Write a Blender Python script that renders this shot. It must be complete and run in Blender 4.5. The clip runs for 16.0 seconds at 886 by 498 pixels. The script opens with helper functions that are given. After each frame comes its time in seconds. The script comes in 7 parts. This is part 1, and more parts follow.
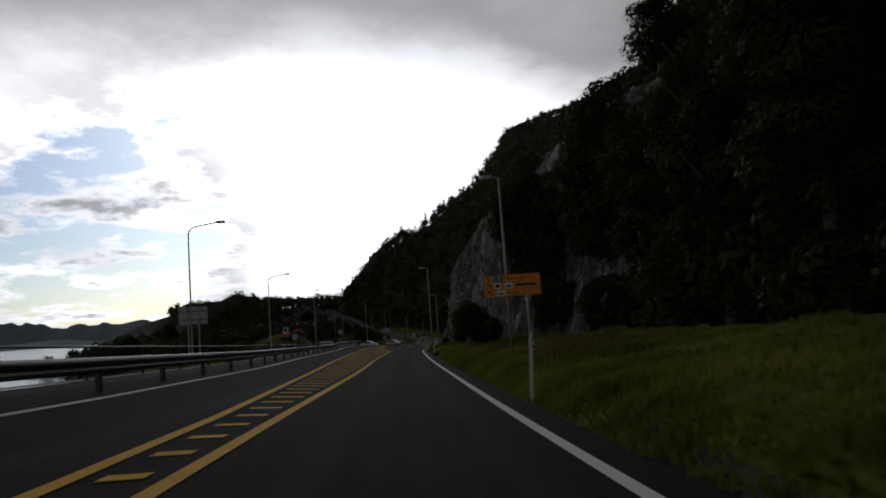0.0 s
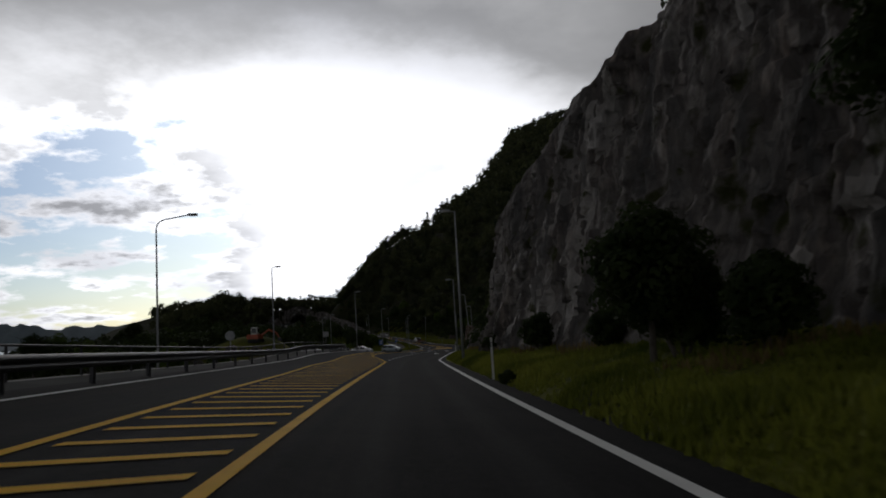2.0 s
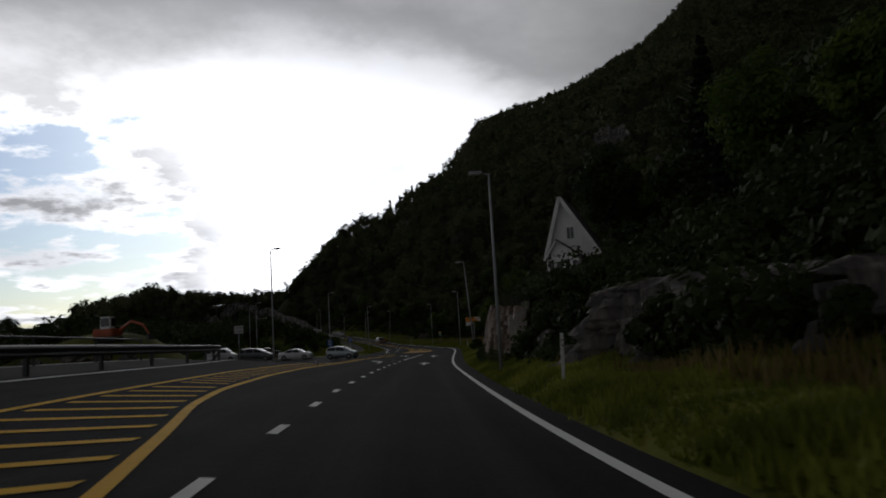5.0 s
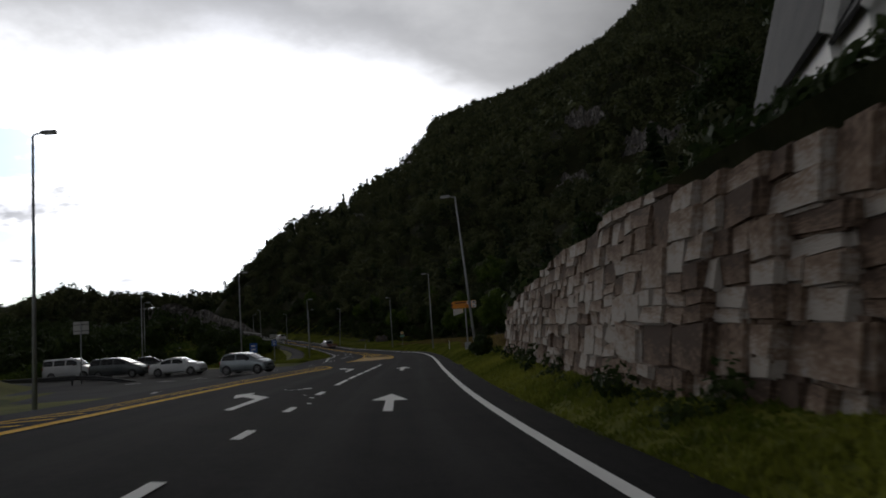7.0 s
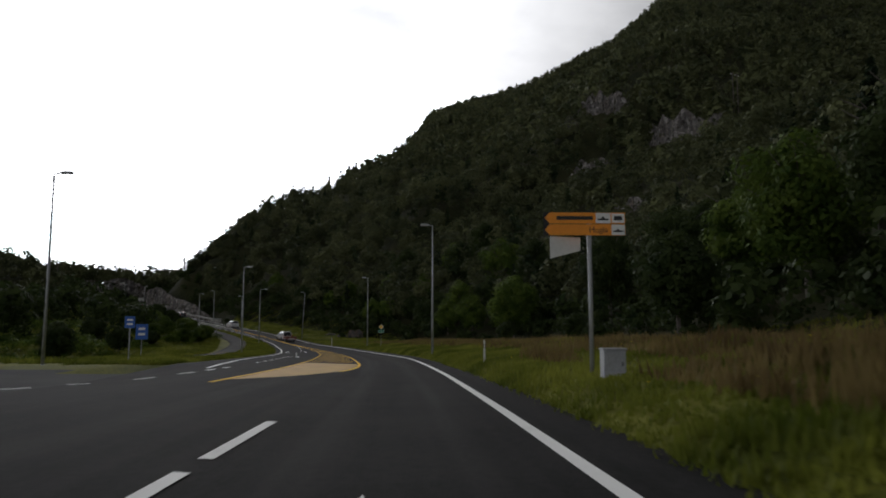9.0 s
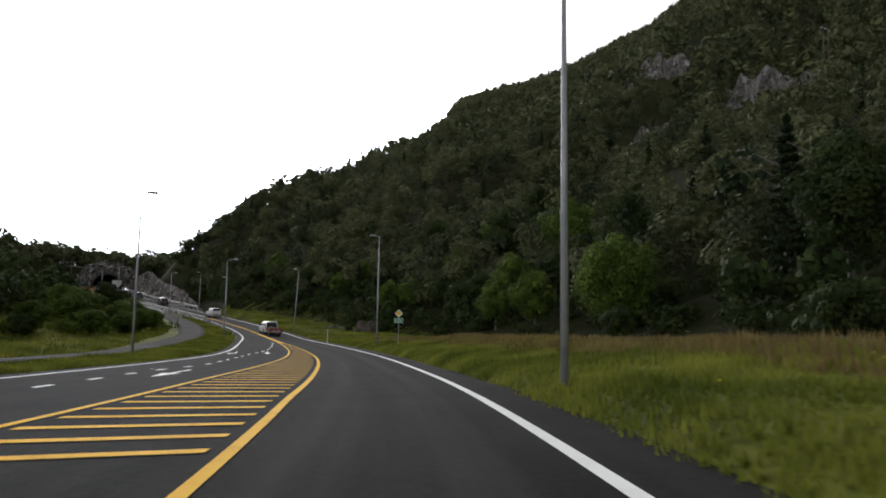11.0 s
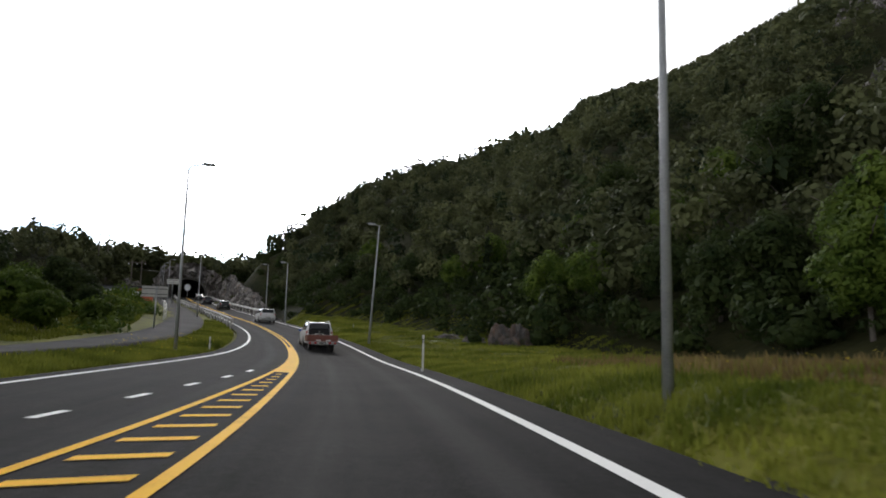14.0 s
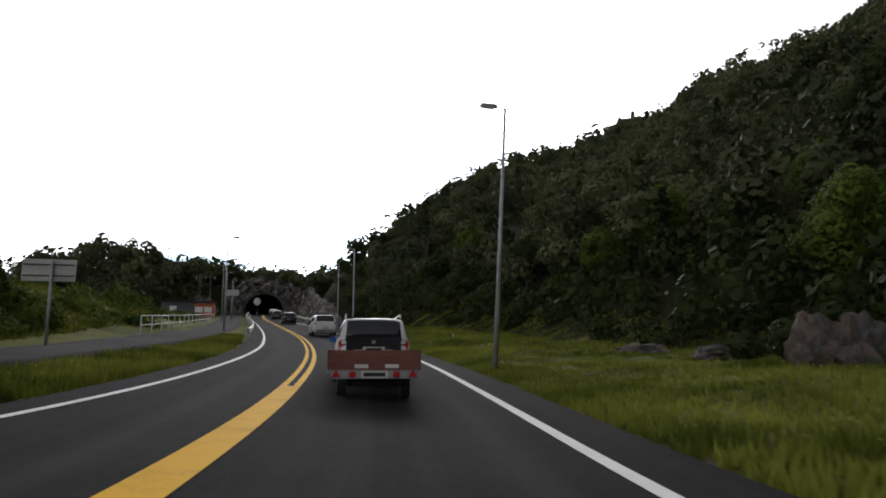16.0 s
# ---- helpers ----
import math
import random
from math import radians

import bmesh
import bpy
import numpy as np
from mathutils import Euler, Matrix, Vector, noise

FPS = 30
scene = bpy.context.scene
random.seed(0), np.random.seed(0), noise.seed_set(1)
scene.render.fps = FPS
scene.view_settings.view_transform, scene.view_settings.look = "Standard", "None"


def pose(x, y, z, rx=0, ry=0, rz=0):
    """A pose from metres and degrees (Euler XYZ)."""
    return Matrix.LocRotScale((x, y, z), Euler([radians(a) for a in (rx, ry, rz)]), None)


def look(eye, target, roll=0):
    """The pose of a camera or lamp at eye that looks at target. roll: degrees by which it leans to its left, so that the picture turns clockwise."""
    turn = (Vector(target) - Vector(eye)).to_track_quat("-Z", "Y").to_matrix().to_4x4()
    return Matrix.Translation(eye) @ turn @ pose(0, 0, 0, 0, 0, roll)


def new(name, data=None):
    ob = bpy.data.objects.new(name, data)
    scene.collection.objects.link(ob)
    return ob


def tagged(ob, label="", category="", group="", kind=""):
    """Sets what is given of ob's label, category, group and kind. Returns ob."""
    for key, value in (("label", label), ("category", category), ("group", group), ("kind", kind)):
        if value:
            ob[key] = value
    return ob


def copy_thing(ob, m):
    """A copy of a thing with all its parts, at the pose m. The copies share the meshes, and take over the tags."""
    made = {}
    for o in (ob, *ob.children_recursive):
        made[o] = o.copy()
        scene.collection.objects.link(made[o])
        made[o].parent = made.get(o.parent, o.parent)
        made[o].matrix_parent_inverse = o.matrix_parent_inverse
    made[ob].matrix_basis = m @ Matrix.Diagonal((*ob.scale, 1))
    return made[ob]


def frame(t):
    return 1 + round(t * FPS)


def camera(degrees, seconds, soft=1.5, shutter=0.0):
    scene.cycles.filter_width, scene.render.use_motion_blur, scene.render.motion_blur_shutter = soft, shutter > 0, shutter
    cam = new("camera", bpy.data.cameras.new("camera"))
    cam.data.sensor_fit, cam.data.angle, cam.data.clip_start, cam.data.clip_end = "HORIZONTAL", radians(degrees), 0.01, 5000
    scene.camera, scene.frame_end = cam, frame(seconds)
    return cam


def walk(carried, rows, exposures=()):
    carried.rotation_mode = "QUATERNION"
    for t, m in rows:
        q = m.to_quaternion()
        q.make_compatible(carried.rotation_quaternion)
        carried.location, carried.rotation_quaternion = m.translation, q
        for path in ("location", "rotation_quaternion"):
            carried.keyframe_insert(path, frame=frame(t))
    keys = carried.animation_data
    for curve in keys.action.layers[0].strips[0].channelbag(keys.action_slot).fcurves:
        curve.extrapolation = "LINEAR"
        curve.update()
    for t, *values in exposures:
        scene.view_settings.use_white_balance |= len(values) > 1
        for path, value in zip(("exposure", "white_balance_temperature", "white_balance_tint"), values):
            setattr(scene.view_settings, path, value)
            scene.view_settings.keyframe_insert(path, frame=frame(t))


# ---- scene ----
cam = camera(65.00, 16.0, soft=1.8, shutter=0.15)
PATH = [
    (0.0, pose(0.000, 0.000, 1.200, 95.567, 4.124, 0.243)),
    (0.5, pose(-0.665, 8.459, 0.869, 95.762, 3.598, 0.434)),
    (1.0, pose(-1.319, 16.874, 0.555, 95.696, 3.759, 0.441)),
    (1.5, pose(-1.956, 25.261, 0.265, 95.940, 3.783, 0.354)),
    (2.0, pose(-2.568, 33.625, -0.000, 96.138, 3.351, 0.136)),
    (2.5, pose(-3.149, 41.943, -0.243, 96.153, 3.080, -0.092)),
    (3.0, pose(-3.693, 50.166, -0.466, 96.404, 2.514, -0.294)),
    (3.5, pose(-4.189, 58.243, -0.673, 96.502, 2.109, -0.594)),
    (4.0, pose(-4.622, 66.149, -0.874, 96.458, 1.668, -1.140)),
    (4.5, pose(-4.965, 73.923, -1.082, 96.132, 1.584, -1.952)),
    (5.0, pose(-5.169, 81.663, -1.303, 96.057, 3.334, -3.138)),
    (5.5, pose(-5.209, 89.460, -1.542, 95.651, 4.835, -4.428)),
    (6.0, pose(-5.098, 97.375, -1.796, 95.865, 5.332, -5.423)),
    (6.5, pose(-4.863, 105.444, -2.057, 96.017, 4.906, -6.169)),
    (7.0, pose(-4.528, 113.679, -2.319, 96.138, 4.029, -6.698)),
    (7.5, pose(-4.109, 122.072, -2.577, 96.362, 3.172, -6.990)),
    (8.0, pose(-3.614, 130.585, -2.821, 96.416, 2.223, -7.471)),
    (8.5, pose(-3.052, 139.168, -3.044, 96.380, 1.210, -7.969)),
    (9.0, pose(-2.441, 147.771, -3.248, 96.299, 0.042, -8.261)),
    (9.5, pose(-1.792, 156.362, -3.436, 96.665, -0.732, -8.472)),
    (10.0, pose(-1.136, 164.922, -3.623, 96.634, -0.904, -8.363)),
    (10.5, pose(-0.542, 173.434, -3.821, 96.380, -0.846, -7.619)),
    (11.0, pose(-0.085, 181.874, -4.038, 96.052, -0.928, -6.378)),
    (11.5, pose(0.199, 190.205, -4.266, 96.270, -1.523, -5.416)),
    (12.0, pose(0.283, 198.383, -4.492, 96.583, -1.542, -4.036)),
    (12.5, pose(0.134, 206.365, -4.704, 96.733, -1.888, -2.384)),
    (13.0, pose(-0.260, 214.120, -4.891, 96.954, -2.358, -0.537)),
    (13.5, pose(-0.877, 221.641, -5.040, 97.132, -1.753, 1.344)),
    (14.0, pose(-1.697, 228.937, -5.142, 97.447, -1.406, 3.214)),
    (14.5, pose(-2.724, 235.999, -5.197, 97.677, -1.040, 5.028)),
    (15.0, pose(-3.956, 242.791, -5.210, 98.055, -1.085, 6.803)),
    (15.5, pose(-5.378, 249.294, -5.186, 98.256, -0.391, 8.699)),
    (16.0, pose(-6.978, 255.525, -5.128, 98.660, 0.042, 10.960)),
]
EXPOSURE = [(0.0, -1.95), (3.0, -2.1), (5.0, -2.05), (7.5, -1.22), (9.0, -0.45), (11.5, 0.68), (12.5, 0.72), (14.5, 0.66), (16.0, 0.26)]
walk(cam, PATH, EXPOSURE)

# ---- sky and sun: a cloudy afternoon, sun behind thin cloud ahead and to the left ----
SUN_AZ, SUN_EL = 12.0, 22.0        # degrees left of +y, and above the horizon
sun_dir = Vector((-math.sin(radians(SUN_AZ)) * math.cos(radians(SUN_EL)),
                  math.cos(radians(SUN_AZ)) * math.cos(radians(SUN_EL)), math.sin(radians(SUN_EL))))


def make_sky():
    world = bpy.data.worlds.new("sky")
    scene.world = world
    world.use_nodes = True
    nt = world.node_tree
    nt.nodes.clear()
    N, L = nt.nodes.new, nt.links.new
    out, bg = N("ShaderNodeOutputWorld"), N("ShaderNodeBackground")
    L(bg.outputs[0], out.inputs[0])
    sky = N("ShaderNodeTexSky")
    sky.sky_type, sky.sun_disc = "NISHITA", False
    sky.sun_elevation, sky.sun_rotation = radians(SUN_EL), radians(-SUN_AZ)
    tint = N("ShaderNodeMix"); tint.data_type = "RGBA"; tint.blend_type = "MULTIPLY"
    tint.inputs[0].default_value = 1.0
    L(sky.outputs[0], tint.inputs[6]); tint.inputs[7].default_value = (0.19, 0.25, 0.35, 1)
    co = N("ShaderNodeTexCoord")
    # flatten the dome so that clouds shrink towards the horizon
    sep = N("ShaderNodeSeparateXYZ"); L(co.outputs["Generated"], sep.inputs[0])
    add = N("ShaderNodeMath"); add.operation = "ADD"; L(sep.outputs[2], add.inputs[0]); add.inputs[1].default_value = 0.22
    mx = N("ShaderNodeMath"); mx.operation = "MAXIMUM"; L(add.outputs[0], mx.inputs[0]); mx.inputs[1].default_value = 0.05
    inv = N("ShaderNodeMath"); inv.operation = "DIVIDE"; inv.inputs[0].default_value = 1.0; L(mx.outputs[0], inv.inputs[1])
    vm = N("ShaderNodeVectorMath"); vm.operation = "SCALE"; L(co.outputs["Generated"], vm.inputs[0]); L(inv.outputs[0], vm.inputs["Scale"])
    shift = N("ShaderNodeMapping"); L(vm.outputs[0], shift.inputs[0]); shift.inputs["Location"].default_value = (3.1, 1.7, 0.4)
    n2 = N("ShaderNodeTexNoise"); n2.inputs["Scale"].default_value = 0.8; n2.inputs["Detail"].default_value = 7; n2.inputs["Roughness"].default_value = 0.6
    L(shift.outputs[0], n2.inputs["Vector"])
    # closeness to the sun: clouds glow round it
    dot = N("ShaderNodeVectorMath"); dot.operation = "DOT_PRODUCT"; L(co.outputs["Generated"], dot.inputs[0]); dot.inputs[1].default_value = sun_dir
    near = N("ShaderNodeMapRange"); L(dot.outputs["Value"], near.inputs[0])
    near.inputs[1].default_value, near.inputs[2].default_value, near.inputs[3].default_value, near.inputs[4].default_value = 0.5, 1.0, 0.0, 1.0
    pw = N("ShaderNodeMath"); pw.operation = "POWER"; L(near.outputs[0], pw.inputs[0]); pw.inputs[1].default_value = 3.3
    # grey cloud bases, brighter bodies, white glow
    ramp = N("ShaderNodeValToRGB"); L(n2.outputs[0], ramp.inputs[0])
    e = ramp.color_ramp.elements
    e[0].position, e[0].color = 0.34, (1.15, 1.16, 1.2, 1)
    e[1].position, e[1].color = 0.62, (0.50, 0.51, 0.55, 1)
    glow = N("ShaderNodeMath"); glow.operation = "MULTIPLY_ADD"; L(pw.outputs[0], glow.inputs[0]); glow.inputs[1].default_value = 13.0; glow.inputs[2].default_value = 1.0
    lit = N("ShaderNodeVectorMath"); lit.operation = "SCALE"; L(ramp.outputs[0], lit.inputs[0]); L(glow.outputs[0], lit.inputs["Scale"])
    # a thick grey deck overhead; the sky behind is lit from the front and brighter
    tilt = N("ShaderNodeMath"); tilt.operation = "MULTIPLY_ADD"; L(sep.outputs[0], tilt.inputs[0]); tilt.inputs[1].default_value = 0.06; L(sep.outputs[2], tilt.inputs[2])
    edge = N("ShaderNodeMath"); edge.operation = "MULTIPLY_ADD"; L(n2.outputs[0], edge.inputs[0]); edge.inputs[1].default_value = -0.5; L(tilt.outputs[0], edge.inputs[2])
    deck = N("ShaderNodeMapRange"); deck.interpolation_type = "SMOOTHSTEP"; L(edge.outputs[0], deck.inputs[0])
    deck.inputs[1].default_value, deck.inputs[2].default_value, deck.inputs[3].default_value, deck.inputs[4].default_value = -0.01, 0.16, 1.0, 0.22
    rear = N("ShaderNodeMapRange"); L(dot.outputs["Value"], rear.inputs[0])
    rear.inputs[1].default_value, rear.inputs[2].default_value, rear.inputs[3].default_value, rear.inputs[4].default_value = -0.6, 0.5, 2.6, 1.0
    both = N("ShaderNodeMath"); both.operation = "MULTIPLY"; L(deck.outputs[0], both.inputs[0]); L(rear.outputs[0], both.inputs[1])
    thick = N("ShaderNodeVectorMath"); thick.operation = "SCALE"; L(lit.outputs[0], thick.inputs[0]); L(both.outputs[0], thick.inputs["Scale"])
    lit = thick
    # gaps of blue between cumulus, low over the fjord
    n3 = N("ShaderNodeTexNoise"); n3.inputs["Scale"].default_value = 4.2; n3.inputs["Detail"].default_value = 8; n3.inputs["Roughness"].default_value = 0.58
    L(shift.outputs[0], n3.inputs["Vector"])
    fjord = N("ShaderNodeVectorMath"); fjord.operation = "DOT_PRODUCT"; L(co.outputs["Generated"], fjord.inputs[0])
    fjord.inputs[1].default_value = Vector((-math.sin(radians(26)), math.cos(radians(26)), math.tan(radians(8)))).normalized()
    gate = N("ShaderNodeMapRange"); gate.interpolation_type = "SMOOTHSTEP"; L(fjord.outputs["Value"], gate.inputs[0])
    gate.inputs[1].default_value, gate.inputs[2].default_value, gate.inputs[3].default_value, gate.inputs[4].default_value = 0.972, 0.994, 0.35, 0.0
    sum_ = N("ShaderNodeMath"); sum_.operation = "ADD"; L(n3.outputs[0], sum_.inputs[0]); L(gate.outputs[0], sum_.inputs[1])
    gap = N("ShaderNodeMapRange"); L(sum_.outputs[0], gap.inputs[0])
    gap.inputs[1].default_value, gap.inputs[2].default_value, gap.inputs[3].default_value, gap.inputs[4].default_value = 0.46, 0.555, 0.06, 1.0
    # cumulus bodies shade to grey where they are thick
    puff = N("ShaderNodeMapRange"); L(sum_.outputs[0], puff.inputs[0])
    puff.inputs[1].default_value, puff.inputs[2].default_value, puff.inputs[3].default_value, puff.inputs[4].default_value = 0.565, 0.68, 1.0, 0.42
    away = N("ShaderNodeMath"); away.operation = "MULTIPLY"; L(gate.outputs[0], away.inputs[0]); away.inputs[1].default_value = 1 / 0.35
    body = N("ShaderNodeMix"); body.data_type = "FLOAT"; L(away.outputs[0], body.inputs[0]); L(puff.outputs[0], body.inputs[2]); body.inputs[3].default_value = 1.0
    shade = N("ShaderNodeMath"); shade.operation = "MINIMUM"; shade.inputs[1].default_value = 1.0; L(body.outputs[0], shade.inputs[0])
    puffed = N("ShaderNodeVectorMath"); puffed.operation = "SCALE"; L(lit.outputs[0], puffed.inputs[0]); L(shade.outputs[0], puffed.inputs["Scale"])
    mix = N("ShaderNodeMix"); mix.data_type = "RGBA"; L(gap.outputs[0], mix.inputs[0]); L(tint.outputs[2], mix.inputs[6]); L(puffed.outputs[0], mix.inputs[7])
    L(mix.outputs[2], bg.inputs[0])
    bg.inputs[1].default_value = 0.71


make_sky()
lamp = bpy.data.lights.new("sun", "SUN")
lamp.energy, lamp.angle, lamp.color = 0.5, radians(12), (1.0, 0.95, 0.87)
sun = new("sun", lamp)
sun.matrix_world = look(sun_dir * 300, (0, 0, 0))
# ---- materials ----
def surface(name, dark, light, scale=1.0, fine=12.0, rough=0.8, bump=0.3, metal=0.0, spread=(0.35, 0.65), per_object=0.0, stretch=(1, 1, 1), spec=0.5, bump_dist=0.02):
    """A procedural surface: two colours mixed by large and small noise, with a fine relief."""
    m = bpy.data.materials.new(name)
    m.use_nodes = True
    nt = m.node_tree
    N, L = nt.nodes.new, nt.links.new
    p = nt.nodes["Principled BSDF"]
    co, mp = N("ShaderNodeTexCoord"), N("ShaderNodeMapping")
    L(co.outputs["Object"], mp.inputs[0]); mp.inputs["Scale"].default_value = stretch
    a, b = N("ShaderNodeTexNoise"), N("ShaderNodeTexNoise")
    for n, s, d in ((a, scale, 4), (b, fine, 6)):
        n.inputs["Scale"].default_value, n.inputs["Detail"].default_value = s, d
        L(mp.outputs[0], n.inputs["Vector"])
    av = N("ShaderNodeMath"); av.operation = "MULTIPLY_ADD"; L(a.outputs[0], av.inputs[0]); av.inputs[1].default_value = 0.6
    half = N("ShaderNodeMath"); half.operation = "MULTIPLY"; L(b.outputs[0], half.inputs[0]); half.inputs[1].default_value = 0.4
    L(half.outputs[0], av.inputs[2])
    src = av
    if per_object:
        info = N("ShaderNodeObjectInfo")
        k = N("ShaderNodeMath"); k.operation = "MULTIPLY_ADD"; L(info.outputs["Random"], k.inputs[0]); k.inputs[1].default_value = per_object
        sub = N("ShaderNodeMath"); sub.operation = "SUBTRACT"; L(av.outputs[0], sub.inputs[0]); sub.inputs[1].default_value = per_object / 2
        L(sub.outputs[0], k.inputs[2]); src = k
    r = N("ShaderNodeValToRGB"); L(src.outputs[0], r.inputs[0])
    r.color_ramp.elements[0].position, r.color_ramp.elements[1].position = spread
    r.color_ramp.elements[0].color, r.color_ramp.elements[1].color = (*dark, 1), (*light, 1)
    L(r.outputs[0], p.inputs["Base Color"])
    p.inputs["Roughness"].default_value, p.inputs["Metallic"].default_value = rough, metal
    p.inputs["Specular IOR Level"].default_value = spec
    if bump:
        bp = N("ShaderNodeBump"); bp.inputs["Strength"].default_value, bp.inputs["Distance"].default_value = bump, bump_dist
        L(src.outputs[0], bp.inputs["Height"]); L(bp.outputs[0], p.inputs["Normal"])
    return m


def leafy(name, dark, light, scale=0.6, trans=0.25):
    """Foliage: colour varies by clump and by island, some light passes through."""
    m = bpy.data.materials.new(name)
    m.use_nodes = True
    nt = m.node_tree
    N, L = nt.nodes.new, nt.links.new
    p, out = nt.nodes["Principled BSDF"], nt.nodes["Material Output"]
    geo, co = N("ShaderNodeNewGeometry"), N("ShaderNodeTexCoord")
    n = N("ShaderNodeTexNoise"); n.inputs["Scale"].default_value = scale; L(co.outputs["Object"], n.inputs["Vector"])
    s = N("ShaderNodeMath"); s.operation = "MULTIPLY_ADD"; L(geo.outputs["Random Per Island"], s.inputs[0]); s.inputs[1].default_value = 0.10
    h = N("ShaderNodeMath"); h.operation = "MULTIPLY"; L(n.outputs[0], h.inputs[0]); h.inputs[1].default_value = 1.2
    L(h.outputs[0], s.inputs[2])
    r = N("ShaderNodeValToRGB"); L(s.outputs[0], r.inputs[0])
    r.color_ramp.elements[0].position, r.color_ramp.elements[1].position = 0.42, 0.98
    r.color_ramp.elements[0].color, r.color_ramp.elements[1].color = (*dark, 1), (*light, 1)
    L(r.outputs[0], p.inputs["Base Color"]); p.inputs["Roughness"].default_value = 0.7
    p.inputs["Specular IOR Level"].default_value = 0.1
    if trans:
        t, mixs = N("ShaderNodeBsdfTranslucent"), N("ShaderNodeMixShader")
        L(r.outputs[0], t.inputs[0]); mixs.inputs[0].default_value = trans
        L(p.outputs[0], mixs.inputs[1]); L(t.outputs[0], mixs.inputs[2]); L(mixs.outputs[0], out.inputs[0])
    return m


def road_surface(name, dark, light):
    """Asphalt: aggregate grain, mottling, streaks along the lanes and pale wheel tracks."""
    m = bpy.data.materials.new(name)
    m.use_nodes = True
    nt = m.node_tree
    N, L = nt.nodes.new, nt.links.new
    p = nt.nodes["Principled BSDF"]
    co, sep = N("ShaderNodeTexCoord"), N("ShaderNodeSeparateXYZ")
    L(co.outputs["UV"], sep.inputs[0])
    def tex(vec, scale, detail, stretch):
        mp, n = N("ShaderNodeMapping"), N("ShaderNodeTexNoise")
        L(vec, mp.inputs[0]); mp.inputs["Scale"].default_value = stretch
        L(mp.outputs[0], n.inputs["Vector"]); n.inputs["Scale"].default_value, n.inputs["Detail"].default_value = scale, detail
        return n.outputs[0]
    def op(kind, a, b, c=None):
        q = N("ShaderNodeMath"); q.operation = kind
        for i, v in enumerate((a, b, c)):
            if v is None:
                continue
            if isinstance(v, (int, float)):
                q.inputs[i].default_value = v
            else:
                L(v, q.inputs[i])
        return q.outputs[0]
    grain, mottle = tex(co.outputs["Object"], 55, 3, (1, 1, 1)), tex(co.outputs["Object"], 0.5, 5, (1, 1, 1))
    streak, coarse = tex(co.outputs["UV"], 1.0, 4, (2.2, 0.05, 1)), tex(co.outputs["Object"], 9, 4, (1, 1, 1))
    v = op("MULTIPLY_ADD", grain, 0.55, op("MULTIPLY", mottle, 0.25))
    v = op("MULTIPLY_ADD", streak, 0.35, v)
    v = op("MULTIPLY_ADD", coarse, 0.25, v)
    for u0 in (1.05, 2.75, 5.3):
        d = op("SUBTRACT", sep.outputs[0], u0)
        bell = op("POWER", 2.718, op("MULTIPLY", op("MULTIPLY", d, d), -9.0))
        v = op("MULTIPLY_ADD", op("MULTIPLY", bell, streak), 0.28, v)
    r = N("ShaderNodeValToRGB"); L(v, r.inputs[0])
    r.color_ramp.elements[0].position, r.color_ramp.elements[1].position = 0.5, 1.0
    r.color_ramp.elements[0].color, r.color_ramp.elements[1].color = (*dark, 1), (*light, 1)
    L(r.outputs[0], p.inputs["Base Color"])
    p.inputs["Roughness"].default_value, p.inputs["Specular IOR Level"].default_value = 0.93, 0.05
    bp = N("ShaderNodeBump"); bp.inputs["Strength"].default_value, bp.inputs["Distance"].default_value = 0.5, 0.012
    L(grain, bp.inputs["Height"]); L(bp.outputs[0], p.inputs["Normal"])
    return m


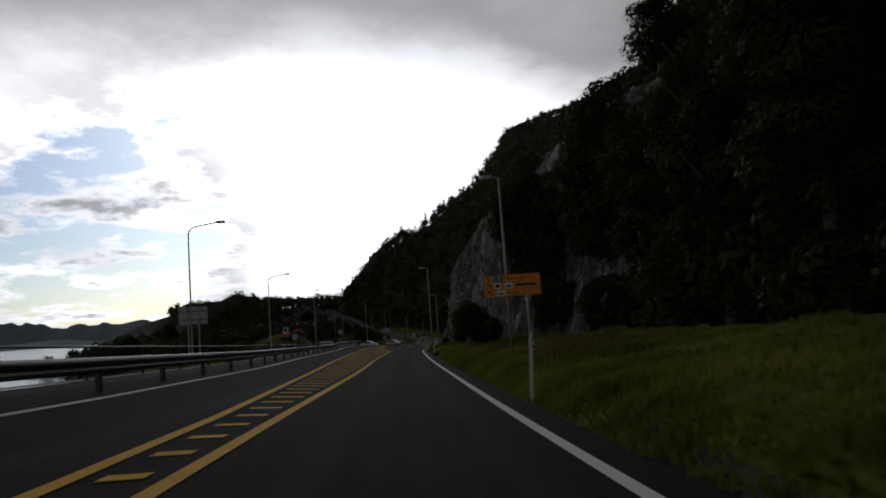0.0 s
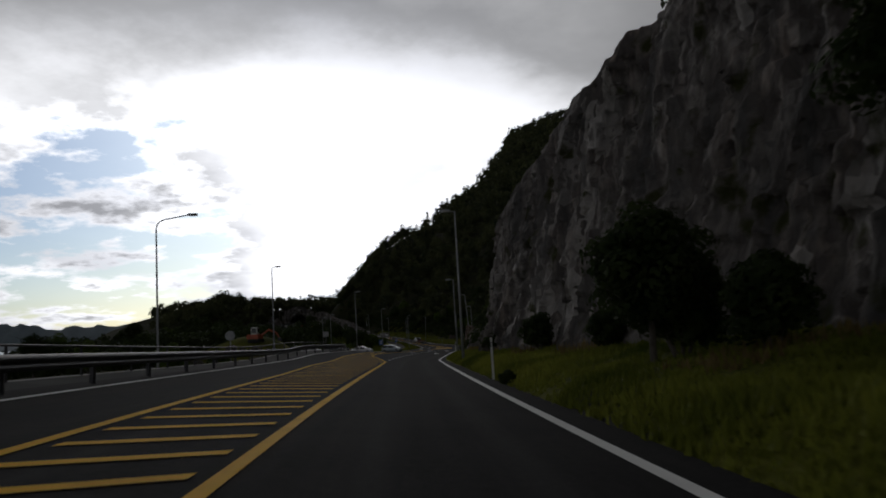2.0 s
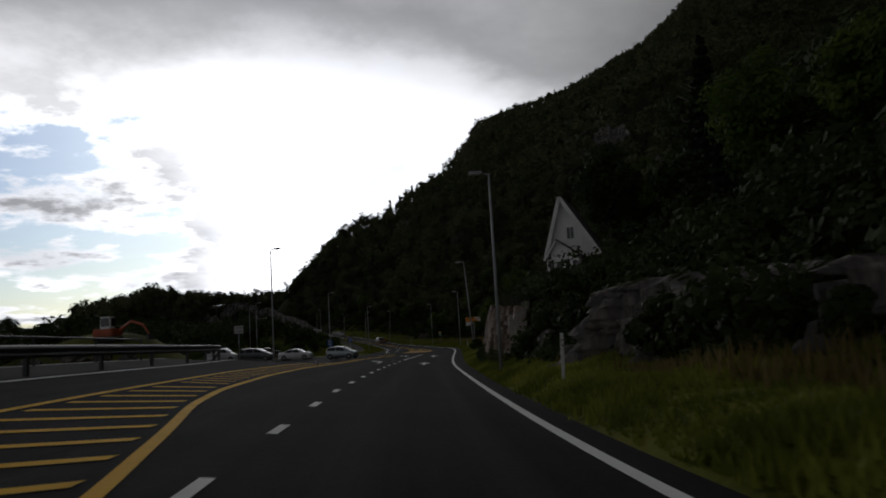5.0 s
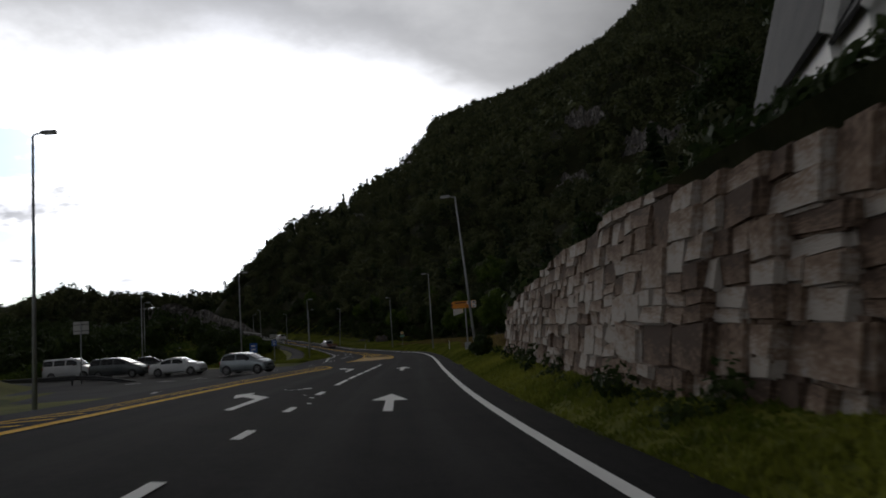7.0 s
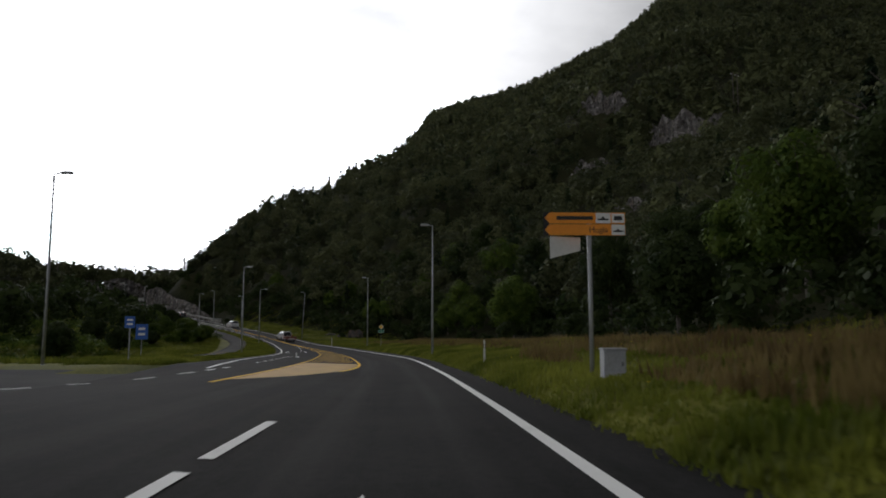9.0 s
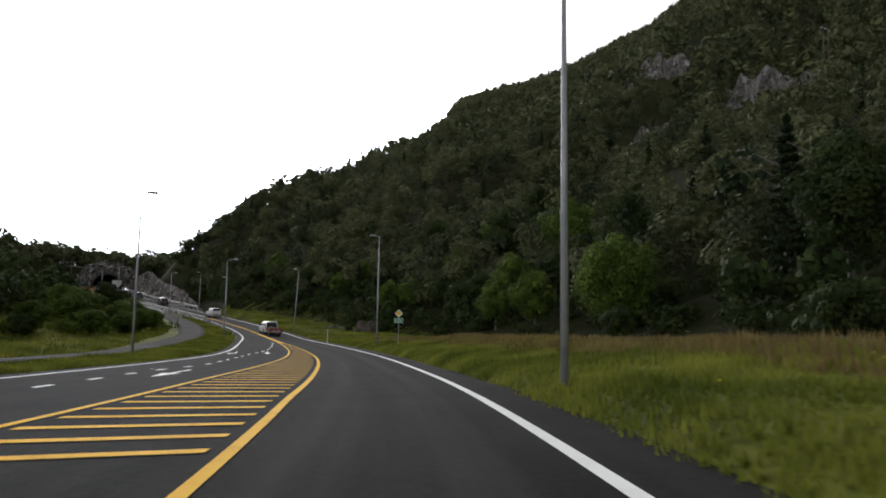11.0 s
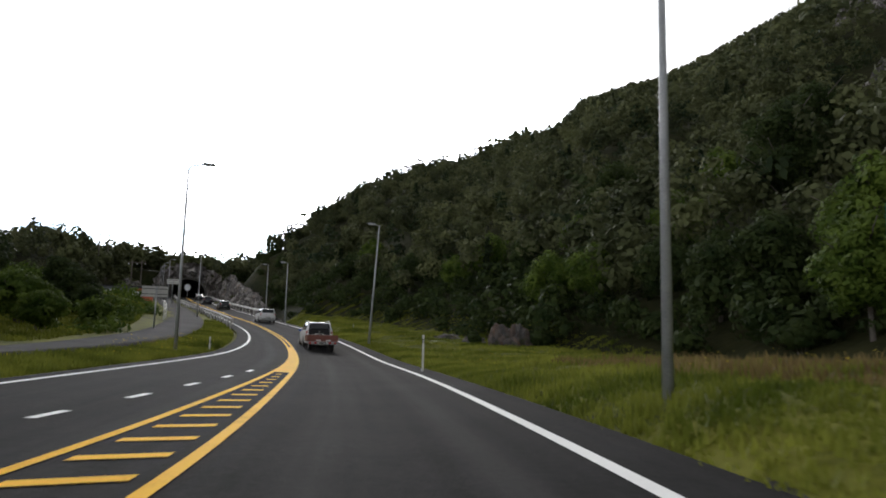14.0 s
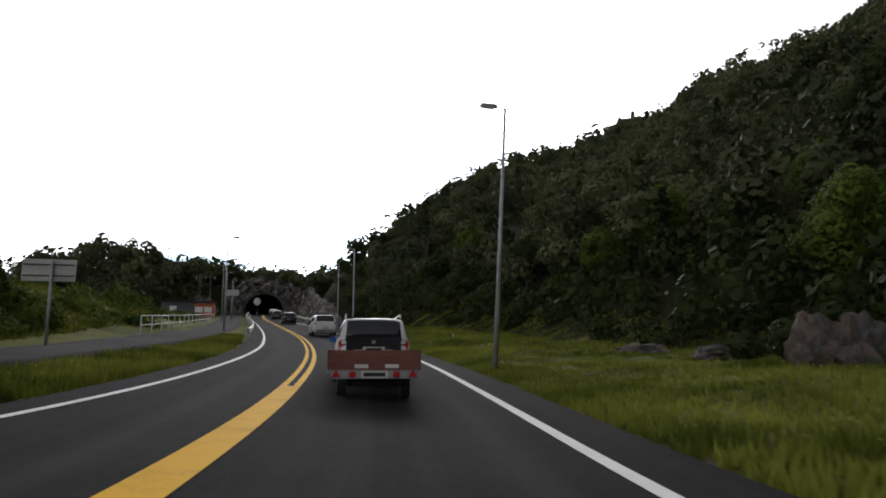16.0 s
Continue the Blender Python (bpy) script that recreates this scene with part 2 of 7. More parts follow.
def rock_surface(name, warm=0.0):
    """Blasted rock: grey and rusty-brown patches, pale broken faces, dark seep streaks down the fall."""
    m = bpy.data.materials.new(name)
    m.use_nodes = True
    nt = m.node_tree
    N, L = nt.nodes.new, nt.links.new
    p, co = nt.nodes["Principled BSDF"], N("ShaderNodeTexCoord")
    def tex(scale, detail, stretch, lo, hi):
        mp, n, r = N("ShaderNodeMapping"), N("ShaderNodeTexNoise"), N("ShaderNodeMapRange")
        L(co.outputs["Object"], mp.inputs[0]); mp.inputs["Scale"].default_value = stretch
        L(mp.outputs[0], n.inputs["Vector"]); n.inputs["Scale"].default_value, n.inputs["Detail"].default_value = scale, detail
        L(n.outputs[0], r.inputs[0]); r.inputs[1].default_value, r.inputs[2].default_value = lo, hi
        return r.outputs[0], n.outputs[0]
    def mix(f, a, b, kind="MIX"):
        q = N("ShaderNodeMix"); q.data_type = "RGBA"; q.blend_type = kind
        L(f, q.inputs[0])
        for v, k in ((a, 6), (b, 7)):
            if isinstance(v, tuple):
                q.inputs[k].default_value = (*v, 1)
            else:
                L(v, q.inputs[k])
        return q.outputs[2]
    def cells(scale, stretch):
        """Value per broken plane and the distance to its middle."""
        mp, n = N("ShaderNodeMapping"), N("ShaderNodeTexVoronoi")
        warp, add = N("ShaderNodeTexNoise"), N("ShaderNodeVectorMath")
        L(co.outputs["Object"], warp.inputs["Vector"]); warp.inputs["Scale"].default_value = scale * 0.8
        add.operation = "MULTIPLY_ADD"; L(warp.outputs[1], add.inputs[0]); add.inputs[1].default_value = (0.9 / scale,) * 3; L(co.outputs["Object"], add.inputs[2])
        L(add.outputs[0], mp.inputs[0]); mp.inputs["Scale"].default_value = stretch
        L(mp.outputs[0], n.inputs["Vector"]); n.inputs["Scale"].default_value = scale
        sp = N("ShaderNodeSeparateColor"); L(n.outputs["Color"], sp.inputs[0])
        return sp.outputs[0], n.outputs["Distance"]
    plane, crack = cells(0.9, (1, 1, 0.4))
    chip, notch = cells(3.2, (1, 1, 0.5))
    def tone(v, lo, hi):
        r = N("ShaderNodeMapRange"); L(v, r.inputs[0])
        r.inputs[1].default_value, r.inputs[2].default_value, r.inputs[4].default_value = lo, hi, 0.75
        return r.outputs[0]
    broad, _ = tex(0.35, 3, (1, 1, 0.5), 0.40, 0.60)
    rust, _ = tex(0.55, 5, (1, 1, 0.4), 0.50, 0.68)
    face, fine = tex(3.0, 9, (1, 1, 0.28), 0.42, 0.64)
    seep, _ = tex(0.9, 5, (1, 1, 0.06), 0.46, 0.64)
    moss, _ = tex(0.9, 6, (1, 1, 1), 0.58, 0.68)
    c = mix(broad, (0.17 - 0.04 * warm, 0.155 - 0.07 * warm, 0.142 - 0.085 * warm), (0.34 - 0.08 * warm, 0.318 - 0.15 * warm, 0.298 - 0.165 * warm))
    c = mix(rust, c, (0.25, 0.205 - 0.05 * warm, 0.175 - 0.08 * warm))
    c = mix(face, (0.11, 0.098, 0.092), c)
    c = mix(seep, c, (0.085, 0.082, 0.080))
    c = mix(tone(plane, 0.75, 1.0), c, (0.40 - 0.10 * warm, 0.38 - 0.17 * warm, 0.36 - 0.18 * warm))
    c = mix(tone(chip, 0.70, 1.0), c, (0.10, 0.093, 0.088))
    c = mix(moss, c, (0.045, 0.048, 0.020))
    L(c, p.inputs["Base Color"])
    p.inputs["Roughness"].default_value, p.inputs["Specular IOR Level"].default_value = 0.88, 0.08
    bp = N("ShaderNodeBump"); bp.inputs["Strength"].default_value, bp.inputs["Distance"].default_value = 1.0, 0.24
    hsum = N("ShaderNodeMath"); hsum.operation = "MULTIPLY_ADD"; L(crack, hsum.inputs[0]); hsum.inputs[1].default_value = 1.1; L(fine, hsum.inputs[2])
    htop = N("ShaderNodeMath"); htop.operation = "MULTIPLY_ADD"; L(notch, htop.inputs[0]); htop.inputs[1].default_value = 0.5; L(hsum.outputs[0], htop.inputs[2])
    L(htop.outputs[0], bp.inputs["Height"]); L(bp.outputs[0], p.inputs["Normal"])
    return m


M = dict(
    asphalt=road_surface("asphalt", (0.006, 0.006, 0.0065), (0.042, 0.041, 0.040)),
    asphalt_old=surface("old_asphalt", (0.03, 0.03, 0.03), (0.065, 0.063, 0.06), 0.3, 30, 0.95, 0.3, bump_dist=0.01, spec=0.05),
    yellow=surface("yellow_road_paint", (0.66, 0.35, 0.012), (0.90, 0.51, 0.018), 1.5, 30, 0.75, 0.1, spread=(0.3, 0.5), spec=0.06),
    white_paint=surface("white_road_paint", (0.78, 0.78, 0.76), (0.90, 0.90, 0.88), 1.2, 35, 0.75, 0.1, spread=(0.3, 0.5), spec=0.06),
    ochre=surface("ochre_island_paving", (0.40, 0.22, 0.025), (0.56, 0.32, 0.04), 1.0, 30, 0.8, 0.2),
    grass_soil=surface("grassy_ground", (0.055, 0.068, 0.009), (0.150, 0.152, 0.020), 0.25, 6, 0.95, 0.5, spread=(0.38, 0.62), bump_dist=0.08, spec=0.08),
    gravel=surface("gravel", (0.04, 0.038, 0.035), (0.10, 0.095, 0.085), 0.8, 25, 0.95, 0.6, bump_dist=0.04, spec=0.08),
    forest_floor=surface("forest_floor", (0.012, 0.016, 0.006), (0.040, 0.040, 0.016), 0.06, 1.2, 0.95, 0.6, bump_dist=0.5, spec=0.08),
    rock=rock_surface("grey_rock"),
    warm_rock=rock_surface("reddish_rock", 1.0),
    stone=surface("wall_stone", (0.075, 0.052, 0.040), (0.36, 0.325, 0.29), 0.9, 9, 0.85, 0.7, per_object=0.34, bump_dist=0.03, spec=0.08),
    water=surface("sea_water", (0.05, 0.065, 0.07), (0.08, 0.095, 0.10), 0.05, 0.7, 0.22, 0.35, bump_dist=0.25),
    galv=surface("galvanised_steel", (0.26, 0.27, 0.28), (0.42, 0.43, 0.44), 2, 30, 0.6, 0.05, metal=0.35),
    dark_steel=surface("dark_weathered_steel", (0.05, 0.052, 0.056), (0.10, 0.10, 0.105), 2, 30, 0.55, 0.05, metal=0.5),
    dark_glass=surface("dark_glass", (0.01, 0.012, 0.014), (0.02, 0.022, 0.025), 1, 5, 0.08, 0.0),
    tyre=surface("tyre_rubber", (0.012, 0.012, 0.012), (0.028, 0.028, 0.028), 4, 40, 0.85, 0.2),
    rim=surface("alloy_rim", (0.25, 0.25, 0.26), (0.42, 0.42, 0.43), 4, 30, 0.4, 0.0, metal=0.8),
    black_plastic=surface("black_plastic", (0.012, 0.012, 0.013), (0.03, 0.03, 0.032), 3, 40, 0.6, 0.1),
    red_lens=surface("red_lens", (0.35, 0.012, 0.010), (0.5, 0.025, 0.02), 5, 30, 0.25, 0.0),
    clear_lens=surface("clear_lens", (0.5, 0.5, 0.5), (0.7, 0.7, 0.7), 5, 30, 0.2, 0.0),
    plate=surface("plate_white", (0.5, 0.5, 0.48), (0.66, 0.66, 0.63), 5, 30, 0.5, 0.0),
    white_car=surface("white_car_paint", (0.55, 0.56, 0.58), (0.68, 0.69, 0.70), 0.6, 8, 0.3, 0.0),
    silver_car=surface("silver_blue_car_paint", (0.22, 0.26, 0.28), (0.32, 0.36, 0.38), 0.6, 8, 0.32, 0.0, metal=0.5),
    dark_car=surface("dark_car_paint", (0.012, 0.014, 0.018), (0.03, 0.033, 0.04), 0.6, 8, 0.3, 0.0, metal=0.3),
    grey_car=surface("grey_car_paint", (0.06, 0.07, 0.075), (0.11, 0.12, 0.125), 0.6, 8, 0.32, 0.0, metal=0.4),
    red_board=surface("faded_red_boards", (0.13, 0.045, 0.035), (0.25, 0.10, 0.075), 2.0, 18, 0.8, 0.3, stretch=(0.3, 1, 2)),
    orange_sign=surface("orange_sign_sheeting", (0.72, 0.24, 0.01), (0.85, 0.31, 0.015), 0.8, 10, 0.5, 0.0),
    green_sign=surface("green_sign_sheeting", (0.0, 0.16, 0.10), (0.01, 0.22, 0.14), 0.8, 10, 0.5, 0.0),
    # sign backs; on the approach rails this pale tone imitates reflected sky
    pale_back=surface("pale_sign_back_and_rail_sheen", (0.40, 0.40, 0.38), (0.54, 0.53, 0.50), 1.5, 14, 0.6, 0.0),
    white_sign=surface("white_sign_sheeting", (0.62, 0.62, 0.60), (0.75, 0.75, 0.73), 0.8, 10, 0.5, 0.0),
    yellow_sign=surface("yellow_sign_sheeting", (0.75, 0.45, 0.02), (0.85, 0.52, 0.03), 0.8, 10, 0.5, 0.0),
    blue_sign=surface("blue_sign_sheeting", (0.01, 0.08, 0.35), (0.02, 0.12, 0.45), 0.8, 10, 0.5, 0.0),
    black_sign=surface("black_sign_print", (0.01, 0.01, 0.01), (0.02, 0.02, 0.02), 1, 10, 0.6, 0.0),
    white_wood=surface("white_painted_boards", (0.70, 0.69, 0.66), (0.84, 0.83, 0.80), 0.5, 12, 0.7, 0.25, stretch=(6, 1, 0.4)),
    roof=surface("dark_roof_tiles", (0.02, 0.02, 0.022), (0.05, 0.048, 0.05), 0.8, 14, 0.8, 0.4),
    excavator_red=surface("orange_red_machine_paint", (0.35, 0.06, 0.02), (0.5, 0.11, 0.04), 1, 10, 0.5, 0.1),
    white_plastic=surface("white_plastic", (0.55, 0.55, 0.53), (0.72, 0.72, 0.70), 2, 20, 0.5, 0.05),
    concrete=surface("concrete", (0.16, 0.155, 0.15), (0.32, 0.31, 0.30), 0.6, 14, 0.9, 0.3),
    # pale blue-grey stands in for the haze between here and the hills
    hill=surface("haze_tinted_hill", (0.13, 0.17, 0.19), (0.19, 0.23, 0.26), 0.004, 0.05, 1.0, 0.0),
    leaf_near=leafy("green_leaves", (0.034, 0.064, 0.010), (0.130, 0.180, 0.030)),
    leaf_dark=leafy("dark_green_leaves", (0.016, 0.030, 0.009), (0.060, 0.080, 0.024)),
    leaf_far=leafy("forest_leaves", (0.034, 0.043, 0.020), (0.138, 0.150, 0.064), 0.10, 0.16),
    needle=leafy("pine_needles", (0.013, 0.024, 0.011), (0.042, 0.058, 0.022), 0.15, 0.1),
    bark=surface("bark", (0.05, 0.042, 0.035), (0.16, 0.14, 0.12), 3, 20, 0.95, 0.6, stretch=(1, 1, 0.25)),
    grass=leafy("grass_blades", (0.07, 0.095, 0.012), (0.29, 0.30, 0.05), 0.35, 0.3),
    dry_grass=leafy("dry_grass_blades", (0.11, 0.075, 0.03), (0.26, 0.20, 0.08), 0.5, 0.3),
    flower=leafy("yellow_flowers", (0.45, 0.34, 0.03), (0.6, 0.5, 0.05), 2.0, 0.2),
)
# a band of warm stones among the grey ones
ramp = M["stone"].node_tree.nodes["Color Ramp"].color_ramp
ramp.elements.new(0.5).color = (0.205, 0.145, 0.105, 1)


# ---- geometry helpers ----
def raw(name, verts, faces, material, parent=None, smooth=False, label=""):
    """A mesh object from arrays or lists of corners and faces."""
    me = bpy.data.meshes.new(name)
    if isinstance(faces, np.ndarray):
        v = np.asarray(verts, np.float32)
        n = faces.shape[1]
        me.vertices.add(len(v)); me.vertices.foreach_set("co", v.ravel())
        me.loops.add(faces.size); me.loops.foreach_set("vertex_index", faces.astype(np.int32).ravel())
        me.polygons.add(len(faces))
        me.polygons.foreach_set("loop_start", np.arange(0, faces.size, n, dtype=np.int32))
        me.update(calc_edges=True); me.validate()
    else:
        me.from_pydata([tuple(p) for p in verts], [], faces)
    me.materials.append(material)
    if smooth:
        me.polygons.foreach_set("use_smooth", np.ones(len(me.polygons), bool))
    ob = new(name, me)
    if parent:
        ob.parent = parent
    if label:
        tagged(ob, label)
    return ob


def part(name, bm, material, parent=None, label="", smooth=False):
    """Links a bmesh as one mesh object."""
    me = bpy.data.meshes.new(name)
    if smooth:
        for f in bm.faces:
            f.smooth = True
    bm.to_mesh(me); bm.free()
    me.materials.append(material)
    ob = new(name, me)
    if parent:
        ob.parent = parent
    if label:
        tagged(ob, label)
    return ob


def box(bm, size, at=(0, 0, 0), bevel=0.0, turn=None, taper=None):
    r = bmesh.ops.create_cube(bm, size=1.0)["verts"]
    bmesh.ops.scale(bm, vec=size, verts=r)
    if taper:
        for v in r:
            if v.co.z > 0:
                v.co.x *= taper[0]; v.co.y *= taper[1]
    if bevel:
        es = list({e for v in r for e in v.link_edges})
        g = bmesh.ops.bevel(bm, geom=es, offset=bevel, segments=2, affect="EDGES")
        r = list({v for f in g["faces"] for v in f.verts} | {v for v in r if v.is_valid})
    if turn:
        bmesh.ops.rotate(bm, cent=(0, 0, 0), matrix=turn, verts=r)
    bmesh.ops.translate(bm, vec=at, verts=r)
    return r


def tube(bm, a, b, r1, r2=None, n=10):
    a, b = Vector(a), Vector(b)
    m = Matrix.Translation((a + b) / 2) @ (b - a).to_track_quat("Z", "Y").to_matrix().to_4x4()
    return bmesh.ops.create_cone(bm, cap_ends=True, segments=n, radius1=r1, radius2=r1 if r2 is None else r2, depth=(b - a).length, matrix=m)["verts"]


def empty(name, x, y, z, turn=0.0, label="", category="", group=""):
    ob = new(name)
    ob.matrix_world = pose(x, y, z, 0, 0, turn)
    return tagged(ob, label, category, group)


def catmull(keys, n):
    """A smooth curve through the keys, n steps a span."""
    k = np.array(keys, float)
    k = np.vstack([2 * k[0] - k[1], k, 2 * k[-1] - k[-2]])
    out = []
    for i in range(1, len(k) - 2):
        for t in np.linspace(0, 1, n, endpoint=False):
            a, b, c, d = k[i - 1:i + 3]
            out.append(0.5 * (2 * b + (c - a) * t + (2 * a - 5 * b + 4 * c - d) * t * t + (3 * b - a - 3 * c + d) * t ** 3))
    out.append(k[-2])
    return np.array(out)


# ---- the road: everything is laid out along its right-hand white line ----
# x, y, z of that line, and the cross-fall in degrees of the right and the left half (left side higher)
LINE = catmull([
    (6.6, -60, 2.3, 2, 7.7), (3.2, -17, 0.6, 2, 7.7), (1.4, 6.4, -0.32, 2, 7.6), (-0.1, 31, -1.2, 1.6, 7.1), (-1.2, 47.3, -1.62, 1, 6.3), (-2.15, 64, -2.05, 0.2, 5.5),
    (-2.85, 79.5, -2.5, 0.2, 5.4), (-3.12, 91, -2.9, 1.6, 7.0), (-2.72, 110, -3.5, 1.8, 7.2), (-2.1, 127.6, -4.0, 0.7, 6.0), (-1.0, 144, -4.35, -0.7, 4.4), (0.4, 161.6, -4.7, -2.2, 2.9),
    (1.55, 178, -5.1, -3, 2.2), (2.2, 195.6, -5.5, -3.3, 1.7), (1.8, 212, -5.9, -3.7, 1.3), (0.7, 227.3, -6.2, -3.8, 1.4), (-1.5, 241.6, -6.3, -3.2, 2.2), (-6.2, 261.7, -6.2, -2, 3.4),
    (-12.1, 279.5, -5.42, -1, 3.2), (-21.15, 299.9, -4.15, 0, 2.5), (-37.55, 332.75, -1.9, 0, 2.0), (-57.5, 371.3, 1.05, 0, 1.0), (-74.5, 406.3, 3.9, 0, 0), (-84.2, 427.4, 5.2, 0, 0), (-101, 463.5, 6.3, 0, 0)], 12)
_seg = np.hypot(np.diff(LINE[:, 0]), np.diff(LINE[:, 1]))
LS = np.concatenate([[0], np.cumsum(_seg)])
_dx, _dy = np.gradient(LINE[:, 0], LS), np.gradient(LINE[:, 1], LS)


def station(y):
    """Length along the line at which it passes y."""
    return np.interp(y, LINE[:, 1], LS)


def fall(y, d, b, c):
    """Rise of the surface above the line; in the junction's mouth it bends down to the side road."""
    b, c = np.tan(np.radians(b)), np.tan(np.radians(c))
    mouth = np.interp(y, (118, 128, 170, 180), (0, 1, 1, 0))
    return np.clip(d, -1, 2) * b + np.clip(d - 2, 0, 12) * c - mouth * np.clip(d - 7, 0, 7) * (c + 0.05)


def at(s, d=0.0, up=0.0):
    """The place d metres left of the line at length s, on the road's surface (flat beyond 14 m)."""
    s, d = np.asarray(s, float), np.asarray(d, float)
    x, y, z, b, c = (np.interp(s, LS, LINE[:, i]) for i in range(5))
    tx, ty = np.interp(s, LS, _dx), np.interp(s, LS, _dy)
    n = np.hypot(tx, ty)
    tx, ty = tx / n, ty / n
    return np.stack(np.broadcast_arrays(x - ty * d, y + tx * d, z + fall(y, d, b, c) + up), -1)


def heading(s):
    """Turn about z, in degrees, of a thing that faces along the road."""
    return math.degrees(math.atan2(-float(np.interp(s, LS, _dx)), float(np.interp(s, LS, _dy))))


def ribbon(name, s0, s1, left, right, up, material, step=1.0, parent=None, thick=0.0):
    """A strip of road between two offsets, which may be functions of y."""
    ss = np.arange(s0, s1 + step * 0.5, step)
    yy = np.interp(ss, LS, LINE[:, 1])
    f = lambda q: np.array([q(v) for v in yy]) if callable(q) else np.full(len(ss), float(q))
    l, r = f(left), f(right)
    # columns follow the breaks in the cross-fall
    if np.max(l - r) > 5:
        cols = [r + (2 - r) * t for t in (0, 0.33, 0.66)] + [np.full(len(ss), v) for v in (2.0, 3.2, 4.5, 5.7, 7.0)] + [7 + (l - 7) * t for t in (0.33, 0.66, 1)]
        cols = cols[::-1]
    else:
        cols = [l + (r - l) * i / 4 for i in range(5)]
    k = len(cols)
    vs = np.concatenate([at(ss, c, up) for c in cols])
    n = len(ss)
    fs = [(i + 1 + (j + 1) * n, i + 1 + j * n, i + j * n, i + (j + 1) * n) for j in range(k - 1) for i in range(n - 1)]
    ob = raw(name, vs, np.array(fs)[:, ::-1], material, parent)
    # metres across and along, for wear that follows the traffic
    uv = ob.data.uv_layers.new(name="road")
    across, along = np.concatenate(cols), np.tile(ss, k)
    idx = np.empty(len(ob.data.loops), np.int32); ob.data.loops.foreach_get("vertex_index", idx)
    uv.data.foreach_set("uv", np.stack([across[idx], along[idx]], -1).astype(np.float32).ravel())
    return ob


def soft_y(*keys, half=5.0):
    """A function of y through the (y, value) pairs, with its corners rounded off."""
    ys, vs = zip(*keys)
    return lambda y: float(np.mean(np.interp(y + np.linspace(-half, half, 11), ys, vs)))


def by_y(*keys):
    """A function of y that runs straight through the (y, value) pairs."""
    ys, vs = zip(*keys)
    return lambda y: float(np.interp(y, ys, vs))
# ---- ground: one sheet from the sea to the mountain ----
_far = [(LINE[-1, 0] + (LINE[-1, 0] - LINE[-13, 0]) * k, LINE[-1, 1] + (LINE[-1, 1] - LINE[-13, 1]) * k, 6.4) for k in range(1, 46)]
_ref = np.vstack([[(6.6 + 0.079 * k * 20, -60 - 20 * k, 2.3) for k in range(14, 0, -1)], LINE[:, :3], _far])
_rs = np.concatenate([[0], np.cumsum(np.hypot(np.diff(_ref[:, 0]), np.diff(_ref[:, 1])))])
_rdx, _rdy = np.gradient(_ref[:, 0], _rs), np.gradient(_ref[:, 1], _rs)
SEA = -7.5
LEFT_EDGE = by_y((-60, 7.0), (13, 7.55), (30, 8.15), (47, 8.95), (60, 9.55), (75, 10.1), (110, 10.9), (122, 13), (132, 24), (172, 24), (177, 13.5), (182, 11.5), (208, 11.3), (235, 10.0), (251, 9.0), (263, 7.9), (283, 7.25), (470, 7.4))
# near edge and width of the footpath
PATH_R = by_y((196, 15.2), (215, 15.0), (233, 14.2), (240, 13.5), (250, 12.4), (262, 11.2), (275, 10.2), (287, 9.5), (300, 8.8), (320, 8.2), (340, 7.9), (420, 7.9))
PATH_W = by_y((196, 2.2), (255, 2.2), (270, 2.9), (310, 3.4), (420, 3.0))


def wave(x, y, scale, seed=0.0):
    """Smooth value noise between -1 and 1, for arrays."""
    x, y = np.asarray(x, float) / scale + seed, np.asarray(y, float) / scale - seed * 1.7
    xi, yi = np.floor(x), np.floor(y)
    fx, fy = x - xi, y - yi
    fx, fy = fx * fx * (3 - 2 * fx), fy * fy * (3 - 2 * fy)
    h = lambda a, b: np.modf(np.abs(np.sin(a * 127.1 + b * 311.7) * 43758.5453))[0] * 2 - 1
    return (h(xi, yi) * (1 - fx) + h(xi + 1, yi) * fx) * (1 - fy) + (h(xi, yi + 1) * (1 - fx) + h(xi + 1, yi + 1) * fx) * fy


def road_coords(x, y):
    """Nearest length index, signed offset (left +) and line height for many places."""
    x, y = np.asarray(x, float).ravel(), np.asarray(y, float).ravel()
    d_out, z_out, y_out = np.empty(len(x)), np.empty(len(x)), np.empty(len(x))
    for i in range(0, len(x), 20000):
        xs, ys = x[i:i + 20000, None], y[i:i + 20000, None]
        k = np.argmin((xs - _ref[None, :, 0]) ** 2 + (ys - _ref[None, :, 1]) ** 2, 1)
        ex, ey = xs[:, 0] - _ref[k, 0], ys[:, 0] - _ref[k, 1]
        d = -(ex * _rdy[k] - ey * _rdx[k])
        along = ex * _rdx[k] + ey * _rdy[k]
        d = np.where(np.abs(along) > 4, np.sign(d) * np.hypot(ex, ey), d)
        d_out[i:i + 20000], z_out[i:i + 20000] = d, _ref[k, 2]
        y_out[i:i + 20000] = _ref[k, 1]
    return d_out, z_out, y_out


def smooth(v, a, b):
    t = np.clip((v - a) / (b - a), 0, 1)
    return t * t * (3 - 2 * t)


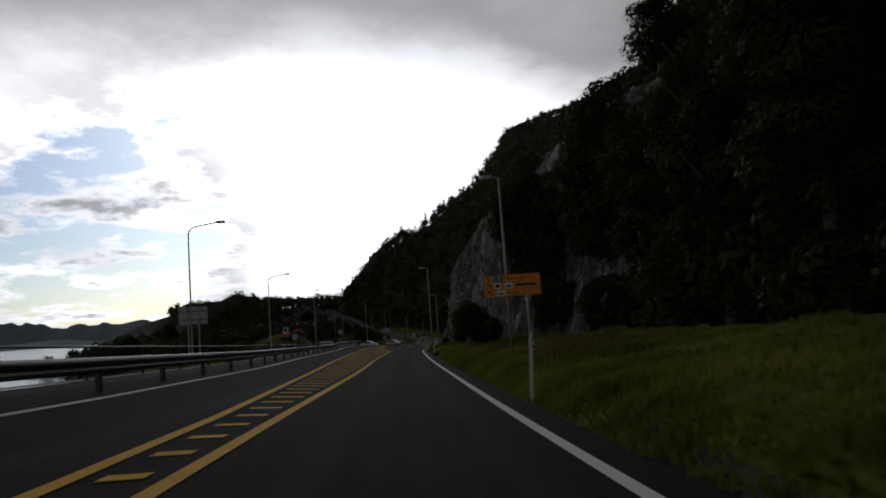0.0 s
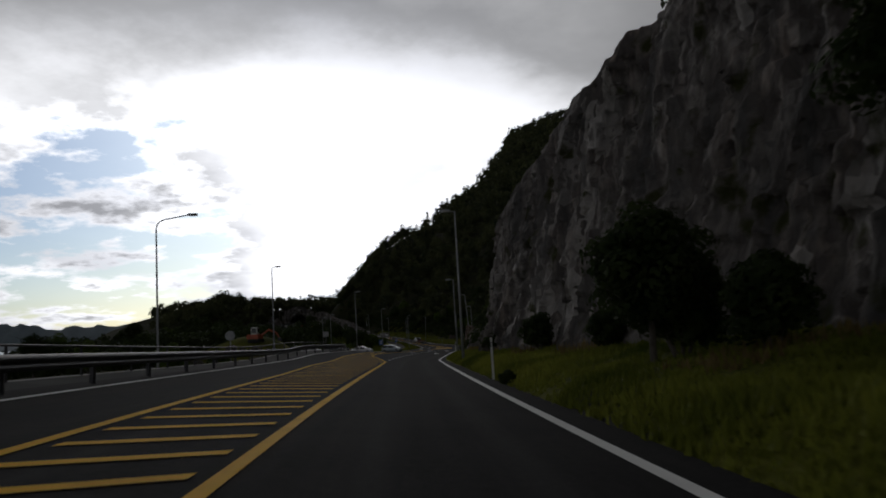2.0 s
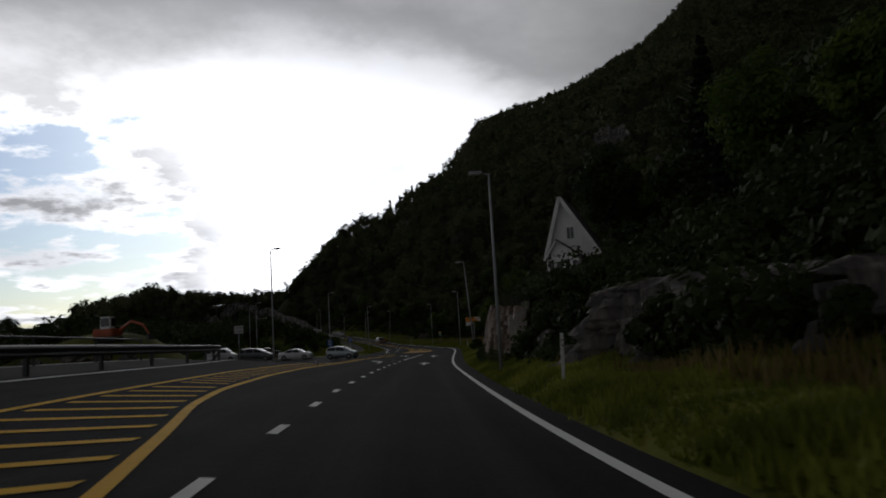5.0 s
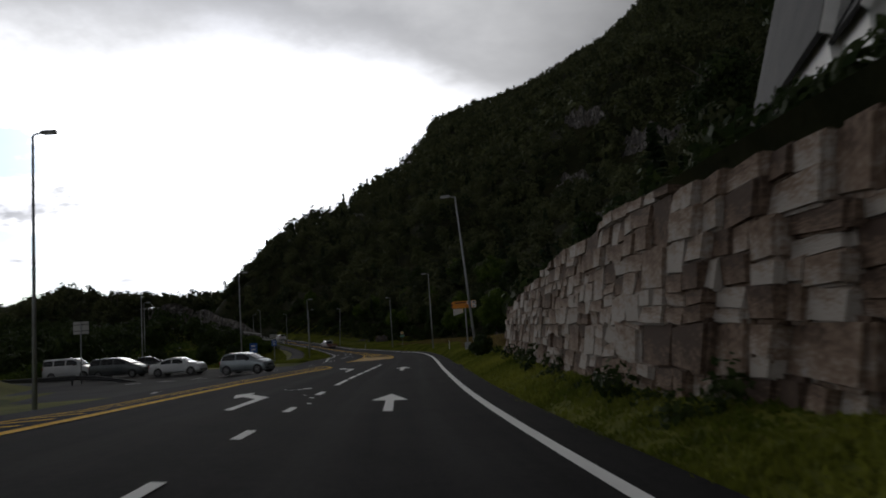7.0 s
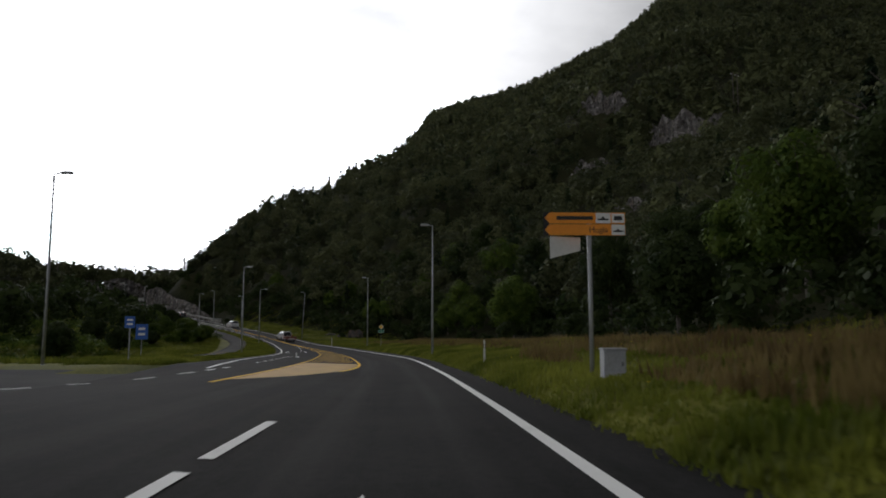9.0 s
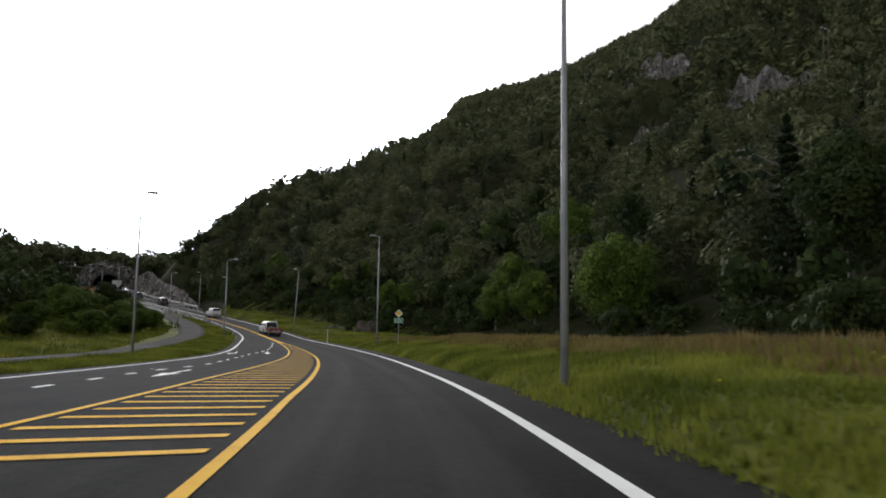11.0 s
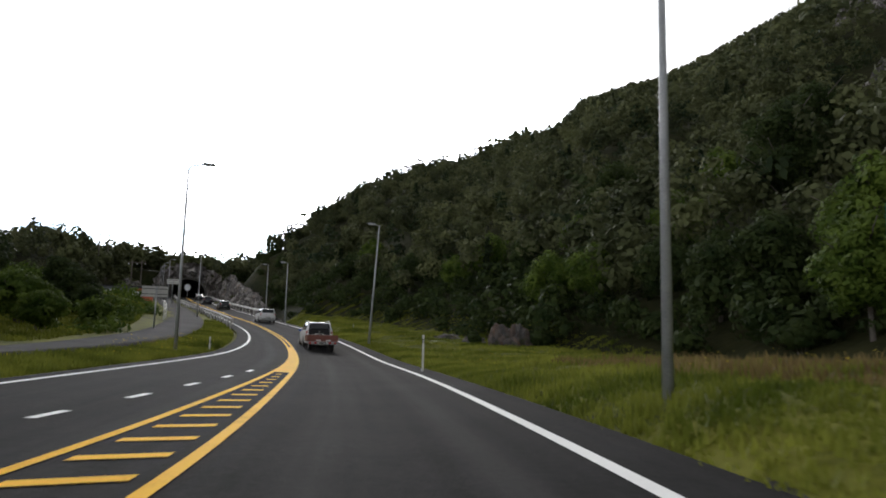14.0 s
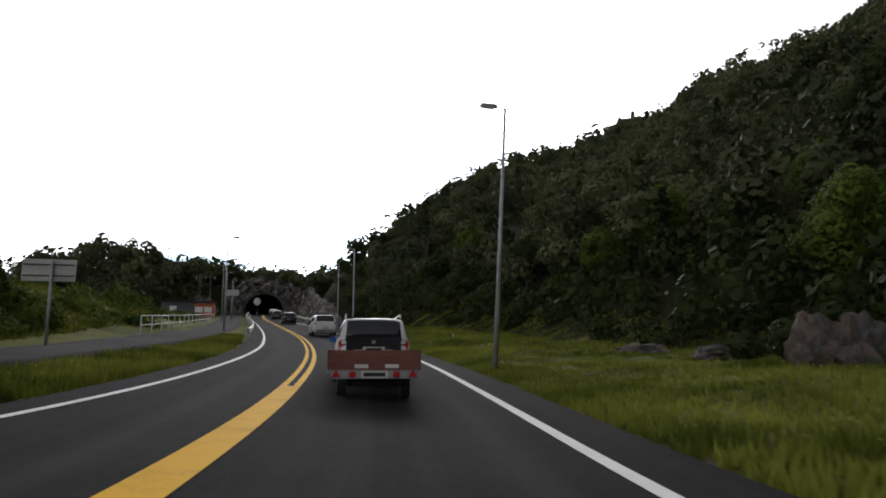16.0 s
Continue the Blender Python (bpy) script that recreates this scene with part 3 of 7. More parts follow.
FOOT = lambda y: np.interp(y, (-300, 18, 34, 45, 55, 68, 76, 84, 96, 110, 146, 152, 165, 200, 240, 262, 278, 318, 342, 430, 470, 1500), (14, 15, 12, 9.8, 7.8, 5.8, 5.2, 5.0, 4.6, 3.3, 3.3, 7, 13, 17, 19, 16, 12.5, 12, 5.5, 5.5, 16, 16))
CLIFF = lambda y: np.interp(y, (-300, -40, 18, 30, 38, 70, 78, 84, 96, 112, 124, 128, 146, 152, 165, 330, 350, 396, 408, 1500), (0, 4, 6.5, 11, 13, 11.8, 7.6, 3.2, 2.6, 2.6, 3.4, 3.0, 1.4, 0.8, 0, 0, 2, 4.5, 0, 0))
# the mountain's crest, by bearing from the bend: tangent to the right, distance ahead, height
CREST = np.array([(-0.6, 430, 8), (-0.435, 440, 15), (-0.30, 430, 17), (-0.208, 450, 35), (-0.146, 490, 53.5), (-0.08, 527, 68), (-0.015, 564, 82), (0.06, 613, 108), (0.075, 660, 121), (0.10, 770, 157), (0.125, 920, 212), (0.143, 985, 256),
                  (0.215, 1004, 282), (0.25, 1000, 287), (0.30, 960, 287), (0.34, 920, 285), (0.395, 900, 298), (0.47, 900, 326), (0.576, 900, 388), (0.76, 900, 440), (1.5, 900, 500)])


def mountain(x, y):
    """Height of the far mountainside, which climbs to the crest and falls behind it."""
    run = np.maximum(y - 235, 20)
    k = (x + 3) / run
    yc, c = np.interp(k, CREST[:, 0], CREST[:, 1]), np.interp(k, CREST[:, 0], CREST[:, 2])
    f = run / (yc - 235)
    return np.where(f < 1, -6 + (c + 6) * f ** 1.1, c - (f - 1) * 0.5 * c), -6 + (c + 6) * np.minimum(f, 1)


def ground_z(x, y):
    """Height of the ground, without the road's own surface."""
    shape = np.shape(x)
    x, y = np.asarray(x, float).ravel(), np.asarray(y, float).ravel()
    d, zl, ry = road_coords(x, y)
    left_edge = np.interp(ry, (-60, 10, 36, 60, 110, 122, 132, 172, 177, 182, 208, 235, 251, 263, 283, 470), (8.6, 8.6, 9.4, 10, 10.9, 13, 24, 24, 13.5, 11.5, 11.3, 10, 9, 7.9, 7.25, 7.4))
    cross = np.interp(ry, LINE[:, 1], LINE[:, 3]), np.interp(ry, LINE[:, 1], LINE[:, 4])
    road = zl + fall(ry, d, *cross)
    road = road - 0.10 - 0.25 * smooth(d, -0.6, 0.2) * (1 - smooth(d, left_edge - 0.8, left_edge))
    r = -d
    sh = np.interp(ry, (60, 85, 110, 138), (-0.33, -0.45, -0.25, -0.1))
    q = r - sh
    foot = FOOT(ry)
    # right: verge, bank, wooded mountainside
    bank = 0.42 - 0.25 * smooth(ry, 100, 112) * (1 - smooth(ry, 148, 160))
    flat = 1 - 0.7 * smooth(ry, 228, 264)
    right = zl - 0.12 + (bank * flat + 0.13 * flat * np.clip(q - 1.0, 0, 6)) * smooth(q, 0.7, 1.8)
    right += 0.14 * wave(x, y, 2.1) * smooth(q, 1.5, 5) + 0.10 * wave(x, y, 0.8, 3.3) * smooth(q, 1.2, 4)
    right += 0.22 * smooth(q, 1.2, 3.0) * smooth(ry, 104, 114) * (1 - smooth(ry, 144, 156))
    slope = np.interp(ry, (-300, 0, 80, 140, 250, 340, 470, 1500), (0.70, 0.70, 0.62, 0.46, 0.46, 0.55, 0.57, 0.6))
    over = np.clip(r - foot, 0, None)
    over_slope = np.clip(r - foot - np.interp(ry, (78, 90, 124, 140), (0, 5, 5, 0)), 0, None)
    rise = slope * over_slope
    rise = np.where(rise > 250, 250 + (rise - 250) * 0.45, rise)
    right += rise + CLIFF(ry) * smooth(r, foot, foot + np.interp(ry, (20, 30, 76, 84, 105, 110, 146, 160), (4.0, 7.5, 7.0, 3.5, 3.5, 0.9, 0.9, 3.5)))
    rough = smooth(over, 0, 60)
    right += rough * (9 * wave(x, y, 85, 1.1) + 4 * wave(x, y, 31, 5.2) + 1.5 * wave(x, y, 11, 8.1))
    far, sight = mountain(x, y)
    near_knob = 6 * np.exp(-((x + 40) / 20) ** 2 - ((y - 432) / 32) ** 2)
    far, sight = far + near_knob, sight + near_knob
    knobs = 6 * wave(x, y, 70, 2.2) + 3 * wave(x, y, 24, 4.4)
    low = np.minimum(right, sight - 10.5 + 2 * wave(x, y, 25, 3.0))
    right = right + (low - right) * smooth(y, 285, 340)
    right = right + (np.minimum(far + knobs * smooth(y, 380, 480) * (1 - smooth(y, 640, 880)), np.maximum(sight, far) - 5 + 6 * smooth(y, 620, 740)) - right) * smooth(y, 380, 470) * smooth(r, 4, 40)
    right = right + 10 * np.exp(-((x + 54) / 13) ** 2 - ((y - 403) / 17) ** 2) * smooth(r, 3, 14)
    # left: bank down to the sea, then the low land by the junction
    drop = np.interp(ry, (-300, 86, 108, 122, 180, 230, 300, 430, 1500), (SEA - 4, SEA - 4, SEA + 2.2, -5.3, -5.4, -6.5, -4, 4, 4))
    base_left = road + (drop - road) * smooth(d, left_edge + 0.6, left_edge + np.interp(ry, (0, 90, 130, 300), (6, 8, 20, 26)))
    calm = np.interp(ry, (176, 190), (3, 7))
    left = base_left + smooth(d, left_edge + calm, left_edge + calm + 13) * np.interp(ry, (90, 120, 124, 128, 172, 184), (0, 1, 1, 0.0, 0.0, 1)) * (0.9 * wave(x, y, 9, 2.2) + 1.3 * wave(x, y, 23, 4.0) + 0.5)
    hill = (14.2 * np.exp(-(((x + 112) / np.where(x < -112, 30, 40)) ** 2 + ((y - 425) / 48) ** 2)) + 15 * np.exp(-(((x + 190) / 45) ** 2 + ((y - 540) / 70) ** 2))) * smooth(d, left_edge + 4, left_edge + 34)
    mound = 5.0 * np.exp(-(((x + 38) / 11) ** 2 + ((y - 160) / 9) ** 2)) + 4.0 * np.exp(-(((x + 52) / 16) ** 2 + ((y - 290) / 22) ** 2)) + 1.2 * np.exp(-(((x + 33) / 9) ** 2 + ((y - 236) / 20) ** 2))
    left = left + hill * (1 + 0.15 * wave(x, y, 20, 7.7)) + mound * smooth(d, left_edge + 3, left_edge + 10)
    shore = np.interp(y, (0, 150, 240, 330, 450, 700), (60, 60, 118, 135, 190, 320))
    far_sea = smooth(-x, shore, shore + 50)
    left = left * (1 - far_sea) + (SEA - 4) * far_sea
    z = np.where(d < 0, np.where(q < 0.74, road - 0.2, right), np.where(d < left_edge, road, left))
    # the rock above and round the tunnel
    roof = smooth(y - (421 + 0.47 * (x + 76)), 0, 4) * (1 - smooth(np.abs(d - 4), 26, 60))
    top = 11.4 + 2.5 * wave(x, y, 30, 2.5) + 0.02 * (y - 398)
    z = np.where(roof > 0, np.maximum(z, z * (1 - roof) + top * roof), z)
    return z.reshape(shape)


def make_ground():
    gx = np.unique(np.round(np.concatenate([-np.geomspace(130, 4200, 26)[::-1], np.arange(-130, -40, 2.5), np.arange(-40, 22, 0.8), np.arange(22, 150, 3.0), np.geomspace(150, 1500, 32)]), 2))
    gy = np.unique(np.round(np.concatenate([-np.geomspace(60, 1500, 12)[::-1], np.arange(-60, 290, 1.2), np.arange(290, 480, 2.2), np.arange(480, 700, 8), np.geomspace(700, 4500, 34)]), 2))
    X, Y = np.meshgrid(gx, gy)
    Z = ground_z(X, Y)
    n = len(gx)
    i = np.arange(len(gy) - 1)[:, None] * n + np.arange(n - 1)[None, :]
    f = np.stack([i, i + 1, i + 1 + n, i + n], -1).reshape(-1, 4)
    cx, cy = (X[:-1, :-1] + X[1:, 1:]) / 2, (Y[:-1, :-1] + Y[1:, 1:]) / 2
    hd, _, hy = road_coords(cx, cy)
    f = f[~((hd > -2.4) & (hd < 9.4) & (hy > 412) & (cy.ravel() < 429) & (cy.ravel() > 404))]
    ob = raw("ground", np.stack([X, Y, Z], -1).reshape(-1, 3), f, M["grass_soil"], smooth=True)
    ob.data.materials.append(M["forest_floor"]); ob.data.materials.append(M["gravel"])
    c = np.stack([X, Y], -1).reshape(-1, 2)[f[:, 0]]
    d, zl, ry = road_coords(c[:, 0], c[:, 1])
    le = np.array([LEFT_EDGE(v) for v in ry])
    slot = np.zeros(len(f), np.int32)
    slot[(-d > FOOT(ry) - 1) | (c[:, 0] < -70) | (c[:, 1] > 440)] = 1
    slot[((d > le) & (d < le + 1.4) & (ry < 125)) | ((d > 0) & (ry > 95) & (ry < 128) & (d < 60)) | ((-d < 0.3) & (d < 0))] = 2
    ob.data.polygons.foreach_set("material_index", slot)
    tagged(ob, "grassy roadside ground rising to a wooded mountainside", "ground", kind="structure")
    sea = raw("water", [(-4500, -1500, SEA), (60, -1500, SEA), (60, 2600, SEA), (-4500, 2600, SEA)], [(0, 1, 2, 3)], M["water"])
    tagged(sea, "grey fjord water beside the road", "water", kind="structure")


make_ground()


def far_hills():
    """Low hills across the fjord, with the haze before them put into their colour."""
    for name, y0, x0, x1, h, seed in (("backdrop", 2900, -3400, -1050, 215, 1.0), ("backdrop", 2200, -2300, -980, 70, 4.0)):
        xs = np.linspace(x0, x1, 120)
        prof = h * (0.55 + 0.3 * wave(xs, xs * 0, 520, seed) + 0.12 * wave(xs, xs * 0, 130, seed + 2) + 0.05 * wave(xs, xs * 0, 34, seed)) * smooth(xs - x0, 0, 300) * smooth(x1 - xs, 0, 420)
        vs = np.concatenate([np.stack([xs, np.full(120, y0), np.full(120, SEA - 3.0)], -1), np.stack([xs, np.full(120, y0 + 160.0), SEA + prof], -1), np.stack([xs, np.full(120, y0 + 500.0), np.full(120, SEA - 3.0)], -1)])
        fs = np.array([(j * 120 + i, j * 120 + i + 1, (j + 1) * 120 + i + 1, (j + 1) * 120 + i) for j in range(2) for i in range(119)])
        tagged(raw(name, vs, fs, M["hill"], smooth=True), "low hills across the water, coloured blue-grey for haze", "hill", kind="structure")


far_hills()

# ---- carriageway ----
S = lambda y: float(station(y))
road = ribbon("road", S(-60), LS[-1], by_y((-60, 8.5), (10, 8.5), (36, 9.2), (60, 9.9), (110, 10.8), (122, 12.5), (180, 11.3), (208, 11.1), (235, 9.9), (251, 8.9), (263, 7.75), (283, 7.05), (470, 7.2)), by_y((-60, -0.62), (60, -0.62), (85, -0.5), (110, -0.7), (138, -0.9), (150, -1.05), (210, -1.05), (228, -0.85), (252, -0.87), (262, -0.68), (272, -0.7), (290, -0.85), (470, -0.85)), 0.0, M["asphalt"], 1.5)
tagged(road, "dark asphalt main road with fresh markings", "road", kind="structure")


def mouth_z(d, z):
    """Height of the side road's surface where the main road's would be z."""
    k = smooth(d, 10, 17)
    return z * (1 - k) - 4.88 * k - 0.03


def side_road():
    """The mouth and the first stretch of the side road to the quay, on the left."""
    vs, ys, ds = [], np.linspace(112, 200, 45), np.linspace(9.3, 64, 36)
    for d in ds:
        for y in ys:
            p = at(S(y), min(d, 14.0))
            t = at(S(y), 15.0) - at(S(y), 14.0)
            p = p + np.array([t[0], t[1], 0]) * max(d - 14, 0)
            p[2] = mouth_z(d, p[2])
            vs.append(p)
    n = len(ys)
    fs = [(j * n + i, j * n + i + 1, (j + 1) * n + i + 1, (j + 1) * n + i) for j in range(35) for i in range(n - 1)
          if 122 + j * 1.0 < ys[i] < 172 + j * 0.75]
    ob = raw("side_road", vs, np.array(fs), M["asphalt_old"])
    return tagged(ob, "worn grey asphalt side road leading to the quay", "road", kind="structure")


side_road()

# ---- painted lines ----
RY = soft_y((-60, 3.75), (6, 3.8), (31, 3.85), (48, 3.8), (72, 3.73), (83, 3.85), (87.3, 4.45), (90.8, 5.1), (94, 5.8), (97.6, 6.3), (104, 6.7), (111, 6.85), (125, 6.75), (136, 6.75), (140.6, 6.55), (145, 6.4), (149, 6.15), (152.9, 5.98), (154.2, 6.23), (155.6, 6.75), half=0.9)
LY = by_y((-60, 4.3), (5.4, 4.55), (11, 4.68), (31, 5.65), (36, 5.85), (52, 6.3), (59, 6.5), (66.5, 6.88), (70, 7.1), (83, 7.3), (95, 7.8), (105, 8.1), (120, 8.0), (141, 7.8), (146, 7.5), (152.2, 7.15), (154, 6.98), (155.6, 6.75))
RY2 = soft_y((166.5, 6.5), (167.7, 6.3), (168.7, 5.92), (170.7, 5.1), (174, 4.3), (177, 3.75), (181, 3.4), (185, 3.35), (196, 3.75), (212, 3.8), (227, 3.9), (241, 4.04), (248, 4.08), (260, 4.07), (272, 4.08), (284, 3.9), (300, 3.62), (470, 3.62), half=1.5)
LY2 = soft_y((166, 6.5), (190, 6.45), (203, 6.5), (214, 6.05), (228, 5.55), (241, 5.07), (250, 4.7), (256, 4.5), (262, 4.38), (272, 4.36), (284, 4.18), (300, 3.9), (470, 3.9))
LW = by_y((-60, 6.7), (13, 7.22), (30, 7.83), (47, 8.6), (60, 9.15), (75, 9.75), (108, 10.4), (120, 11.6))
LW2 = soft_y((177, 9.2), (190, 10.4), (207, 10.5), (215, 10.2), (235, 9.3), (241, 9.0), (251, 8.3), (263, 7.08), (274, 6.5), (286, 6.15), (340, 6.1), (385, 6.4), (470, 6.7))


def line(label, y0, y1, f, w, material, up=0.012, step=1.0):
    g = f if callable(f) else (lambda y: f)
    ob = ribbon("road_line", S(y0), S(y1), lambda y: g(y) + w / 2, lambda y: g(y) - w / 2, up, material, step)
    return tagged(ob, label, "road marking", kind="structure")


line("solid white right-hand edge line", -60, 430, soft_y((-60, 0), (228, 0), (236, 0.05), (242, 0.05), (250, 0), (256, 0.08), (261, 0.24), (273, 0.24), (286, 0.04), (300, 0), (470, 0), half=3.0), 0.17, M["white_paint"])
line("solid white left-hand edge line", -60, 120, LW, 0.15, M["white_paint"])
line("solid white left-hand edge line past the junction", 177, 430, LW2, 0.15, M["white_paint"])
line("yellow line bounding the hatched median", -60, 155.6, RY, 0.16, M["yellow"], step=0.6)
line("yellow line bounding the hatched median", -60, 155.6, LY, 0.15, M["yellow"], step=0.6)
line("yellow line bounding the second hatched median", 176, 430, RY2, 0.15, M["yellow"], step=0.6)
line("yellow line bounding the second hatched median", 166, 430, LY2, 0.13, M["yellow"], step=0.6)


def bars(name, y0, y1, lf, rf, pitch, skew, w, label):
    """Slanting yellow bars across a median: each is a piece of its own."""
    top = tagged(new(name), label, "road marking", kind="structure")
    y = y0
    while y < y1:
        l, r = lf(y) - 0.22, rf(y) + 0.24
        if l - r > 0.15:
            k = skew * (l - r)
            r = rf(y + k) + 0.24
            a, b, c, e = at(S(y), l, 0.012), at(S(y + k), r, 0.012), at(S(y + k + w), r, 0.012), at(S(y + w), l, 0.012)
            raw("bar", [a, b, c, e], [(0, 1, 2, 3)], M["yellow"], top)
        y += pitch


bars("hatching", -20, 98, LY, RY, 1.30, 0.78, 0.28, "yellow diagonal bars hatched across the median")
bars("hatching", 98.9, 154.6, LY, RY, 0.98, 0.4, 0.22, "yellow bars hatched across the median before the junction")
bars("hatching", 188, 251, LY2, RY2, 1.20, 0.5, 0.27, "yellow diagonal bars hatched across the second median")
tagged(ribbon("road_line", S(251.7), S(270.5), lambda y: LY2(y) - 0.05, lambda y: RY2(y) + 0.05, 0.010, M["yellow"]), "solid yellow taper at the end of the median", "road marking", kind="structure")
# ---- bare rock ----
def facet(a, b, scale, seed):
    """Broken rock planes: each cell of a jittered grid is a flat facet with its own height and tilt."""
    a, b = np.asarray(a, float) / scale, np.asarray(b, float) / scale
    h = lambda i, j, k: np.modf(np.abs(np.sin(i * 127.1 + j * 311.7 + k * 74.7 + seed) * 43758.5453))[0]
    best, out = np.full(a.shape, 9e9), np.zeros(a.shape)
    ia, ib = np.floor(a), np.floor(b)
    for di in (-1, 0, 1):
        for dj in (-1, 0, 1):
            i, j = ia + di, ib + dj
            da, db = a - i - h(i, j, 1), b - j - h(i, j, 2)
            q = da * da + db * db
            v = h(i, j, 3) * 2 - 1 + da * (h(i, j, 4) * 2 - 1) * 1.3 + db * (h(i, j, 5) * 2 - 1) * 1.3
            out = np.where(q < best, v, out); best = np.minimum(q, best)
    return out


def rock_face(name, toe, heights, lean, seed, label, nu=120, nv=36, rough=1.0):
    """A blasted rock face: from a toe line (x, y) up to a height, leaning back to the right, broken into ribs and blocks."""
    t = catmull(toe, 20)
    ln = np.concatenate([[0], np.cumsum(np.hypot(np.diff(t[:, 0]), np.diff(t[:, 1])))])
    u = np.linspace(0, ln[-1], nu)
    x, y = np.interp(u, ln, t[:, 0]), np.interp(u, ln, t[:, 1])
    hx, hy = np.gradient(x, u), np.gradient(y, u)
    h = np.interp(u, np.linspace(0, ln[-1], len(heights)), heights)
    z0 = ground_z(x - 1.5 * hy, y + 1.5 * hx) - 0.5
    rows = []
    for j in range(nv):
        v = j / (nv - 1)
        zz = z0 + v * h
        back = lean * v * h * (1.2 - 0.4 * v) + 1.5 * max(0, v - 0.9) * 10 * 0.25
        skew = u + 0.22 * zz
        out = rough * (0.50 * facet(skew, zz * 0.28, 3.2, seed) + 0.30 * facet(skew, zz * 0.45, 1.3, seed + 3) + 0.22 * facet(u - 0.3 * zz, zz * 0.7, 0.6, seed + 6)
                       + 0.4 * wave(u, zz * 0.4, 6.0, seed + 1) + 0.13 * wave(u, zz * 0.05, 0.45, seed + 8) + 0.16 * wave(u + 0.1 * zz, zz * 0.06, 1.1, seed + 9) + 0.08 * wave(u, zz, 0.24, seed + 12))
        out = out * min(1, 0.4 + v * 3) * (1 - 0.5 * max(0, v - 0.9) * 10)
        rows.append(np.stack([x + hy * (back - out), y - hx * (back - out), zz], -1))
    vs = np.concatenate(rows)
    i = np.arange(nv - 1)[:, None] * nu + np.arange(nu - 1)[None, :]
    fs = np.stack([i, i + 1, i + 1 + nu, i + nu], -1).reshape(-1, 4)
    return tagged(raw(name, vs, fs, M["rock"]), label, "rock face", kind="structure")


rock_face("cliff", [(13, 18), (8.5, 34), (5.0, 46), (2.2, 57), (0.2, 68), (-0.75, 76), (0.6, 79.5), (5, 81)], (8, 12, 14, 13.4, 12.4, 12.0, 10.5, 8), 0.30, 1.7,
          "tall grey blasted cliff beside the road", 360, 100, 0.68)
rock_face("cliff", [(1.2, 82.5), (0.6, 88), (0.3, 95), (0.2, 103), (0.6, 111), (3, 113)], (1.6, 2.0, 2.6, 3.0, 2.5, 1.8), 0.75, 4.4, "low weathered rock outcrop under the house", 260, 44, 1.7)
rock_face("cliff", [(-33, 334), (-36.8, 340), (-41.6, 348), (-56, 376.5), (-63, 390.5), (-70.3, 405.5), (-73.8, 413.5), (-75.5, 418.5)], (1.5, 4, 6, 7, 7.5, 8, 8, 8), 0.4, 7.1, "pale grey rock cutting beside the tunnel approach", 190, 30, 1.3)


def boulder(x, y, size, seed, label, material="rock"):
    bm = bmesh.new()
    bmesh.ops.create_icosphere(bm, subdivisions=4, radius=1.0)
    for v in bm.verts:
        p = v.co + Vector((seed, seed * 0.7, 0))
        cell = noise.voronoi(p * 1.7)[0]
        n = noise.noise(p * 1.1) * 0.35 + (cell[1] - cell[0]) * 0.42 - 0.15 + noise.noise(p * 2.7) * 0.16 + noise.noise(p * 7) * 0.07
        v.co *= 1 + n
        v.co.x *= size[0]; v.co.y *= size[1]; v.co.z *= size[2]
    ob = part("boulder", bm, M[material])
    ob.location = (x, y, float(ground_z(x, y)) + size[2] * 0.25)
    return tagged(ob, label, "rock", "rocks at the wood's edge")


boulder(-0.35, 276.6, (1.05, 0.8, 1.2), 2.0, "large reddish boulder at the wood's edge", "warm_rock")
boulder(0.75, 276.9, (0.8, 0.8, 1.25), 12.0, "tall reddish boulder leaning on a larger one", "warm_rock")
boulder(-0.85, 275.9, (0.5, 0.5, 0.55), 14.0, "small reddish boulder before a larger one", "warm_rock")
boulder(0.2, 275.7, (0.55, 0.45, 0.5), 16.0, "small reddish boulder before a larger one", "warm_rock")
boulder(-2.4, 281, (0.9, 0.8, 0.35), 5.0, "low grey boulder half hidden in grass")
boulder(-4.6, 285, (1.0, 0.8, 0.4), 8.0, "low grey boulder half hidden in grass")


# bare crags on the wooded slope: foot of the face, width, height, seed
CRAGS = ((96, 392, 17, 14, 1.0), (101, 350, 17, 14, 3.0), (110, 345, 14, 10, 5.0), (75, 355, 16, 9.0, 9.0), (52, 276, 8, 5.0, 15.0), (69.8, 400, 9, 6.0, 18.0), (92, 405, 9, 10, 21.0), (104, 366, 11, 7, 24.0), (-128, 440, 12, 5, 27.0), (-92, 402, 9, 4, 30.0))


def crag(x, y, w, h, seed):
    """A broken rock face standing out of the slope, lower towards its ends."""
    ux, uy = (-0.75, 0.66) if x > 0 else (-0.95, 0.3)
    toe = [(x - ux * w * k, y - uy * w * k) for k in (0.5, 0.25, 0.0, -0.25, -0.5)]
    ob = rock_face("crag", toe, (h * 0.25, h * 0.8, h, h * 0.7, h * 0.95, h * 0.2), 0.55, seed, "bare grey crag on the wooded slope", 60, 26, 1.5)
    return ob


for row in CRAGS:
    crag(*row)


def off_crags(x, y):
    """False for places on a crag or close below it."""
    ok = np.ones(np.shape(x), bool)
    for cx, cy, w, h, _ in CRAGS:
        ox, oy = (-0.66, -0.75) if cx > 0 else (0.3, -0.95)
        along = (x - cx) * -oy + (y - cy) * ox
        down = (x - cx) * ox + (y - cy) * oy
        ok &= ~((np.abs(along) < w * 0.46) & (down > -h * 0.6) & (down < 13))
    return ok


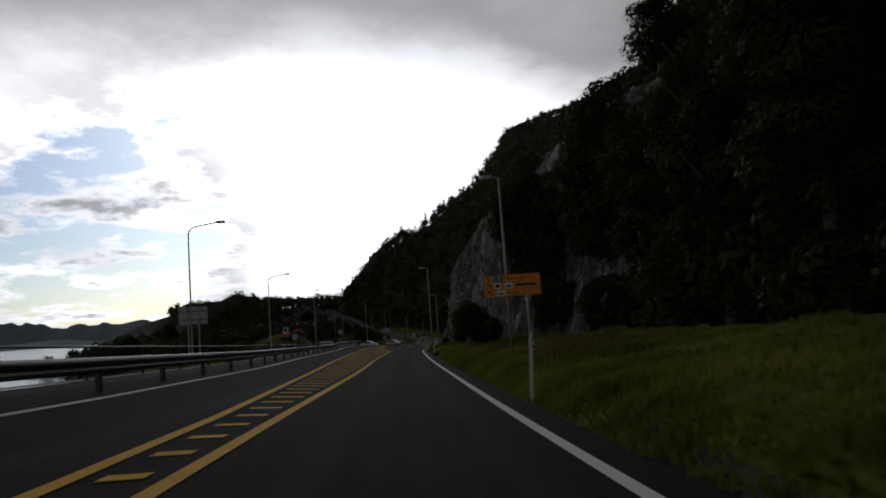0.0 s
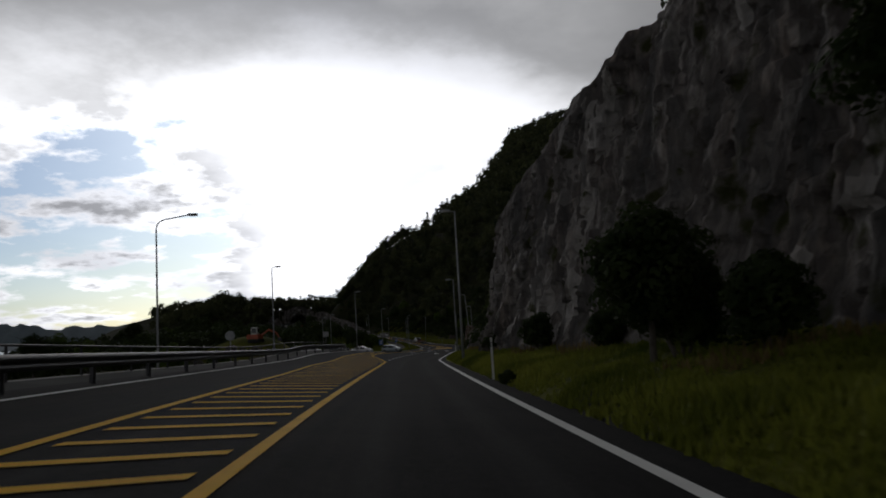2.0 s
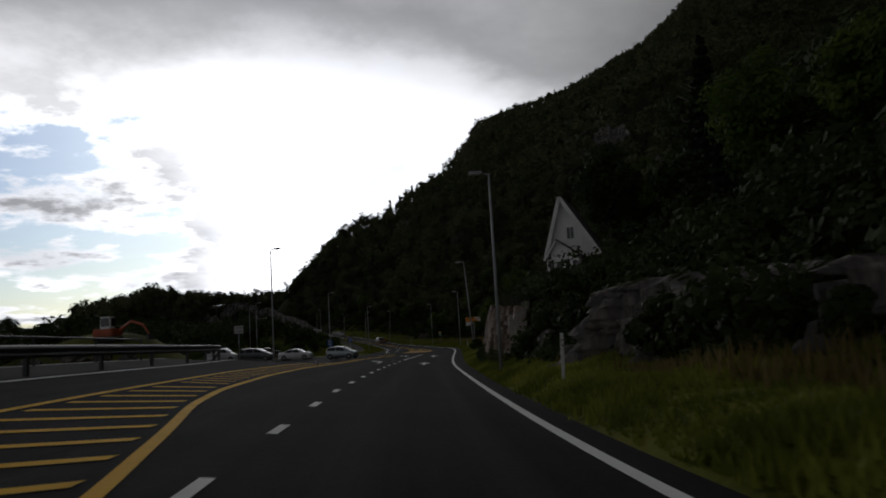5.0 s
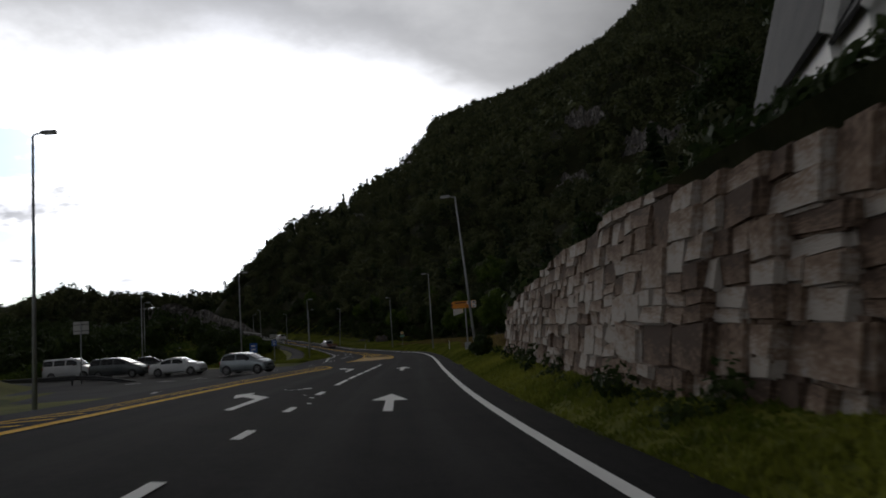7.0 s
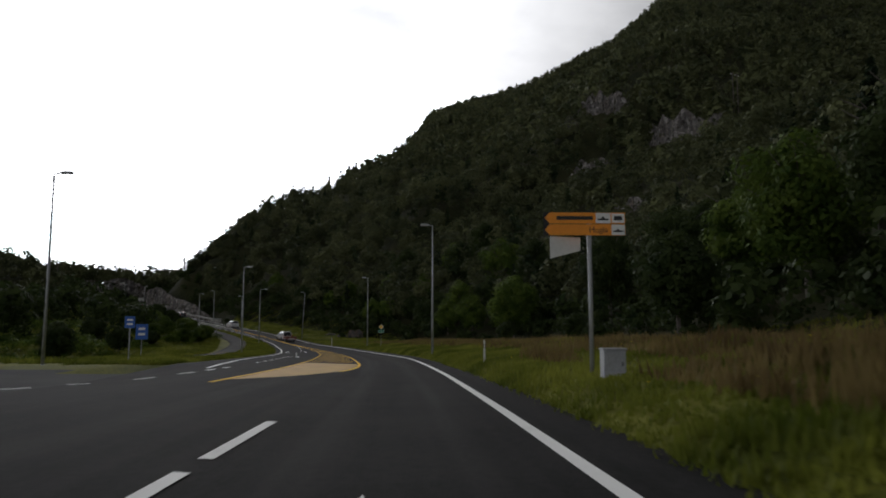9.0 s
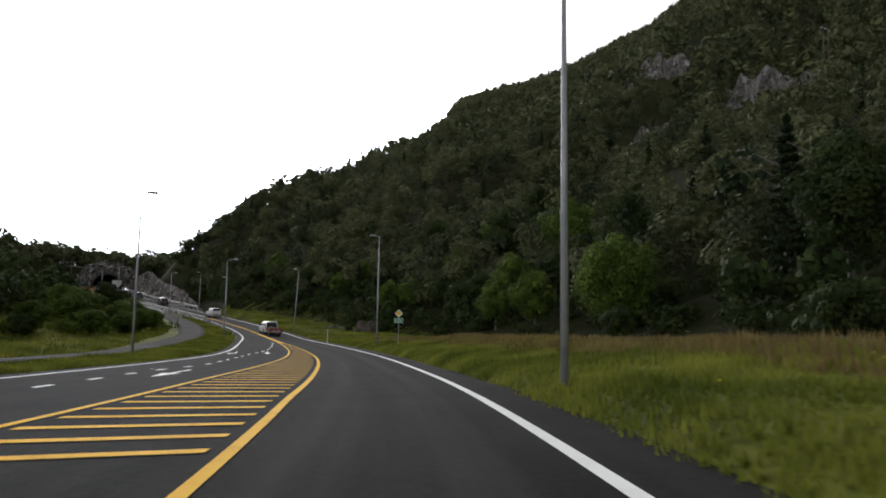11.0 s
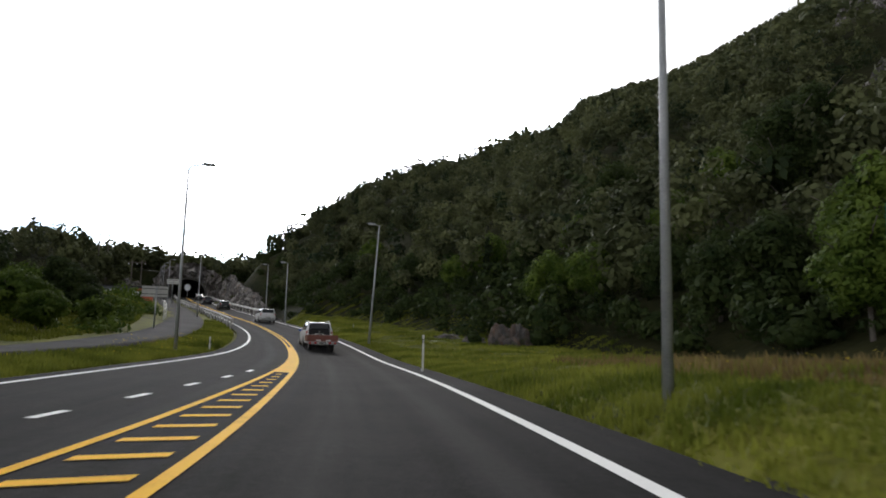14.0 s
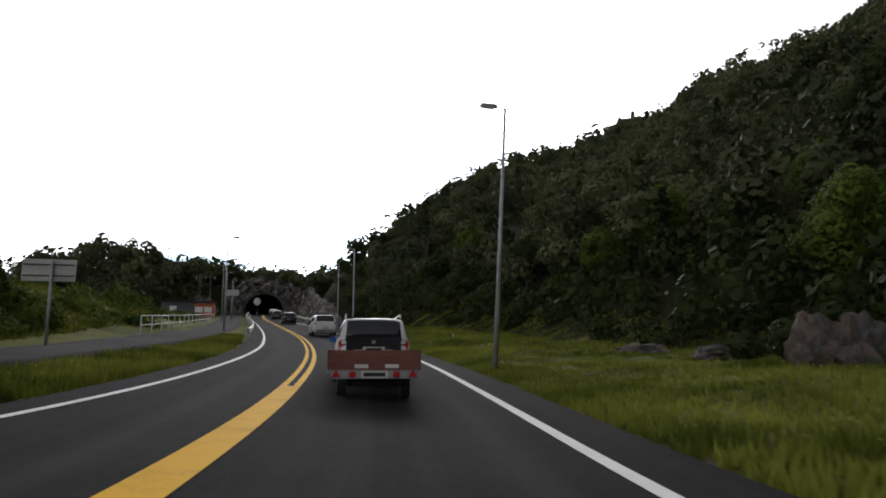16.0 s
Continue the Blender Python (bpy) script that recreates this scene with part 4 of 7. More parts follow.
# ---- trees ----
def cards(rng, centres, size, flat=0.0):
    """Small quads at the centres, turned at random; flat=1 lays them level."""
    n = len(centres)
    a = rng.normal(size=(n, 3)); a[:, 2] *= 1 - flat
    a /= np.linalg.norm(a, axis=1, keepdims=True)
    b = np.cross(a, rng.normal(size=(n, 3))); b /= np.linalg.norm(b, axis=1, keepdims=True)
    s = (size * rng.uniform(0.6, 1.3, n))[:, None]
    q = np.stack([centres - a * s, centres - b * s * 0.55, centres + a * s, centres + b * s * 0.55], 1)
    return q.reshape(-1, 3)


def leaves_on(rng, centres, radii, n, size, up=0.35, loose=0.22):
    """Leaf clumps lying on the outside of round lobes, facing outwards with some disorder."""
    k = rng.choice(len(centres), n, p=radii[:, 0] ** 2 / np.sum(radii[:, 0] ** 2))
    u = rng.normal(size=(n, 3)); u[:, 2] += up
    u /= np.linalg.norm(u, axis=1, keepdims=True)
    p = centres[k] + u * radii[k] * rng.uniform(0.72, 1.06, (n, 1))
    m = u + loose * rng.normal(size=(n, 3)); m /= np.linalg.norm(m, axis=1, keepdims=True)
    a = np.cross(m, rng.normal(size=(n, 3))); a /= np.linalg.norm(a, axis=1, keepdims=True)
    b = np.cross(m, a)
    s = (size * rng.uniform(0.55, 1.3, n))[:, None]
    return np.stack([p - a * s, p - b * s * 0.6, p + a * s, p + b * s * 0.6], 1).reshape(-1, 3)


def broad_crown(rng, n, h, w, size, base=0.22):
    """A lumpy broad-leaved crown: lobes round limb ends, with gaps between."""
    k = max(6, int(n ** 0.5 / 1.9))
    c = rng.normal(size=(k, 3)); c /= np.linalg.norm(c, axis=1, keepdims=True)
    spread = rng.uniform(0.35, 0.72, (k, 1))
    c = c * spread * np.array([w / 2, w / 2, h * (1 - base) / 2]) + np.array([0, 0, h * (base + 1) / 2])
    c[0] = (0, 0, h * 0.86)
    r = rng.uniform(0.75, 1.25, (k, 1)) * np.array([w, w, min(w, h) * 0.85]) * 0.62 / k ** 0.36
    return leaves_on(rng, c, r, n, size)


def spire_crown(rng, n, h, w, size, base=0.12):
    """A spruce: whorls of drooping boughs round a tall cone."""
    t = rng.random(n) ** 0.75
    z = h * (base + (1 - base) * t)
    z = np.round(z / (h * 0.055)) * h * 0.055 + rng.normal(size=n) * 0.08
    ang = rng.integers(0, 9, n) * 0.698 + z * 2.1 + rng.normal(size=n) * 0.18
    r = w / 2 * (1 - t) ** 0.85 * rng.uniform(0.15, 1.0, n)
    p = np.stack([np.cos(ang) * r, np.sin(ang) * r, z - r * 0.28], -1)
    p = np.vstack([p, [(0, 0, h * (1 - 0.03 * i)) for i in range(4)]])
    return cards(rng, p, size, 0.5)


def pine_crown(rng, n, h, w, size):
    """A pine: a bare stem with a few flattened plates of needles."""
    k = 8
    c = np.stack([rng.normal(size=k) * w * 0.2, rng.normal(size=k) * w * 0.2, h * np.linspace(0.45, 0.95, k)], -1)
    r = np.linspace(0.30, 0.16, k)[:, None] * np.array([w, w, w * 0.55])
    return leaves_on(rng, c, r, n, size, 0.6, 0.45)


def quads(n):
    return np.arange(n * 4).reshape(-1, 4)


def forest(name, places, material, label, seed, makers):
    """Many far trees in one mesh."""
    rng = np.random.default_rng(seed)
    protos = [f(rng) for f in makers for _ in range(4)]
    out = []
    ang, sc, which = rng.uniform(0, 6.28, len(places)), rng.uniform(0.65, 1.3, len(places)), rng.integers(0, len(protos), len(places))
    for (x, y, z), a, s, k in zip(places, ang, sc, which):
        p = protos[k] * s
        ca, sa = math.cos(a), math.sin(a)
        out.append(np.stack([p[:, 0] * ca - p[:, 1] * sa + x, p[:, 0] * sa + p[:, 1] * ca + y, p[:, 2] + z - 0.4], -1))
    v = np.concatenate(out)
    return tagged(raw(name, v, quads(len(v) // 4), material), label, "forest", kind="stuff")


LEFT_OF_PATH = lambda ry: np.interp(ry, (180, 235, 262, 300, 400), (18.8, 17.5, 14.6, 13.4, 12.5))


def scatter(seed, n, x0, x1, y0, y1, keep):
    rng = np.random.default_rng(seed)
    x, y = rng.uniform(x0, x1, n), rng.uniform(y0, y1, n)
    d, zl, ry = road_coords(x, y)
    k = keep(x, y, d, ry, rng.random(n))
    x, y = x[k], y[k]
    return np.stack([x, y, ground_z(x, y)], -1)


slope_wood = lambda x, y, d, ry, q: (-d > FOOT(ry) + 5) & (-d < 700) & ~((x < 10.5) & (ry > 84) & (ry < 136)) & (q < 1.0 - 0.5 * (wave(x, y, 26, 6.1) > 0.55)) & ~((ry > 105) & (ry < 150) & (-d < 14)) & ~((ry > 44) & (ry < 90) & (-d < FOOT(ry) + 13)) & ~((ry > 336) & (ry < 418) & (-d < 13.5)) & off_crags(x, y)
near_ws = scatter(3, 5200, -60, 170, 20, 520, lambda x, y, d, ry, q: slope_wood(x, y, d, ry, q) & (-d < 130))


def before_crest(x, y):
    """Places this side of the ridge, or just over it."""
    run = np.maximum(y - 235, 20)
    return run < 1.06 * (np.interp((x + 3) / run, CREST[:, 0], CREST[:, 1]) - 235)


far_ws = scatter(4, 16000, -110, 520, 150, 1050, lambda x, y, d, ry, q: slope_wood(x, y, d, ry, q) & (-d >= 120) & before_crest(x, y))
B = lambda n, h, w, s: (lambda rng: broad_crown(rng, n, h, w, s))
SP = lambda n, h, w, s: (lambda rng: spire_crown(rng, n, h, w, s))
PI = lambda n, h, w, s: (lambda rng: pine_crown(rng, n, h, w, s))
close = (road_coords(near_ws[:, 0], near_ws[:, 1])[2] < 125) & (near_ws[:, 0] < 48)
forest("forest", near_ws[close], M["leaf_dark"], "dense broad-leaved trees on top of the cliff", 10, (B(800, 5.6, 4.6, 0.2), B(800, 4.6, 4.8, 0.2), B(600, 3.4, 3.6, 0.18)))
near_ws = near_ws[~close]
half = np.random.default_rng(9).random(len(near_ws)) < 0.86
hand = -road_coords(near_ws[:, 0], near_ws[:, 1])[0] < 52
forest("forest", near_ws[half & hand], M["leaf_far"], "dense mixed wood of broad-leaved trees on the slope", 11, (B(620, 7.2, 5.2, 0.28), B(620, 6.0, 5.4, 0.28), B(460, 4.4, 4.4, 0.27), PI(500, 8.4, 4.6, 0.26)))
forest("forest", near_ws[half & ~hand], M["leaf_far"], "dense mixed wood higher on the slope", 24, (B(320, 8.4, 6.2, 0.38), B(320, 7, 6.4, 0.38), B(240, 5, 5.4, 0.36), PI(260, 9.5, 5.4, 0.36)))
forest("forest", near_ws[~half], M["needle"], "dark pines and spruces standing among the broad-leaved wood", 12, (SP(230, 8, 3.6, 0.38), PI(190, 8, 4.4, 0.36)))
forest("forest", far_ws, M["leaf_far"], "far dark wood covering the upper mountainside", 13, (B(52, 8.4, 8, 1.1), B(46, 6.6, 7.4, 1.1), PI(42, 9, 6, 1.0), SP(46, 9.5, 4.6, 0.9)))
left_ws = np.vstack([scatter(5, 3600, -260, -60, 375, 600, lambda x, y, d, ry, q: (d > 18) & off_crags(x, y) & (ground_z(x, y) > 4.5) & ((x + 1.3) > -0.405 * (y - 17)) & (((x + 1.3) > -0.37 * (y - 17)) | (q < 0.4))), scatter(6, 1100, -150, -40, 412, 480, lambda x, y, d, ry, q: ((np.abs(d - 3.6) > 8) | (y > 436)) & (q < 0.8) & (ground_z(x, y) > 9))])
forest("forest", left_ws, M["leaf_far"], "dark wood on the hill beyond the tunnel", 14, (B(90, 5.2, 5.0, 0.6), PI(84, 6.4, 4.2, 0.52), B(90, 6.6, 4.0, 0.52)))
foot_ws = scatter(8, 6200, -95, 34, 150, 440, lambda x, y, d, ry, q: ~((ry > 336) & (ry < 418) & (-d < 11.5)) & (-d > FOOT(ry) - 0.5 + 3.0 * (ry > 345)) & (-d < FOOT(ry) + 12) & ~(np.hypot(x - 0.2, y - 276.3) < 2.2))
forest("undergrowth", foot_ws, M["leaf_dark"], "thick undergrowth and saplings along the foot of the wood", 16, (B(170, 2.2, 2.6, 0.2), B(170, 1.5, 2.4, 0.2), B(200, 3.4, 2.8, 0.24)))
bank_ws = scatter(18, 1500, -3, 30, -10, 152, lambda x, y, d, ry, q: (-d > FOOT(ry) + 3.5) & (-d < FOOT(ry) + 22) & ~((ry > 110) & (ry < 133) & (x < 8)) & ~((ry > 84) & (ry < 112) & (x < 6)))
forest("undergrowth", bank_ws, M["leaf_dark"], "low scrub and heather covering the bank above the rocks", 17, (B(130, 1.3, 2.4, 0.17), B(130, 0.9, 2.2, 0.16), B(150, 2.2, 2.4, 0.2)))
foot_weeds = scatter(41, 420, -1, 4.5, 113, 148, lambda x, y, d, ry, q: (x > 0.25 + (y - 134) * 0.10 + 0.10 * ((y - 128) / 18) ** 2) & (x < 0.75 + (y - 134) * 0.10 + 0.10 * ((y - 128) / 18) ** 2 + 0.06 * np.maximum(124 - y, 0) ** 1.5) & (q < 0.85))
forest("undergrowth", foot_weeds, M["leaf_dark"], "dark weeds along the foot of the stone wall", 42, (B(90, 0.75, 0.7, 0.07), B(90, 0.9, 0.6, 0.07), B(70, 0.6, 0.8, 0.07)))
hedge_ws = scatter(21, 900, -1, 9, 84, 124, lambda x, y, d, ry, q: (-d > FOOT(ry) + 0.8) & (x < 8))
forest("undergrowth", hedge_ws, M["leaf_dark"], "low dark shrubs on the bank below the house", 23, (B(120, 0.9, 1.7, 0.12), B(120, 0.7, 1.5, 0.11), B(120, 0.6, 1.8, 0.12)))
over_ws = scatter(29, 900, 0.2, 6.5, 82, 114, lambda x, y, d, ry, q: (wave(x, y, 3.2, 4.4) > -0.12) | (x > 3.4))
forest("undergrowth", over_ws, M["leaf_dark"], "dark shrubs and heather growing over the low rocks", 30, (B(150, 1.1, 1.5, 0.10), B(150, 1.7, 1.4, 0.10), B(120, 0.8, 1.6, 0.10)))
lawn_ws = scatter(19, 1700, -75, -22, 184, 400, lambda x, y, d, ry, q: (d > LEFT_OF_PATH(ry)) & (d < 60))
forest("undergrowth", lawn_ws, M["leaf_near"], "low green scrub and weeds on the ground beside the footpath", 20, (B(130, 0.9, 2.2, 0.15), B(130, 0.7, 2.0, 0.14), B(150, 1.5, 2.0, 0.15)))
low_ws = scatter(7, 2600, -120, -22, 150, 440, lambda x, y, d, ry, q: (d > 22) & (wave(x, y, 17, 9.3) > -0.3) & ((ry < 120) | (d > np.interp(ry, (190, 222, 238, 285, 310, 420), (44, 38, 25, 27, 40, 44)))) & (np.hypot(x + 40, y - 296) > 12))
forest("forest", low_ws, M["leaf_dark"], "bushes and young trees on the low ground left of the road", 15, (B(150, 4.0, 4.2, 0.32), B(150, 3, 3.6, 0.3), B(170, 5.2, 4.6, 0.36)))


def tree(kind, x, y, height, width, seed, label, n=2600, leaf=0.26, material="leaf_near", group="trees at the wood's edge", name="tree"):
    """One tree: trunk with limbs, and a crown of separate leaf clumps."""
    rng = np.random.default_rng(seed)
    top = empty(name, x, y, float(ground_z(x, y)) - 0.15, 0, label, "tree" if name == "tree" else "bush", group)
    if name == "tree":
        bm = bmesh.new()
        tube(bm, (0, 0, 0), (0.1, 0, height * 0.45), height * 0.022, height * 0.014, 9)
        tube(bm, (0.1, 0, height * 0.44), (0, 0.15, height * 0.85), height * 0.014, height * 0.004, 8)
        for i in range(9):
            a, z = rng.uniform(0, 6.28), height * rng.uniform(0.25, 0.7)
            l = width * rng.uniform(0.25, 0.42)
            tube(bm, (0.07, 0, z), (math.cos(a) * l, math.sin(a) * l, z + l * 0.7), height * 0.008, height * 0.002, 6)
        part("trunk", bm, M["bark"], top)
    else:
        bm = bmesh.new()
        for i in range(7):
            a, l = i * 0.9, width * rng.uniform(0.15, 0.3)
            tube(bm, (0.1 * math.cos(a), 0.1 * math.sin(a), 0), (math.cos(a) * l, math.sin(a) * l, height * rng.uniform(0.5, 0.8)), height * 0.012, height * 0.004, 6)
        part("stem", bm, M["bark"], top)
    v = {"broad": broad_crown, "spire": spire_crown}[kind](rng, n, height, width, leaf, 0.06 if name != "tree" else 0.10)
    raw("crown", v, quads(len(v) // 4), M[material], top)
    return top


def copy_tree(src, x, y, s, a):
    m = pose(x, y, float(ground_z(x, y)) - 0.15, 0, 0, a) @ Matrix.Diagonal((s, s, s * 1.02, 1))
    ob = copy_thing(src, m)
    ob.scale = (s, s, s * 1.02)
    return ob


rng = np.random.default_rng(77)
t1 = tree("broad", 18.5, 232, 8.5, 7.5, 1, "broad-leaved tree with dense green crown at the field's edge", 12000, 0.15)
t2 = tree("broad", 22, 246, 7.2, 6.4, 2, "broad-leaved tree with ragged green crown at the field's edge", 11000, 0.15)
t3 = tree("broad", 14, 268, 6.4, 5.2, 3, "slender broad-leaved tree with open crown", 8000, 0.14, "leaf_dark")
t4 = tree("spire", 26, 222, 11, 4.6, 4, "dark spruce with drooping boughs", 4600, 0.22, "needle")
t5 = tree("broad", 24, 200, 9.5, 7.0, 6, "tall birch with thin drooping foliage", 11000, 0.14, "leaf_dark")
EDGE = [(t1, 20.5, 238, 0.95), (t2, 17.0, 251, 0.9), (t3, 10.5, 276, 0.9), (t1, 13.5, 284, 0.75), (t2, 8.0, 300, 0.8), (t5, 24, 214, 1.0), (t5, 27, 252, 1.1),
        (t3, 21, 258, 1.1), (t1, 25.5, 268, 1.2), (t5, 20, 280, 1.15), (t2, 24, 190, 1.1), (t1, 21, 180, 1.1), (t5, 19, 170, 0.95), (t3, 17.5, 187, 1.1),
        (t3, 19, 155, 0.8), (t5, 24, 160, 1.2), (t3, 3.0, 300, 0.95), (t1, -1.0, 306, 0.8), (t2, -5, 311, 0.75), (t5, 12, 300, 1.1), (t3, -12, 326, 0.9),
        (t2, -20, 342, 0.9), (t2, 14.5, 259, 0.8), (t1, 17, 263, 0.9), (t3, 12, 270, 0.9), (t2, 6.5, 281, 0.8), (t1, 3.5, 284, 0.7), (t3, 30, 205, 1.2), (t4, 34, 190, 1.1), (t5, 16, 148, 1.0), (t5, 22, 140, 1.2), (t2, 13, 131, 0.9), (t5, 27, 290, 1.2), (t1, 22, 300, 1.0)]
for src, x, y, s in EDGE:
    copy_tree(src, x, y, s, float(rng.uniform(0, 360)))
# on and under the cliff
CLIFFTOP = [(t5, 12, 33, 0.7), (t1, 11.8, 41, 0.7), (t5, 15, 44, 0.75), (t3, 8.6, 52, 0.32), (t2, 13.5, 26, 1.2), (t5, 17, 20, 1.3), (t1, 19, 33, 1.2), (t3, 8.4, 62, 0.28), 
            (t2, 14, 12, 1.1), (t1, 20, 8, 1.3), (t5, 17, 0, 1.2), (t2, 15, -10, 1.2), (t3, 6.0, 72, 0.3), (t3, 4.8, 78.5, 0.4), (t2, 6.6, 82, 0.45), (t3, 7.2, 67, 0.34), (t5, 11, 96, 1.0), (t2, 11.5, 104, 0.8), (t1, 12.0, 112, 0.9), (t4, 12, 118, 0.9), (t5, 10.5, 132, 1.0)]
for src, x, y, s in CLIFFTOP:
    copy_tree(src, x, y, s, float(rng.uniform(0, 360)))
t6 = tree("broad", 5.6, 43.4, 12.4, 6.2, 9, "tall dense broad-leaved tree standing before the cliff", 24000, 0.115, "leaf_dark")
for x, y, s in ((9.4, 37, 1.2), (9.4, 30, 0.88), (9.8, 24, 0.92), (10.2, 18, 0.95), (10.4, 11.5, 1.0), (11.4, 5, 1.05), (12.2, -2, 1.0), (12.5, -9, 1.05), (11.6, 35.5, 0.7), (12.8, 28, 0.75), (13.4, 21, 0.9)):
    copy_tree(t6, x, y, s, float(rng.uniform(0, 360)))
belt_ws = scatter(27, 900, 2, 22, -16, 37, lambda x, y, d, ry, q: (-d > 8.0 + 0.8 * wave(x, y, 5, 3.3)) & (-d < FOOT(ry) + 3))
forest("undergrowth", belt_ws, M["leaf_dark"], "dense dark bushes under the trees along the verge", 28, (B(330, 2.6, 2.6, 0.17), B(300, 1.7, 2.4, 0.16), B(330, 3.4, 2.8, 0.18)))
b1 = tree("broad", 6.4, 41, 3.6, 3.8, 21, "dark leafy bush at the foot of the cliff", 5200, 0.13, "leaf_dark", "bushes along the verge", "bush")
b2 = tree("broad", 1.7, 150.4, 1.25, 1.6, 22, "rounded dark bush beside the lamp post", 2600, 0.09, "leaf_dark", "bushes along the verge", "bush")
for src, x, y, s in [(b1, 2.3, 48.2, 0.72), (t3, 1.5, 47.5, 0.55), (b1, 2.9, 45.4, 0.5), (b2, -0.85, 53.6, 0.4), (b1, 7.6, 33.5, 0.8), (b1, 1.2, 62, 0.45), (b1, 2.4, 55, 0.4), (b2, 0.3, 73, 1.0), (b2, 0.4, 80, 1.2), (b2, 1.2, 86, 0.8), (b2, 1.6, 92, 0.8),
                     (b2, 0.6, 97, 1.3), (b2, 0.5, 111.5, 1.1), (b1, 4.4, 139, 0.5),
                     (b1, 16, 225, 0.7), (b2, 13.5, 240, 1.2), (b2, 12.5, 261, 1.3), (b2, 2.2, 276.2, 1.1), (b2, -2.2, 277.2, 0.8), (b2, 2.6, 278.2, 1.3), (b2, -0.2, 279.2, 1.3), (b2, 8.8, 272, 1.4), (b2, 5, 285, 1.4), (b2, -3, 300, 1.4), (b1, 17.5, 206, 0.7), (b2, 15.5, 196, 1.3),
                     (b1, -33, 281, 0.9), (b1, -36, 283.5, 1.0), (b1, -30.5, 278, 0.7), (b1, -40, 280, 1.0), (b1, -44, 286, 1.1), (b1, -26, 190, 0.8), (b1, -24, 205, 0.9), (b1, -22.5, 215, 0.7), (b1, -29, 228, 0.9), (b1, -33, 262, 0.8), (b1, -31, 250, 0.7), (b2, -25, 236, 1.3), (b1, -38, 275, 0.8)]:
    copy_tree(src, x, y, s, float(rng.uniform(0, 360)))
b3 = tree("broad", -30.5, 262, 3.2, 4.0, 25, "leafy green bush beside the footpath", 6500, 0.12, "leaf_near", "bushes beside the footpath", "bush")
for yb, off, size in ((248, 20.5, 0.7), (254, 18.6, 0.75), (259, 17.6, 0.8), (264, 19.5, 0.95), (267, 16.4, 0.7), (272, 18.8, 1.0), (277, 15.8, 0.6), (256, 23, 1.0), (262, 25, 1.1), (270, 23.5, 1.1), (279, 19, 0.7), (243, 24, 0.8), (284, 22, 0.8), (290, 17.5, 0.5)):
    q = at(S(yb), off)
    copy_tree(b3, float(q[0]), float(q[1]), size, float(rng.uniform(0, 360)))
# trees by the water, on the left
for src, x, y, s in [(t5, -104, 262, 1.1), (t3, -111, 268, 1.2), (t1, -97, 270, 0.9), (t5, -92, 256, 0.9), (t3, -88, 268, 1.0), (t2, -30, 118, 0.6), (t1, -33, 112, 0.65), (t5, -58, 128, 0.8), (t2, -62, 150, 0.9), (t1, -75, 165, 1.0), (t3, -45, 150, 0.8)]:
    copy_tree(src, x, y, s, float(rng.uniform(0, 360)))


# ---- grass ----
def tufts(name, seed, n, y0, y1, r0, r1, height, material, label, left=False, clump=0.0):
    """Blades of grass along a verge, one mesh."""
    g = np.random.default_rng(seed)
    y = g.uniform(y0, y1, n)
    r = r0 + (r1 - r0) * g.random(n) ** 1.3
    if left:
        d = np.array([LEFT_EDGE(v) for v in y]) + r
        k = np.array([v < 196 or not PATH_R(v) - 0.1 < e < PATH_R(v) + PATH_W(v) + 0.1 for v, e in zip(y, d)])
        p = at(np.interp(y[k], LINE[:, 1], LS), d[k])
    else:
        p = at(np.interp(y, LINE[:, 1], LS), -r)
    x, y = p[:, 0], p[:, 1]
    if clump:
        k = wave(x, y, 3.0, seed) > clump
        x, y = x[k], y[k]
    z = ground_z(x, y)
    n = len(x)
    h = height * g.uniform(0.5, 1.3, n) * (0.75 + 0.35 * wave(x, y, 1.7, 2.0))
    vs, m = [], 3
    for i in range(m):
        a = g.uniform(0, 6.28, n)
        w = 0.022 + 0.022 * g.random(n)
        ox, oy = g.normal(size=n) * 0.08, g.normal(size=n) * 0.08
        lean = h * g.uniform(0.1, 0.55, n)
        b = np.stack([x + ox, y + oy, z - 0.03], -1)
        side = np.stack([np.cos(a) * w, np.sin(a) * w, 0 * a], -1)
        tip = b + np.stack([np.cos(a + 1.4) * lean, np.sin(a + 1.4) * lean, h], -1)
        vs.append(np.stack([b - side, b + side, tip], 1).reshape(-1, 3))
    v = np.concatenate(vs)
    return tagged(raw(name, v, np.arange(len(v)).reshape(-1, 3), material), label, "grass", kind="stuff")


tufts("grass", 31, 52000, -2, 110, 0.72, 7, 0.20, M["grass"], "uneven roadside grass on the right verge")
tufts("grass", 37, 16000, 108, 148, 0.78, 3.0, 0.13, M["grass"], "grass bank at the foot of the stone wall")
tufts("grass", 32, 125000, 136, 334, 0.95, 16, 0.22, M["grass"], "meadow grass on the wide verge before the wood")
tufts("dry_grass", 33, 3800, 20, 108, 2.5, 6, 0.5, M["dry_grass"], "tall dry reddish grass under the cliff", clump=0.15)
tufts("dry_grass", 38, 2600, 143, 172, 2.6, 6.5, 0.6, M["dry_grass"], "tall dry grass beyond the end of the wall", clump=-0.1)
tufts("dry_grass", 34, 15000, 150, 252, 4.5, 15, 0.42, M["dry_grass"], "patches of tall dry grass in the meadow", clump=0.0)
tufts("grass", 36, 45000, 182, 330, 7.0, 40, 0.34, M["grass"], "rough grass on the ground beyond the footpath", left=True)
tufts("grass", 35, 30000, 180, 300, 0.2, 4.2, 0.28, M["grass"], "grass strip between the road and the footpath", left=True)


